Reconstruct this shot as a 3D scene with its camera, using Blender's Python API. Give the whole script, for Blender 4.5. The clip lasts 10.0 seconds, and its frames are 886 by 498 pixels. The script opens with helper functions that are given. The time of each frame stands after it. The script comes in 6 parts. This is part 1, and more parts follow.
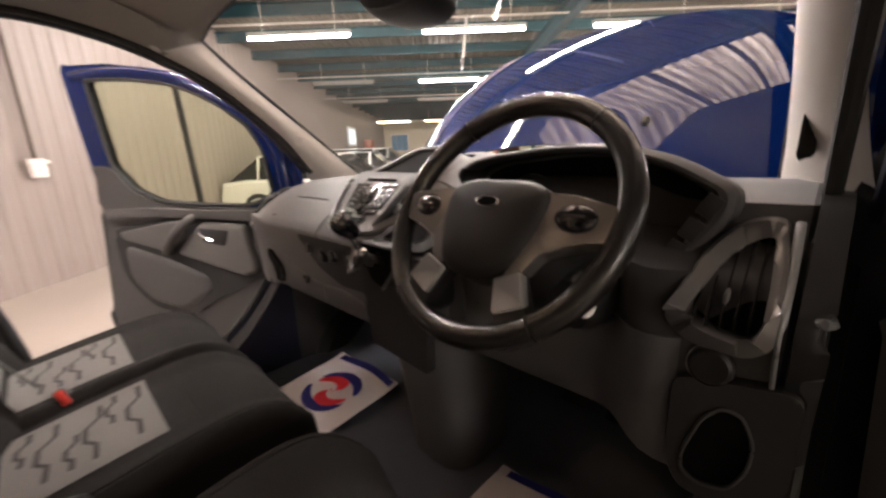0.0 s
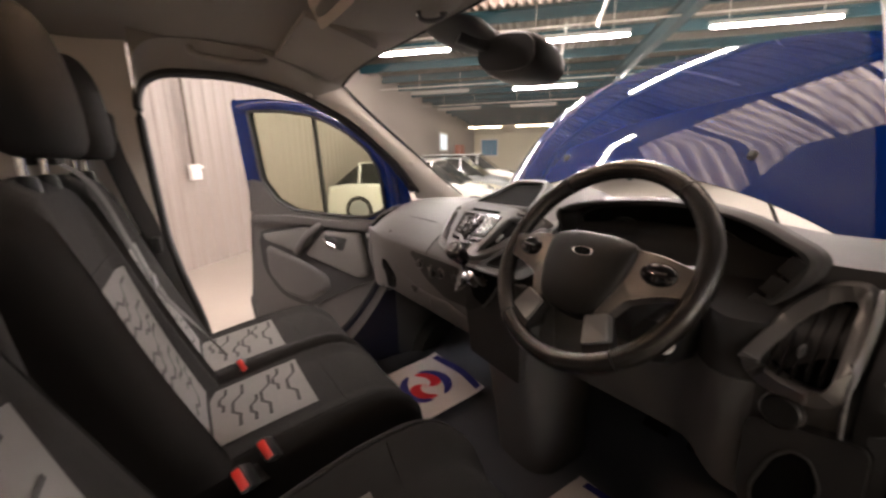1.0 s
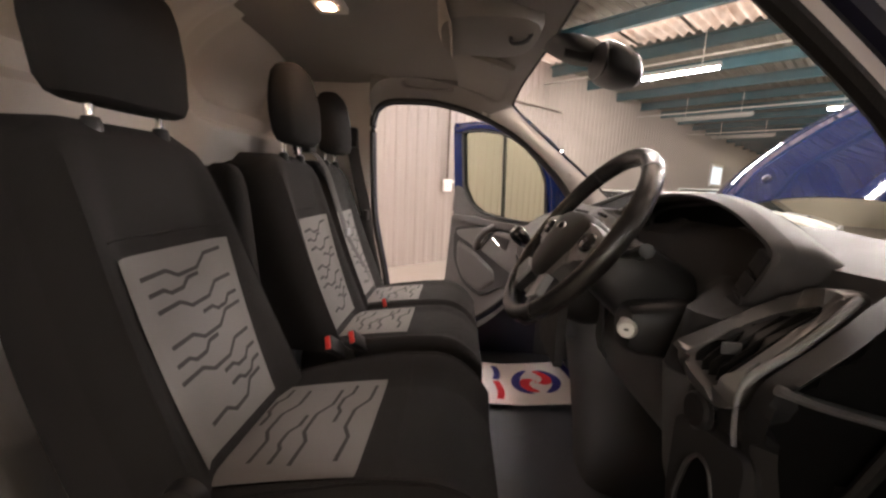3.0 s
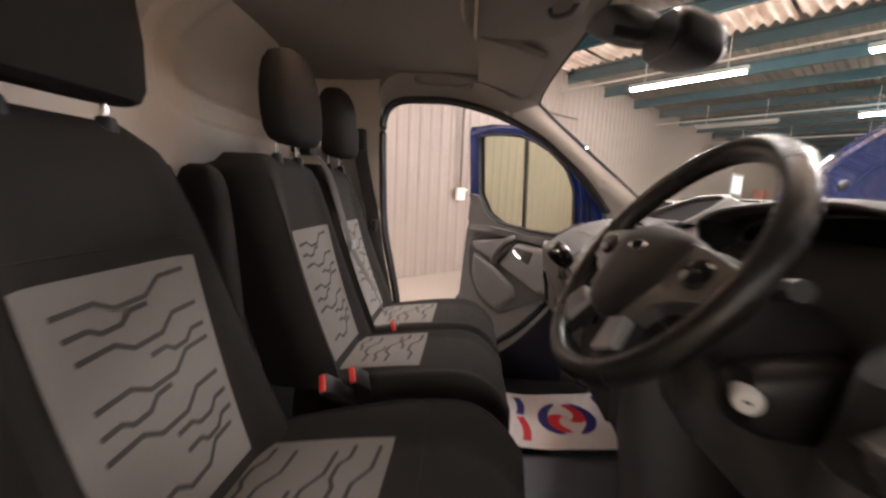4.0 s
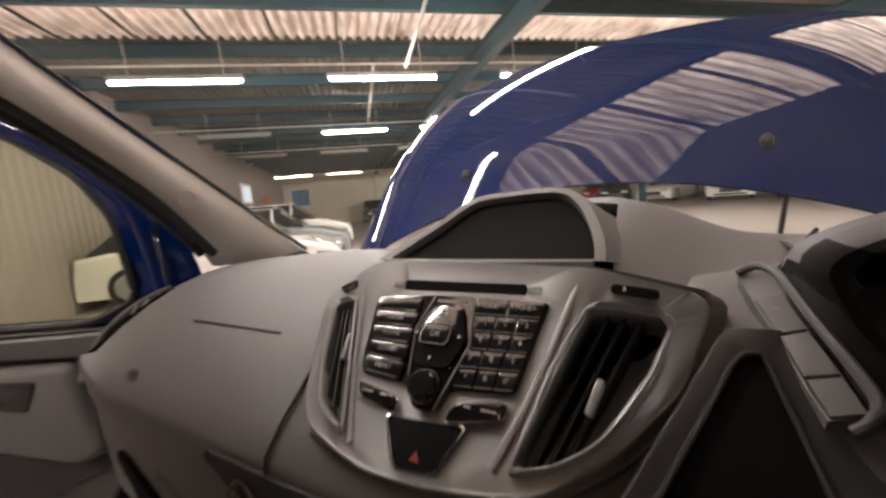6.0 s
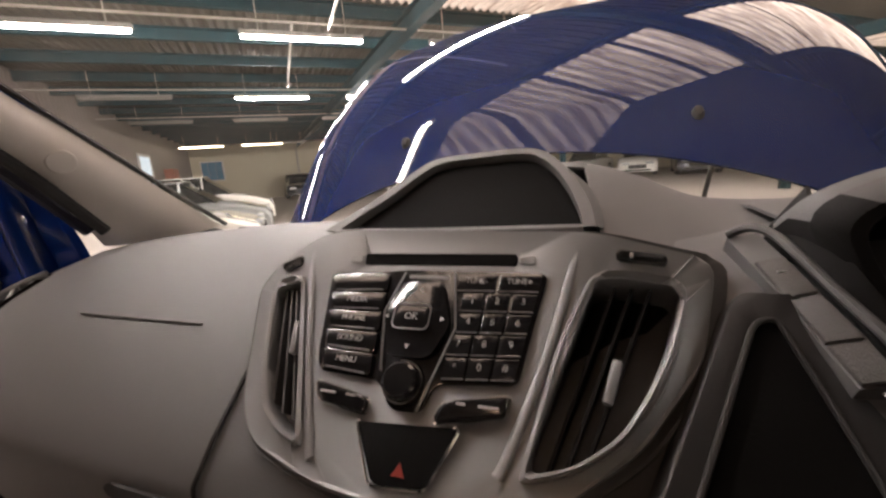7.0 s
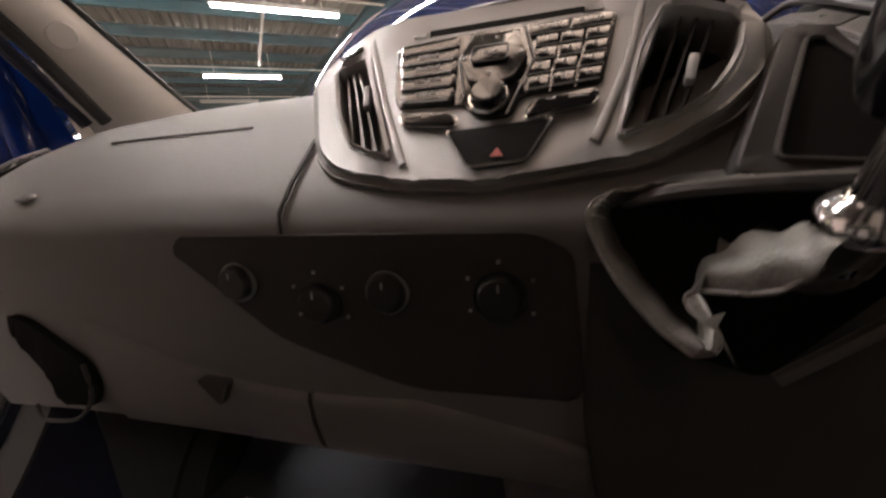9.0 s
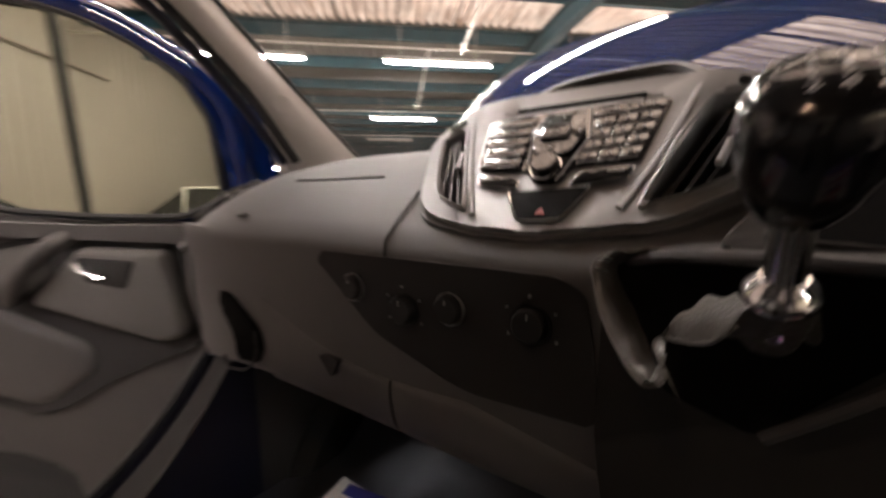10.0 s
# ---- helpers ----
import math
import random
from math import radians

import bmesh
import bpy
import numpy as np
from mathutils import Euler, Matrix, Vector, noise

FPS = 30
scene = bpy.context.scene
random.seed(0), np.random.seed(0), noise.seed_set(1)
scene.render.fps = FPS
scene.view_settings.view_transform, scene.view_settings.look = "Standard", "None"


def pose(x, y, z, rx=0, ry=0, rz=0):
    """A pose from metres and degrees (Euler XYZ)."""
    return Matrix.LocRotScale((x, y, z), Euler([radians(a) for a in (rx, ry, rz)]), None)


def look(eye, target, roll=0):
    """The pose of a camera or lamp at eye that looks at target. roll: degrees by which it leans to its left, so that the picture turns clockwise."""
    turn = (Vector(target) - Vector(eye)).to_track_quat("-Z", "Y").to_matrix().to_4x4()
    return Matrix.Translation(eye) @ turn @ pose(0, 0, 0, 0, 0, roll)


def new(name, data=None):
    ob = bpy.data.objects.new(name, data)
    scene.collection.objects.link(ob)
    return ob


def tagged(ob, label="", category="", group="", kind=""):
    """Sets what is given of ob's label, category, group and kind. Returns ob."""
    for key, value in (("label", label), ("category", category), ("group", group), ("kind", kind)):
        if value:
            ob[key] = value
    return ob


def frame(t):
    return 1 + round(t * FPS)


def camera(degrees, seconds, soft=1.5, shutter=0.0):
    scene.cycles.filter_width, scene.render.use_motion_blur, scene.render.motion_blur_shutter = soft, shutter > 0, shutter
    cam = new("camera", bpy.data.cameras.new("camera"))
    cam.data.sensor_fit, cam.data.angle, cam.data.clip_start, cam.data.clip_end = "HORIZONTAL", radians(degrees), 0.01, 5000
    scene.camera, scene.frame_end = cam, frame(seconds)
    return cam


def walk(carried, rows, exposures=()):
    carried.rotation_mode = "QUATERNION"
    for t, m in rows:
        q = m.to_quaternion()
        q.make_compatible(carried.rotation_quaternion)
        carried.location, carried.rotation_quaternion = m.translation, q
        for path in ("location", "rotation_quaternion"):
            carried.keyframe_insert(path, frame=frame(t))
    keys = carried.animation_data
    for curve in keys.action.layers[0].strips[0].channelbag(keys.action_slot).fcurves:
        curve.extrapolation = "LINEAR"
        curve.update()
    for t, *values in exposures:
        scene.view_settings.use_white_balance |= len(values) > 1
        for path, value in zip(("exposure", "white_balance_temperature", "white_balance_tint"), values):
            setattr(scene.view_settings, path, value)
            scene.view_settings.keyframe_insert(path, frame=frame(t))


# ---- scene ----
cam = camera(96.9, 10.0, 2.5, 0.5)
PATH = [
    (0, (0.816, -0.067, 1.317), (-0.549, 1.313, 0.835), -2.0),
    (0.5, (0.873, -0.164, 1.394), (-0.649, 1.035, 0.897), -2.3),
    (1, (0.893, -0.188, 1.407), (-0.74, 0.874, 0.953), -1.3),
    (1.5, (0.944, -0.109, 1.367), (-0.906, 0.555, 0.996), 0.5),
    (2, (1.102, 0.045, 1.34), (-0.857, 0.209, 0.971), 2.0),
    (2.5, (1.207, 0.143, 1.319), (-0.763, 0.133, 0.978), 2.3),
    (2.7, (1.231, 0.16, 1.317), (-0.739, 0.113, 0.975), 2.4),
    (3.8, (1.127, 0.149, 1.315), (-0.849, 0.075, 1.015), 3.1),
    (4, (1.025, 0.129, 1.307), (-0.95, 0.01, 1.02), 2.7),
    (4.2, (0.92, 0.107, 1.292), (-1.059, -0.021, 1.028), 2.9),
    (4.5, (0.744, 0.09, 1.296), (-1.243, 0.007, 1.086), 2.8),
    (5, (0.453, 0.085, 1.284), (-1.485, 0.578, 1.238), -1.0),
    (5.5, (0.265, 0.141, 1.309), (-1.18, 1.521, 1.227), -3.5),
    (6, (0.167, 0.24, 1.335), (-0.849, 1.941, 1.066), -5.1),
    (6.2, (0.145, 0.255, 1.347), (-0.776, 1.999, 1.019), -5.7),
    (7.3, (0.105, 0.277, 1.309), (-0.547, 2.11, 0.848), -4.4),
    (7.5, (0.102, 0.273, 1.301), (-0.524, 2.104, 0.795), -4.7),
    (8, (0.086, 0.25, 1.263), (-0.482, 2.094, 0.736), -4.7),
    (8.5, (0.064, 0.217, 1.206), (-0.5, 2.065, 0.688), -4.7),
    (9, (0.044, 0.198, 1.154), (-0.532, 2.054, 0.683), -4.0),
    (9.5, (0.03, 0.187, 1.13), (-0.578, 2.047, 0.719), -2.7),
    (10, (0.124, 0.149, 1.165), (-1.031, 1.76, 0.897), -0.4),
]
walk(cam, [(t, look(eye, target, roll)) for t, eye, target, roll in PATH], [(0, 2.25), (2.5, 2.2), (4.5, 2.08), (6.2, 1.59), (10, 1.66)])

# ---- light ----
GA = radians(44)
GU, GV = Vector((math.cos(GA), math.sin(GA), 0)), Vector((-math.sin(GA), math.cos(GA), 0))


def hall(u, v, z):
    """A place in the hall's own axes: u across, v along its left wall."""
    return GU * u + GV * v + Vector((0, 0, z))


HALL = Matrix.Rotation(GA, 4, "Z")
world = bpy.data.worlds.new("world")
scene.world = world
world.use_nodes = True
world.node_tree.nodes["Background"].inputs[0].default_value = (0.9, 0.75, 0.65, 1)
world.node_tree.nodes["Background"].inputs[1].default_value = 0.05


# ---- materials ----
def material(name, colour, rough=0.6, metal=0.0, spread=0.12, grain=40.0, bump=0.15, fine=400.0, coat=0.0, coat_ior=1.5, shine=0.5, emit=None, power=0.0, stains=None, island=0.0):
    """A surface with broad and fine variation of its colour, roughness and relief."""
    m = bpy.data.materials.new(name)
    m.use_nodes = True
    n, l = m.node_tree.nodes, m.node_tree.links
    b = n["Principled BSDF"]
    b.inputs["Metallic"].default_value = metal
    b.inputs["Specular IOR Level"].default_value = shine
    b.inputs["Coat Weight"].default_value = coat
    b.inputs["Coat Roughness"].default_value = 0.03
    b.inputs["Coat IOR"].default_value = coat_ior
    tc = n.new("ShaderNodeTexCoord")
    big, small = n.new("ShaderNodeTexNoise"), n.new("ShaderNodeTexNoise")
    big.inputs["Scale"].default_value, small.inputs["Scale"].default_value = grain * 0.12, fine
    big.inputs["Detail"].default_value, small.inputs["Detail"].default_value = 5, 3
    for q in (big, small):
        l.new(tc.outputs["Object"], q.inputs["Vector"])
    mix = n.new("ShaderNodeMath")
    mix.operation = "MULTIPLY_ADD"
    l.new(big.outputs[0], mix.inputs[0])
    mix.inputs[1].default_value = 0.7
    half = n.new("ShaderNodeMath")
    half.operation = "MULTIPLY"
    half.inputs[1].default_value = 0.3
    l.new(small.outputs[0], half.inputs[0])
    l.new(half.outputs[0], mix.inputs[2])
    ramp = n.new("ShaderNodeValToRGB")
    ramp.color_ramp.elements[0].position, ramp.color_ramp.elements[1].position = 0.3, 0.7
    ramp.color_ramp.elements[0].color = (*[c * (1 - spread) for c in colour], 1)
    ramp.color_ramp.elements[1].color = (*[min(1, c * (1 + spread)) for c in colour], 1)
    l.new(mix.outputs[0], ramp.inputs[0])
    l.new(ramp.outputs[0], b.inputs["Base Color"])
    rr = n.new("ShaderNodeMapRange")
    rr.inputs[3].default_value, rr.inputs[4].default_value = max(0.02, rough * 0.85), min(1, rough * 1.15)
    l.new(mix.outputs[0], rr.inputs[0])
    l.new(rr.outputs[0], b.inputs["Roughness"])
    if bump:
        bp = n.new("ShaderNodeBump")
        bp.inputs["Strength"].default_value, bp.inputs["Distance"].default_value = bump, 0.002
        l.new(small.outputs[0], bp.inputs["Height"])
        l.new(bp.outputs[0], b.inputs["Normal"])
    if emit:
        b.inputs["Emission Color"].default_value = (*emit, 1)
        b.inputs["Emission Strength"].default_value = power
    return m


def glass(name, tint=(0.95, 0.97, 0.95), gloss=0.06, rough=0.0, dust=0.0):
    """A thin pane: clear with a faint mirror on it."""
    m = bpy.data.materials.new(name)
    m.use_nodes = True
    n, l = m.node_tree.nodes, m.node_tree.links
    n.remove(n["Principled BSDF"])
    tr, gl, mx = n.new("ShaderNodeBsdfTransparent"), n.new("ShaderNodeBsdfGlossy"), n.new("ShaderNodeMixShader")
    tr.inputs[0].default_value = (*tint, 1)
    gl.inputs["Roughness"].default_value = rough
    mx.inputs[0].default_value = gloss
    l.new(tr.outputs[0], mx.inputs[1])
    l.new(gl.outputs[0], mx.inputs[2])
    if dust:
        df, dm, nz, cl = n.new("ShaderNodeBsdfTranslucent"), n.new("ShaderNodeMixShader"), n.new("ShaderNodeTexNoise"), n.new("ShaderNodeMapRange")
        df.inputs[0].default_value = (0.8, 0.76, 0.68, 1)
        nz.inputs["Scale"].default_value, nz.inputs["Detail"].default_value = 7, 6
        cl.inputs[1].default_value, cl.inputs[2].default_value, cl.inputs[3].default_value, cl.inputs[4].default_value = 0.3, 0.75, dust * 0.5, dust * 1.8
        l.new(nz.outputs[0], cl.inputs[0])
        l.new(cl.outputs[0], dm.inputs[0])
        l.new(mx.outputs[0], dm.inputs[1])
        l.new(df.outputs[0], dm.inputs[2])
        l.new(dm.outputs[0], n["Material Output"].inputs[0])
    else:
        l.new(mx.outputs[0], n["Material Output"].inputs[0])
    return m


GREY = material("grey dash plastic", (0.092, 0.091, 0.092), 0.60, bump=0.14, fine=1100, spread=0.06)
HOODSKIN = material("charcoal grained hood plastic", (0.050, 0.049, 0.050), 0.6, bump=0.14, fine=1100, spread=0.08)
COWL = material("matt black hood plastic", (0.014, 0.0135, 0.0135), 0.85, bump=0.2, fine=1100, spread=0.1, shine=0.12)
DARK = material("dark dash plastic", (0.022, 0.021, 0.021), 0.68, bump=0.14, fine=1100, spread=0.1, shine=0.35)
# near-black that stands for the shade in hollows and on dark edges
UNLIT = material("near-black for unlit hollows and edges", (0.006, 0.006, 0.006), 0.9, bump=0.1, shine=0.05)
BAND = material("charcoal plastic", (0.045, 0.044, 0.044), 0.5, bump=0.14, fine=1100, spread=0.08)
BLACK = material("black plastic", (0.011, 0.011, 0.011), 0.42, bump=0.15, fine=700, shine=0.35)
GLOSSY = material("gloss black plastic", (0.008, 0.008, 0.009), 0.16, bump=0.02, coat=0.5)
SILVER = material("satin silver plastic", (0.235, 0.238, 0.245), 0.47, 0.35, spread=0.05, bump=0.05, fine=1200)
ARM = material("dark satin silver trim", (0.14, 0.136, 0.132), 0.32, 0.5, spread=0.06, bump=0.05, fine=1200)
LOCKMETAL = material("bright lock face", (0.72, 0.72, 0.70), 0.45, 0.2, spread=0.04, bump=0.05)
CHROME = material("chrome", (0.8, 0.8, 0.8), 0.14, 1.0, spread=0.03, bump=0)
LEATHER = material("black leather", (0.014, 0.013, 0.012), 0.26, bump=0.2, fine=500)
HUB = material("soft black airbag skin", (0.014, 0.013, 0.012), 0.55, bump=0.08, fine=700, shine=0.28)
GAITER = material("worn grey leather", (0.06, 0.056, 0.051), 0.36, bump=0.3, fine=350, spread=0.2)
FABRIC = material("black woven seat fabric", (0.021, 0.0197, 0.019), 0.9, bump=0.8, fine=1500, spread=0.25, shine=0.2)
PATCH = material("light grey seat insert", (0.175, 0.168, 0.160), 0.85, bump=0.6, fine=1500, spread=0.08)
STITCH = material("dark pressed wave lines", (0.035, 0.033, 0.032), 0.8, bump=0.2)
LINING = material("grey roof lining felt", (0.275, 0.257, 0.237), 0.95, bump=0.5, fine=1200, spread=0.07)
PILLAR = material("pale grey pillar trim", (0.60, 0.57, 0.535), 0.6, bump=0.2, fine=900, spread=0.05)
STEEL = material("painted grey bulkhead steel", (0.60, 0.578, 0.55), 0.5, bump=0.1, fine=300, spread=0.06)
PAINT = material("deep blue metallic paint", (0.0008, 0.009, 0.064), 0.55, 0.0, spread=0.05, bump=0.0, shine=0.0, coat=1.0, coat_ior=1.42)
# uncoated dark copy of the paint, carrying the shade inside the frame
INNERBLUE = material("blue paint darkened for the shaded door frame", (0.002, 0.003, 0.016), 0.5, bump=0.05, spread=0.2)
# blue paint of the driver's door with its shade in the colour
INNERDARK = material("blue door paint darkened for shade", (0.002, 0.0022, 0.006), 0.6, bump=0.05, spread=0.2)
RUBBER = material("black rubber", (0.012, 0.012, 0.012), 0.7, bump=0.3)
MATTING = material("dark rubber floor covering", (0.10, 0.112, 0.132), 0.48, shine=0.5, bump=0.6, fine=300, spread=0.2)
DOORTRIM = material("grey door trim plastic", (0.064, 0.060, 0.058), 0.6, bump=0.5, fine=900, spread=0.06)
DOORPALE = material("pale grey door insert", (0.10, 0.095, 0.09), 0.6, bump=0.5, fine=900, spread=0.06)
RED = material("red plastic", (0.62, 0.04, 0.03), 0.4, bump=0.05)
PAPER = material("white paper", (0.78, 0.75, 0.74), 0.7, bump=0.1, spread=0.03)
INKRED = material("red print", (0.7, 0.03, 0.05), 0.7, bump=0)
INKBLUE = material("dark blue print", (0.03, 0.03, 0.22), 0.7, bump=0)
INKPALE = material("violet blue print", (0.16, 0.16, 0.5), 0.7, bump=0)
WEBBING = material("dark grey belt webbing", (0.05, 0.047, 0.044), 0.7, bump=0.6, fine=900)
WEBDARK = material("black belt webbing", (0.02, 0.02, 0.02), 0.7, bump=0.6, fine=900)
LEGEND = material("white lettering", (0.38, 0.38, 0.38), 0.6, bump=0)
LEGENDDIM = material("grey lettering", (0.25, 0.25, 0.25), 0.6, bump=0)
SCREEN = material("dark display glass", (0.006, 0.006, 0.006), 0.7, bump=0, spread=0.2, shine=0.03)
GLASS = glass("dusty window glass", gloss=0.03, dust=0.015)
TINT = glass("green tinted door glass", (0.85, 0.88, 0.77), 0.04)
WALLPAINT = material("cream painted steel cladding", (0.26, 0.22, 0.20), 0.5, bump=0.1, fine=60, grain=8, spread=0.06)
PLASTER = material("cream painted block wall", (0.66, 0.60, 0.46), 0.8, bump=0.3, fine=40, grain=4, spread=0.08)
CONCRETE = material("pale painted concrete floor", (0.31, 0.272, 0.238), 0.45, bump=0.2, fine=50, grain=6, spread=0.12)
ROOFSHEET = material("grey cement roof sheet", (0.085, 0.076, 0.06), 0.85, bump=0.4, fine=40, grain=6, spread=0.2)
SKYLIGHT = material("weathered translucent roof sheet", (0.32, 0.22, 0.17), 0.7, bump=0.4, fine=30, grain=30, spread=0.4, emit=(1.0, 0.74, 0.60), power=0.36)
m = SKYLIGHT.node_tree
tcs, mps, nzs, rps = m.nodes.new("ShaderNodeTexCoord"), m.nodes.new("ShaderNodeMapping"), m.nodes.new("ShaderNodeTexNoise"), m.nodes.new("ShaderNodeValToRGB")
mps.vector_type = "TEXTURE"
mps.inputs["Rotation"].default_value[2] = GA
mps.inputs["Scale"].default_value = (0.06, 0.5, 1.0)
nzs.inputs["Scale"].default_value, nzs.inputs["Detail"].default_value, nzs.inputs["Roughness"].default_value = 1.0, 8, 0.65
rps.color_ramp.elements[0].position, rps.color_ramp.elements[1].position = 0.32, 0.66
rps.color_ramp.elements[0].color, rps.color_ramp.elements[1].color = (0.12, 0.065, 0.04, 1), (1.0, 0.78, 0.66, 1)
m.links.new(tcs.outputs["Object"], mps.inputs[0])
m.links.new(mps.outputs[0], nzs.inputs["Vector"])
m.links.new(nzs.outputs[0], rps.inputs[0])
# bands that put the shading of the corrugations into the glow
mpw, wav, wmr, wmx = m.nodes.new("ShaderNodeMapping"), m.nodes.new("ShaderNodeTexWave"), m.nodes.new("ShaderNodeMapRange"), m.nodes.new("ShaderNodeVectorMath")
mpw.vector_type = "TEXTURE"
mpw.inputs["Rotation"].default_value[2] = GA
wav.inputs["Scale"].default_value, wav.inputs["Distortion"].default_value = 2.151, 0.4
wmr.inputs[3].default_value, wmr.inputs[4].default_value = 0.4, 1.15
wmx.operation = "SCALE"
m.links.new(tcs.outputs["Object"], mpw.inputs[0])
m.links.new(mpw.outputs[0], wav.inputs["Vector"])
m.links.new(wav.outputs["Fac"], wmr.inputs[0])
m.links.new(rps.outputs[0], wmx.inputs[0])
m.links.new(wmr.outputs[0], wmx.inputs["Scale"])
m.links.new(wmx.outputs[0], m.nodes["Principled BSDF"].inputs["Emission Color"])
# copy with its glow raised so that it shows in the bonnet
SKYBRIGHT = SKYLIGHT.copy()
SKYBRIGHT.name = "brighter translucent roof sheet"
SKYBRIGHT.node_tree.nodes["Principled BSDF"].inputs["Emission Strength"].default_value = 2.0
TEAL = material("dark teal painted steel", (0.010, 0.036, 0.045), 0.8, shine=0.2, bump=0.1, fine=60, spread=0.2)
CONDUIT = material("galvanised conduit", (0.45, 0.42, 0.38), 0.5, 0.3, bump=0.05)
# conduit again, the shade on the pipe put into a dark brown
PIPE = material("dark brown shaded conduit", (0.10, 0.075, 0.06), 0.6, bump=0.1)
WHITEBOX = material("white plastic box", (0.75, 0.70, 0.66), 0.5, bump=0.05)
BATTEN = material("grey-white lamp housing", (0.22, 0.215, 0.20), 0.5, bump=0.05)
TUBE = material("lit fluorescent tube", (0.9, 0.9, 0.85), 0.5, bump=0, emit=(1.0, 0.88, 0.83), power=114.0)
# the haze before the far row is put into this dim yellow glow
TUBEHAZE = material("far fluorescent tube, haze in its dim yellow glow", (0.9, 0.86, 0.7), 0.5, bump=0, emit=(1.0, 0.80, 0.52), power=8.0)
CARWHITE = material("white car paint", (0.75, 0.73, 0.68), 0.25, bump=0, coat=1.0, spread=0.03)
CARSILVER = material("silver car paint", (0.35, 0.36, 0.36), 0.3, 0.5, bump=0, coat=1.0, spread=0.03)
CARDARK = material("dark car paint", (0.02, 0.022, 0.03), 0.25, bump=0, coat=1.0, spread=0.05)
CARRED = material("red car paint", (0.45, 0.02, 0.02), 0.25, bump=0, coat=1.0, spread=0.05)
CARGLASS = material("dark car glass", (0.01, 0.012, 0.012), 0.08, bump=0)
SHUTTER = material("blue roller door", (0.08, 0.22, 0.36), 0.5, bump=0.1)
RUST = material("rust red painted cabinet", (0.35, 0.12, 0.08), 0.6, bump=0.1)
DAYPANE = material("daylit window pane", (0.8, 0.85, 0.9), 0.3, bump=0, emit=(0.75, 0.88, 1.0), power=0.22)
WARM = material("lit courtesy lamp lens", (0.9, 0.7, 0.5), 0.4, bump=0, emit=(1.0, 0.64, 0.42), power=52.0)
AMBERLED = material("dim red warning triangle", (0.28, 0.03, 0.02), 0.5, bump=0)


# ---- mesh helpers ----
def mesh_of(bm, name, mat, smooth=True):
    bmesh.ops.recalc_face_normals(bm, faces=bm.faces)
    me = bpy.data.meshes.new(name)
    bm.to_mesh(me)
    bm.free()
    for m in mat if isinstance(mat, (list, tuple)) else [mat]:
        me.materials.append(m)
    if smooth:
        me.polygons.foreach_set("use_smooth", [True] * len(me.polygons))
        me.set_sharp_from_angle(angle=radians(38))
    return me


def part(name, bm, mat, parent=None, label="", smooth=True):
    ob = new(name, mesh_of(bm, name, mat, smooth))
    if parent:
        ob.parent = parent
    return tagged(ob, label) if label else ob


def thing(name, label, category, group="", kind=""):
    return tagged(new(name), label, category, group, kind)


def solid(name, bm, mat, label, category, group="", kind="", smooth=True):
    return tagged(part(name, bm, mat, None, "", smooth), label, category, group, kind)


def box(lo, hi, bevel=0.004, seg=2, m=None, bm=None):
    bm2 = bmesh.new()
    lo, hi = Vector(lo), Vector(hi)
    bmesh.ops.create_cube(bm2, size=1)
    for v in bm2.verts:
        v.co = Vector([(a + b) / 2 + c * (b - a) for a, b, c in zip(lo, hi, v.co)])
    if bevel:
        bmesh.ops.bevel(bm2, geom=bm2.edges[:], offset=bevel, segments=seg, affect="EDGES", profile=0.5)
    crisp(bm2)
    if m:
        bm2.transform(m)
    return bm2 if bm is None else join(bm, bm2)


def join(bm, other):
    me = bpy.data.meshes.new("tmp")
    other.to_mesh(me)
    other.free()
    bm.from_mesh(me)
    bpy.data.meshes.remove(me)
    return bm


def rings(loops, caps=True, closed=True):
    """Skin over rows of points with the same count."""
    bm = bmesh.new()
    rows = [[bm.verts.new(p) for p in loop] for loop in loops]
    n = len(rows[0])
    for a, b in zip(rows, rows[1:]):
        for i in range(n if closed else n - 1):
            j = (i + 1) % n
            bm.faces.new((a[i], a[j], b[j], b[i]))
    if caps and closed:
        bm.faces.new(rows[0][::-1])
        bm.faces.new(rows[-1])
    return bm


def sheet(f, us, vs, thick=0.0):
    """A sheet over a grid of parameters; thick shifts a second skin along the normals."""
    bm = rings([[f(u, v) for v in vs] for u in us], caps=False, closed=False)
    if thick:
        bmesh.ops.recalc_face_normals(bm, faces=bm.faces)
        bmesh.ops.solidify(bm, geom=bm.faces[:], thickness=thick)
    return bm


def lin(a, b, n):
    return [a + (b - a) * i / (n - 1) for i in range(n)]


def smooth_path(pts, per=6):
    """Points on a smooth curve through the given ones."""
    pts = [Vector(p) for p in pts]
    out = []
    for i in range(len(pts) - 1):
        a, b, c, d = pts[max(i - 1, 0)], pts[i], pts[i + 1], pts[min(i + 2, len(pts) - 1)]
        for k in range(per):
            t = k / per
            out.append(0.5 * (2 * b + (c - a) * t + (2 * a - 5 * b + 4 * c - d) * t * t + (3 * b - a - 3 * c + d) * t ** 3))
    return out + [pts[-1]]


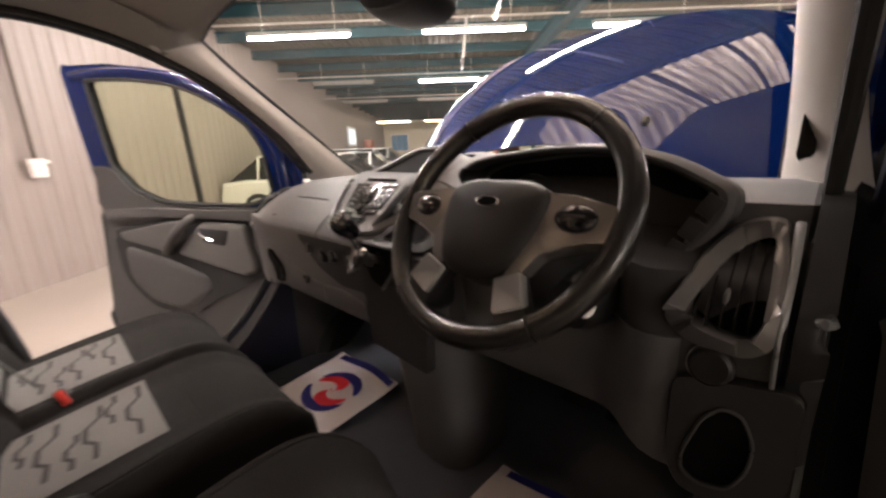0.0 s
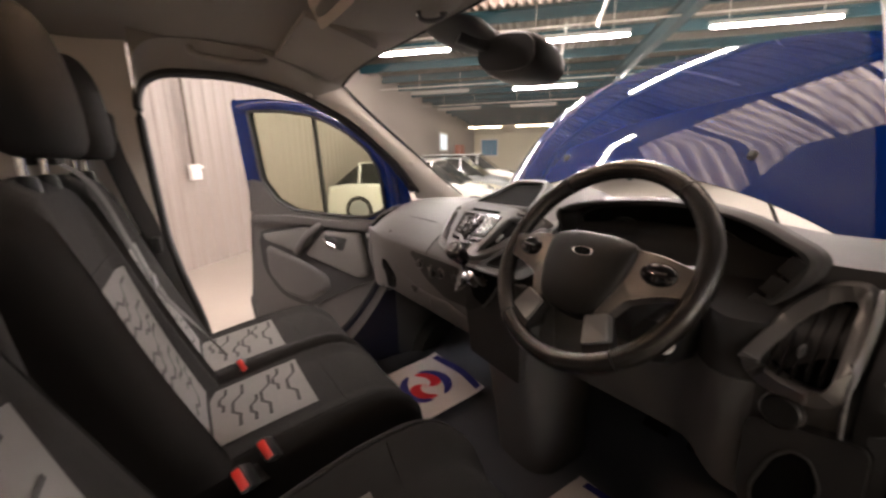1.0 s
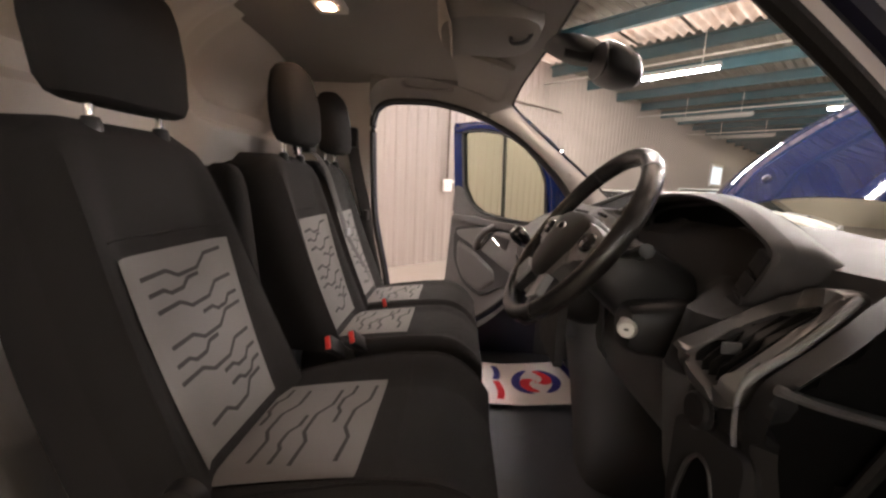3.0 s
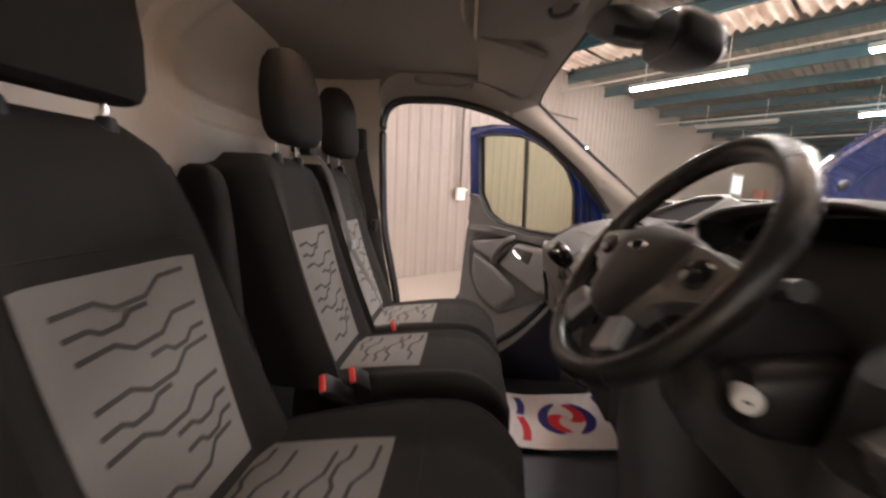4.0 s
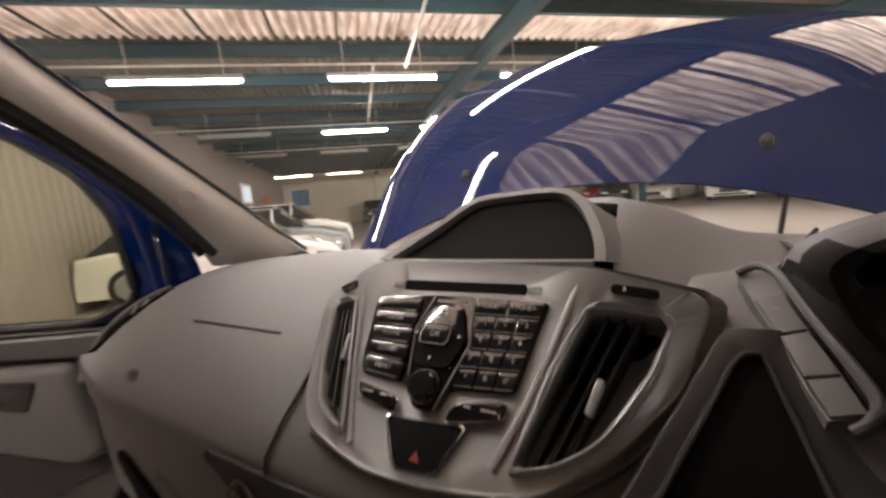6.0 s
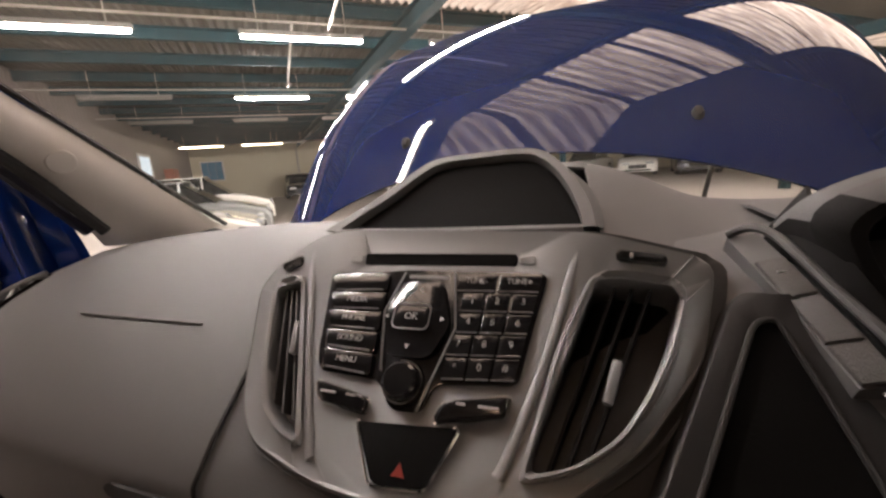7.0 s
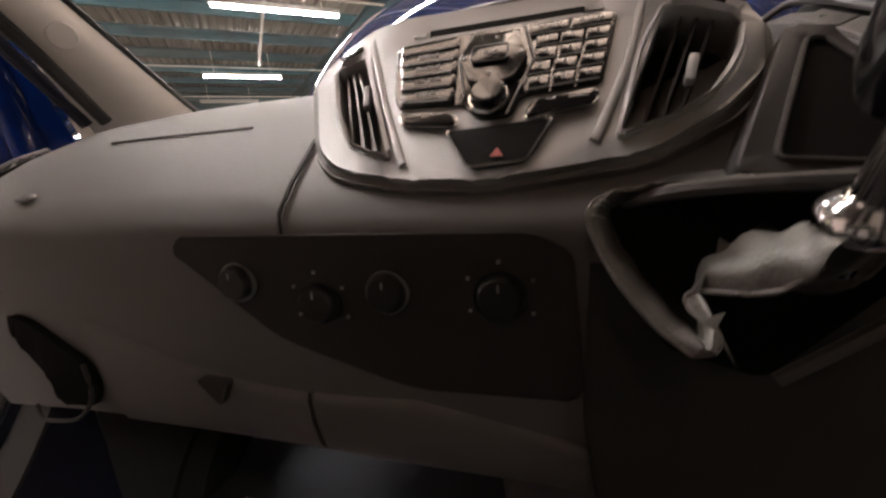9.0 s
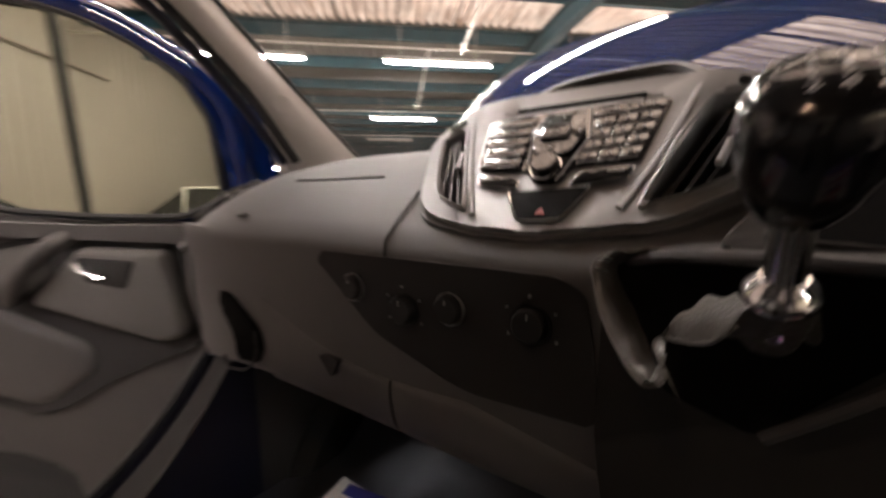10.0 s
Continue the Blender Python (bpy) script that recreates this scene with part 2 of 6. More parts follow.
def tube(pts, radius, sides=10, flat=None, up=(0, 0, 1)):
    """A round or flat bar along points; radius may be a list. flat: the second half width."""
    pts = [Vector(p) for p in pts]
    loops = []
    for i, p in enumerate(pts):
        t = (pts[min(i + 1, len(pts) - 1)] - pts[max(i - 1, 0)]).normalized()
        side = t.cross(Vector(up))
        if side.length < 1e-4:
            side = t.cross(Vector((1, 0, 0)))
        side.normalize()
        top = side.cross(t)
        r = radius[i] if isinstance(radius, (list, tuple)) else radius
        q = r if flat is None else flat
        loops.append([p + side * math.cos(a) * r + top * math.sin(a) * q for a in [2 * math.pi * k / sides for k in range(sides)]])
    return rings(loops)


def lathe(profile, m=None, sides=32):
    """Turned round the z axis: rows of (radius, z)."""
    bm = rings([[Vector((r * math.cos(a), r * math.sin(a), z)) for a in [2 * math.pi * k / sides for k in range(sides)]] for r, z in profile])
    if m:
        bm.transform(m)
    return bm


def crisp(bm, angle=0.5):
    """Keep flat faces flat: mark the edges between them sharp."""
    for e in bm.edges:
        if e.calc_face_angle(0) > angle:
            e.smooth = False
    return bm


def plate(outer, holes, place, front, back, bevel=0.0):
    """A flat plate with holes: outlines in (a, b); place(a, b, depth) gives the point."""
    bm = bmesh.new()
    edges = []
    loops = []
    for loop in [outer, *holes]:
        vs = [bm.verts.new((a, b, 0)) for a, b in loop]
        loops.append(vs)
        edges += [bm.edges.new((vs[i], vs[(i + 1) % len(vs)])) for i in range(len(vs))]
    bmesh.ops.triangle_fill(bm, use_beauty=True, use_dissolve=False, edges=edges)
    top = bm.faces[:]
    got = bmesh.ops.extrude_face_region(bm, geom=top)
    lifted = {v for v in got["geom"] if isinstance(v, bmesh.types.BMVert)}
    for v in bm.verts:
        v.co = Vector(place(v.co.x, v.co.y, front if v in lifted else back))
    if bevel:
        es = [e for e in bm.edges if all(v in lifted for v in e.verts) and e.calc_face_angle(0) > 0.9]
        bmesh.ops.bevel(bm, geom=es, offset=bevel, segments=2, affect="EDGES", profile=0.5)
    return crisp(bm)


def rounded(pts, r=0.01, n=4):
    """A polygon with its corners rounded."""
    out = []
    k = len(pts)
    for i in range(k):
        p, a, b = Vector(pts[i]).to_2d(), Vector(pts[i - 1]).to_2d(), Vector(pts[(i + 1) % k]).to_2d()
        d1, d2 = a - p, b - p
        s = min(r, d1.length * 0.45, d2.length * 0.45)
        p1, p2 = p + d1.normalized() * s, p + d2.normalized() * s
        for j in range(n + 1):
            t = j / n
            q = p1 * (1 - t) ** 2 + p * 2 * t * (1 - t) + p2 * t * t
            out.append((q.x, q.y))
    return out


def inset(pts, d):
    """A polygon drawn in towards its middle by about d."""
    cx, cy = sum(p[0] for p in pts) / len(pts), sum(p[1] for p in pts) / len(pts)
    out = []
    for x, y in pts:
        r = math.hypot(x - cx, y - cy)
        k = max(0.05, (r - d) / r)
        out.append((cx + (x - cx) * k, cy + (y - cy) * k))
    return out


def words(name, text, size, m, mat, parent, depth=0.0003):
    """Flat lettering, centred on the pose m."""
    cu = bpy.data.curves.new(name, "FONT")
    cu.body, cu.size, cu.align_x, cu.align_y, cu.extrude = text, size, "CENTER", "CENTER", depth
    tmp = bpy.data.objects.new(name, cu)
    scene.collection.objects.link(tmp)
    bpy.context.view_layer.update()
    me = bpy.data.meshes.new_from_object(tmp.evaluated_get(bpy.context.evaluated_depsgraph_get()))
    bpy.data.objects.remove(tmp)
    me.materials.append(mat)
    me.transform(m)
    ob = new(name, me)
    ob.parent = parent
    return ob


def superloop(hw, hd, n=28, e=3.2):
    """A rounded rectangle, half sizes hw and hd."""
    out = []
    for k in range(n):
        a = 2 * math.pi * k / n
        c, s = math.cos(a), math.sin(a)
        out.append((hw * math.copysign(abs(c) ** (2 / e), c), hd * math.copysign(abs(s) ** (2 / e), s)))
    return out


# ---- the hall ----
U0, U1, V0, V1, ZR = -3.95, 24.0, -9.0, 30.0, 3.8


def ribbed(length, height, pitch=0.20, depth=0.012):
    """Trapezoid steel cladding along x, its ribs towards +y."""
    xs = []
    x = 0.0
    while x < length:
        xs += [(x, 0), (x + pitch * 0.5, 0), (x + pitch * 0.64, depth), (x + pitch * 0.86, depth), (x + pitch, 0)]
        x += pitch
    return rings([[Vector((a, b, 0)) for a, b in xs], [Vector((a, b, height)) for a, b in xs]], caps=False, closed=False)


bm = bmesh.new()
bmesh.ops.create_grid(bm, x_segments=8, y_segments=8, size=1)
for v in bm.verts:
    v.co = hall(U0 - 0.3 + (U1 - U0 + 0.6) * (v.co.x + 1) / 2, V0 - 0.3 + (V1 - V0 + 0.6) * (v.co.y + 1) / 2, 0)
solid("floor", bm, CONCRETE, "pale painted concrete workshop floor", "floor", kind="structure")

bm = ribbed(V1 - V0, ZR)
bm.transform(Matrix.Translation(hall(U0, V0, 0)) @ HALL @ Matrix.Rotation(radians(90), 4, "Z") @ Matrix.Scale(-1, 4, (0, 1, 0)))
box((U0 - 0.16, V0 - 0.2, 0), (U0 - 0.012, V1 + 0.2, ZR), 0, m=HALL, bm=bm)
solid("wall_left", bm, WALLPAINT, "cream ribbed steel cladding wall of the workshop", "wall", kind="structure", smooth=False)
solid("wall_far", box((U0 - 0.2, V1, 0), (U1 + 0.2, V1 + 0.2, ZR), 0.0, m=HALL), PLASTER, "cream painted far wall of the workshop", "wall", kind="structure")
solid("wall_right", box((U1, V0 - 0.2, 0), (U1 + 0.2, V1, ZR), 0.0, m=HALL), PLASTER, "cream painted side wall of the workshop", "wall", kind="structure")
solid("wall_rear", box((U0 - 0.2, V0 - 0.2, 0), (U1, V0, ZR), 0.0, m=HALL), PLASTER, "cream painted rear wall of the workshop", "wall", kind="structure")

SKY_STRIPS = [(0.62, 1.65), (5.35, 6.3), (-4.1, -3.1)]


def corrugated(v0, v1, z, pitch=0.146, amp=0.025):
    n = int((U1 - U0) / pitch * 6)
    us = lin(U0 - 0.1, U1 + 0.1, n)
    return sheet(lambda v, u: hall(u, v, z + amp * math.sin(2 * math.pi * u / pitch)), [v0, v1], us)


bm = bmesh.new()
edges_v = [V0 - 0.2] + [e for s in sorted(SKY_STRIPS) for e in s] + [V1 + 0.2]
for a, b in zip(edges_v[::2], edges_v[1::2]):
    join(bm, corrugated(a - 0.1, b + 0.1, ZR + 0.02))
box((U0 - 0.2, V0 - 0.3, ZR + 0.35), (U1 + 0.2, V1 + 0.3, ZR + 0.4), 0, m=HALL, bm=bm)
solid("ceiling", bm, ROOFSHEET, "grey corrugated cement sheet roof", "roof", kind="structure")
rng = random.Random(4)
for a, b in SKY_STRIPS:
    strip = thing("skylight", "weathered translucent corrugated roof light strip, stained", "skylight", "roof lights", "structure")
    u = U0
    while u < U1:
        us = lin(u + 0.03, u + 0.81, 34) if a == 0.62 else lin(u + 0.01, u + 0.865, 36)
        lift = rng.uniform(-0.008, 0.008)
        part("translucent_panel", sheet(lambda v, q: hall(q, v, ZR - 0.01 + lift + 0.034 * math.sin(2 * math.pi * q / 0.146)), [a - 0.12, b + 0.12], us), SKYBRIGHT if a == 0.62 else SKYLIGHT, strip)
        u += 0.88


PURLINS = [-7.6, -6.2, -5.0, -4.3, -2.9, -1.2, 0.45, 1.85, 3.4, 5.05, 6.55, 8.0, 9.5, 11.0, 12.5, 14.0, 15.5, 17.0, 18.5, 20.0, 21.5, 23.0, 24.5, 26.0, 27.5, 29.0]
for v in PURLINS:
    bm = box((U0, v - 0.015, ZR - 0.22), (U1, v + 0.015, ZR - 0.04), 0, m=HALL)
    box((U0, v + 0.015, ZR - 0.22), (U1, v + 0.07, ZR - 0.20), 0, m=HALL, bm=bm)
    box((U0, v - 0.07, ZR - 0.06), (U1, v - 0.015, ZR - 0.04), 0, m=HALL, bm=bm)
    solid("purlin", bm, TEAL, "dark teal painted steel purlin under the roof sheets", "roof beam", "purlins", "structure")
for u in (2.6, 7.6, 12.6, 17.6, 22.6):
    bm = box((u - 0.08, V0, ZR - 0.24), (u + 0.08, V1, ZR - 0.222), 0, m=HALL)
    box((u - 0.08, V0, ZR - 0.5), (u + 0.08, V1, ZR - 0.482), 0, m=HALL, bm=bm)
    box((u - 0.008, V0, ZR - 0.482), (u + 0.008, V1, ZR - 0.24), 0, m=HALL, bm=bm)
    solid("rafter", bm, TEAL, "dark teal painted steel rafter", "roof beam", "rafters", "structure")
for u, v in ((5.5, 22.0), (12.6, 22.0), (12.6, 14.5), (12.6, 6.0), (12.6, -2.0)):
    bm = box((u - 0.1, v - 0.1, 0), (u + 0.1, v - 0.085, ZR - 0.5), 0, m=HALL)
    box((u - 0.1, v + 0.085, 0), (u + 0.1, v + 0.1, ZR - 0.5), 0, m=HALL, bm=bm)
    box((u - 0.01, v - 0.085, 0), (u + 0.01, v + 0.085, ZR - 0.5), 0, m=HALL, bm=bm)
    solid("column", bm, TEAL, "teal painted steel column standing on the workshop floor", "column", "columns", "structure")


def strip_light(u, v, lit=True, length=1.68, z=3.2, hazy=False):
    t = thing("strip_light", "lit white fluorescent strip light under the roof" if lit else "unlit white fluorescent strip light under the roof", "strip light", "strip lights")
    t.matrix_world = HALL @ Matrix.Translation((u, v, z))
    part("housing", box((0, -0.045, 0.02), (length, 0.045, 0.085), 0.008), BATTEN, t)
    for a in (0.25, length - 0.25):
        part("hanger", tube([(a, 0, 0.085), (a, 0, ZR - z - 0.05)], 0.006, 6), CONDUIT, t)
    part("tube", tube([(0.03, 0, 0.0), (length - 0.03, 0, 0.0)], 0.02, 10), (TUBEHAZE if hazy else TUBE) if lit else BATTEN, t, "glowing tube" if lit else "dark tube")
    return t


for u in (-2.6, 0.24, 3.0, 5.7, 8.5, 11.3):
    strip_light(u, 6.4)
for u, lit in ((-3.0, 0), (-0.1, 1), (2.5, 1), (5.2, 1), (8.0, 1), (11, 1)):
    strip_light(u, 10.9, bool(lit))
for u, lit in ((-3.2, 0), (-0.4, 0), (2.4, 0), (6, 1), (9, 1)):
    strip_light(u, 15.0, bool(lit))
for u, lit in ((-3.4, 1), (-0.6, 1), (0.6, 0), (6, 1), (12, 1)):
    strip_light(u, 23.6, bool(lit), 2.0, 3.1, hazy=True)
strip_light(0.75, 3.1)
# unseen lamp, added above to brighten the dashboard
strip_light(-1.5, 1.9)
# unseen lamp, added to light the passenger side, floor and wall
strip_light(-2.9, -0.5)
# unseen lamps, added far right so that the bulkhead gets light
for u in (8.5, 11.3):
    strip_light(u, 1.9)
    strip_light(u, -2.6)
# unseen lamps, added behind the driver's side for pillars and dash
for u in (3.6, 6.4):
    strip_light(u, -6.2)
# long conduit runs under the purlins
for v, z in ((6.25, 3.36), (10.75, 3.36), (14.9, 3.36)):
    solid("conduit", tube([hall(U0 + 0.05, v, z), hall(U1, v, z)], 0.016, 6), CONDUIT, "pale metal cable conduit under the roof", "conduit", "conduits", "structure")
for u, v0, v1 in ((1.35, 2.2, 6.2), (1.0, 7.0, 10.2)):
    solid("conduit", tube([hall(u, v0, 3.6), hall(u + 0.05, v1, 3.3)], 0.022, 6), CONDUIT, "pale metal cable conduit under the roof", "conduit", "conduits", "structure")

# socket with its cable trunking on the ribbed wall
su, sv = U0 + 0.045, 3.72
socket = thing("wall_socket", "white twin power socket box on the ribbed wall", "socket")
part("back_box", box((su, sv - 0.085, 1.19), (su + 0.05, sv + 0.085, 1.39), 0.008, m=HALL), WHITEBOX, socket)
part("socket_plate", box((su + 0.05, sv - 0.07, 1.2), (su + 0.062, sv + 0.07, 1.30), 0.004, m=HALL), PAPER, socket)
part("switch", box((su + 0.062, sv - 0.03, 1.26), (su + 0.068, sv - 0.005, 1.285), 0.002, m=HALL), LEGENDDIM, socket)
part("cover", box((su + 0.05, sv - 0.12, 1.34), (su + 0.066, sv + 0.12, 1.37), 0.004, m=HALL), WHITEBOX, socket)
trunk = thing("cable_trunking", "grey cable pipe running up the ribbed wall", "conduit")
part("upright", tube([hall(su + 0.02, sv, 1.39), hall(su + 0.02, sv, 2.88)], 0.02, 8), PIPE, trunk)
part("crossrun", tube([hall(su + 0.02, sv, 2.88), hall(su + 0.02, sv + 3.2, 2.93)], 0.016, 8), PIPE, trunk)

# windows and doors of the far end
win = thing("window_1", "small daylit window in the ribbed wall", "window", kind="structure")
part("window_frame", plate([(18.2, 1.7), (19.9, 1.7), (19.9, 2.6), (18.2, 2.6)], [[(18.3, 1.8), (19.8, 1.8), (19.8, 2.5), (18.3, 2.5)]], lambda a, b, d: hall(U0 + 0.04 + d, a, b), 0.05, 0.0), WHITEBOX, win)
part("pane", box((U0 + 0.045, 18.3, 1.8), (U0 + 0.055, 19.8, 2.5), 0, m=HALL), DAYPANE, win)
shut = thing("window_2", "blue panel window in the far wall", "window", kind="structure")
part("window_frame", plate([(-4.45 + 0.5, 1.4), (-2.6, 1.4), (-2.6, 2.7), (-3.95, 2.7)], [[(-3.88, 1.48), (-2.68, 1.48), (-2.68, 2.62), (-3.88, 2.62)]], lambda a, b, d: hall(a + 0.5, V1 - 0.002 - d, b), 0.06, 0.0), WHITEBOX, shut)
for i in range(3):
    part("pane", box((-3.38 + i * 0.4, V1 - 0.03, 1.48), (-2.99 + i * 0.4, V1 - 0.012, 2.62), 0.002, m=HALL), SHUTTER, shut)
solid("cabinet", box((U0 + 0.04, 22.0, 0.9), (U0 + 0.4, 23.3, 2.1), 0.01, m=HALL), RUST, "rust red painted metal cabinet on the wall", "cabinet")
solid("pipe", tube([hall(2.5, V1 - 0.06, 0.05), hall(2.5, V1 - 0.06, 3.2), hall(1.9, V1 - 0.06, 3.3)], 0.05, 8), CONDUIT, "pale pipe on the far wall", "pipe")


# ---- parked cars ----
def car(paint, label, u, v, turn, tall=1.45, length=4.4, width=1.8, boxy=0.0):
    """Turned so that its nose points along +x before the turn, in the hall's axes."""
    t = thing("car", label, "car", "parked cars")
    L, H = length, tall
    # side outlines: lower body, glasshouse
    low = [(-L / 2, 0.35), (-L / 2 + 0.02, 0.62), (-L / 2 + 0.08, H * 0.62), (-L / 2 + 0.55, H * 0.66), (-L * 0.05, H * 0.65), (L * 0.2, H * 0.64), (L / 2 - 0.55, H * 0.56), (L / 2 - 0.12, H * 0.46), (L / 2 - 0.01, 0.5), (L / 2, 0.32)]
    loops = []
    for y, pull, drop in ((-1, 0.12, 0.05), (-0.93, 0.03, 0.0), (0, 0, -0.03), (0.93, 0.03, 0.0), (1, 0.12, 0.05)):
        loops.append([Vector((x * (1 - pull / L), y * width / 2, z - drop * (z > 0.4))) for x, z in [(-L / 2, 0.2), *low, (L / 2, 0.2)]])
    bm = rings(loops, caps=True)
    part("body", bm, paint, t)
    xr0, xr1 = -L / 2 + 0.35 + 0.3 * (1 - boxy), L * 0.08
    gl = []
    for y, k in ((-0.88, 1), (-0.72, 0), (0.72, 0), (0.88, 1)):
        top = H - 0.02 - 0.05 * k
        if k:
            gl.append([Vector((a, y * width / 2, z)) for a, z in ((-L / 2 + 0.2, H * 0.64), (xr0, H * 0.66), (xr1, H * 0.66), (L * 0.24, H * 0.63))])
        else:
            gl.append([Vector((a, y * width / 2, z)) for a, z in ((-L / 2 + 0.2, H * 0.64), (xr0 + 0.15, top), (xr1, top), (L * 0.24, H * 0.63))])
    part("windows", rings(gl, caps=True), CARGLASS, t, "dark glass")
    part("roof", sheet(lambda a, y: Vector((a, y, H + 0.01 - 0.04 * (2 * y / width) ** 2)), lin(xr0 + 0.12, xr1 + 0.05, 4), lin(-width * 0.37, width * 0.37, 5), 0.03), paint, t)
    for sy in (-1, 1):
        pil = bmesh.new()
        for xa, xb in ((xr0 + 0.05, xr0 + 0.13), (-0.15, -0.12), (xr1, L * 0.235)):
            join(pil, tube([(xa if xb > 0 else xb, sy * width * 0.435, H * 0.65), (xb if xb < 0 else xr1, sy * width * 0.365, H - 0.02)], 0.022, 6))
        part("window_pillar", pil, paint, t)
    for sx in (-1, 1):
        for sy in (-1, 1):
            m = Matrix.Translation((sx * L * 0.305, sy * (width / 2 - 0.1), 0.33)) @ Matrix.Rotation(radians(90), 4, "X")
            w = part("wheel", lathe([(0.12, -0.1), (0.31, -0.11), (0.33, -0.06), (0.33, 0.06), (0.31, 0.11), (0.22, 0.112), (0.215, 0.08), (0.05, 0.075)], m, 24), RUBBER, t, "black tyre")
            for s in (-1, 1):
                part("rim", lathe([(0.02, s * 0.113), (0.2, s * 0.111), (0.21, s * 0.095)], m, 16), CARSILVER, w)
    for sy in (-1, 1):
        part("headlight", box((L / 2 - 0.16, sy * width * 0.30 - 0.18, 0.56), (L / 2 - 0.03, sy * width * 0.30 + 0.18, 0.68), 0.03), CARSILVER, t, "clear headlight")
    part("grille", box((L / 2 - 0.05, -0.4, 0.36), (L / 2 + 0.005, 0.4, 0.56), 0.02), BLACK, t)
    part("bumper_intake", box((L / 2 - 0.05, -0.6, 0.24), (L / 2 + 0.01, 0.6, 0.32), 0.02), BLACK, t)
    t.matrix_world = HALL @ Matrix.Translation((u, v, 0)) @ Matrix.Rotation(radians(turn), 4, "Z")
    return t


car(CARWHITE, "low white car parked tail to the ribbed wall", -1.88, 8.0, 0, 1.36, 4.1)
car(CARSILVER, "silver estate car parked beside the wall", -1.8, 10.9, 0, 1.40, 4.2, boxy=0.8)
car(CARWHITE, "white car parked near the far wall", -1.75, 13.9, 0, 1.52, 4.3, boxy=0.9)
car(CARDARK, "dark car under the far lights", 2.2, 27.4, -90, 1.45, 4.3)
for paint, lab, u, v, turn in ((CARWHITE, "white car in the far row", 6.6, 24.6, -110), (CARDARK, "dark car in the far row", 9.0, 23.4, -110), (CARWHITE, "white car in the far row", 11.4, 22.2, -110), (CARRED, "dark red car in the far row", 17.8, 25.0, -130), (CARDARK, "dark car in the far row", 17.2, 22.2, -130), (CARWHITE, "white car with its nose to the aisle", 17.9, 18.6, -155), (CARWHITE, "white car facing the aisle", 18.6, 15.6, -140), (CARDARK, "dark car in the far row", 19.4, 13.0, -140), (CARRED, "bright red car by the far wall", 4.6, 25.4, -90)):
    car(paint, lab, u, v, turn, 1.45, 4.3)


# ---- the van: shell ----
van = thing("van", "blue panel van cab with grey lining, both front doors open", "van")


def shell(side):
    """Pillars and door frame of one side; side -1 is the passenger's."""
    off = 0.08 if side > 0 else 0.0
    X = 0.74 * side + off
    # door opening rim, front to back, then down the rear pillar
    rim = [(0.70, 1.20), (0.645, 1.30), (0.58, 1.385), (0.50, 1.455), (0.40, 1.53), (0.29, 1.60), (0.17, 1.655), (0.03, 1.69), (-0.10, 1.703), (-0.19, 1.697), (-0.245, 1.668), (-0.268, 1.62), (-0.272, 1.55), (-0.265, 1.3), (-0.25, 1.1), (-0.19, 0.80), (-0.16, 0.5)]
    if side > 0:
        rim = [(y - 0.30 * max(0.0, min(1.0, (0.1 - y) / 0.3)), z) for y, z in rim]
    else:
        rim[:8] = [(0.74, 1.25), (0.655, 1.357), (0.58, 1.435), (0.50, 1.505), (0.40, 1.577), (0.29, 1.63), (0.17, 1.672), (0.03, 1.70)]
    path = smooth_path([(X * 1.0, y, z) for y, z in rim], 4)
    part("door_seal", tube(path, 0.011, 8), RUBBER, van, "black rubber seal")
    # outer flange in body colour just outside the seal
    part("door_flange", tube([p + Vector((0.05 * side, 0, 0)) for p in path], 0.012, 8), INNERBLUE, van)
    # cant rail: from the rim inwards up to the roof lining
    def cant(i, k):
        p = path[i]
        inn = Vector((X * 0.86, p.y * 0.93 - 0.012, min(p.z + 0.075, 1.80)))
        mid = Vector((X * 0.955, p.y, p.z + 0.035))
        return p * (1 - k) ** 2 + mid * 2 * k * (1 - k) + inn * k * k
    n = 4 * 12
    # closing strip from the rail up to the roof lining
    part("rail_trim", sheet(lambda i, k: cant(i, 1.0) * (1 - k) + Vector((0.655 * side, min(cant(i, 1.0).y, 0.41), 1.80 - 0.105 * max(0.0, (cant(i, 1.0).y - 0.10) / 0.31) ** 1.6)) * k, range(20, n - 2), lin(0, 1, 3)), LINING, van)
    part("cant_rail", sheet(cant, range(20, n - 2), lin(0, 1, 5)), LINING, van)
    # A pillar trim between door rim and windscreen
    ws = [(0.665, 0.945, 1.225), (0.672, 0.84, 1.315), (0.678, 0.72, 1.415), (0.682, 0.60, 1.51), (0.682, 0.50, 1.60), (0.66, 0.405, 1.682)]
    if side < 0:
        ws = [(0.69, 0.945, 1.225), (0.705, 0.84, 1.315), (0.718, 0.72, 1.418), (0.722, 0.62, 1.499), (0.725, 0.49, 1.606), (0.715, 0.40, 1.683), (0.705, 0.36, 1.725)]
    dr = [(0.80, 0.735, 1.19), (0.775, 0.68, 1.265), (0.752, 0.60, 1.365), (0.742, 0.51, 1.447), (0.74, 0.41, 1.522), (0.74, 0.30, 1.594)]
    if side < 0:
        dr = [(0.80, 0.765, 1.215), (0.775, 0.705, 1.30), (0.752, 0.625, 1.39), (0.742, 0.535, 1.475), (0.74, 0.425, 1.562), (0.74, 0.295, 1.628), (0.745, 0.20, 1.668)]
    wsp, drp = smooth_path(ws, 4), smooth_path(dr, 4)
    def pil(i, k):
        a, b = wsp[i], drp[i]
        m = (a + b) / 2 + Vector((-0.05, -0.02, -0.012))
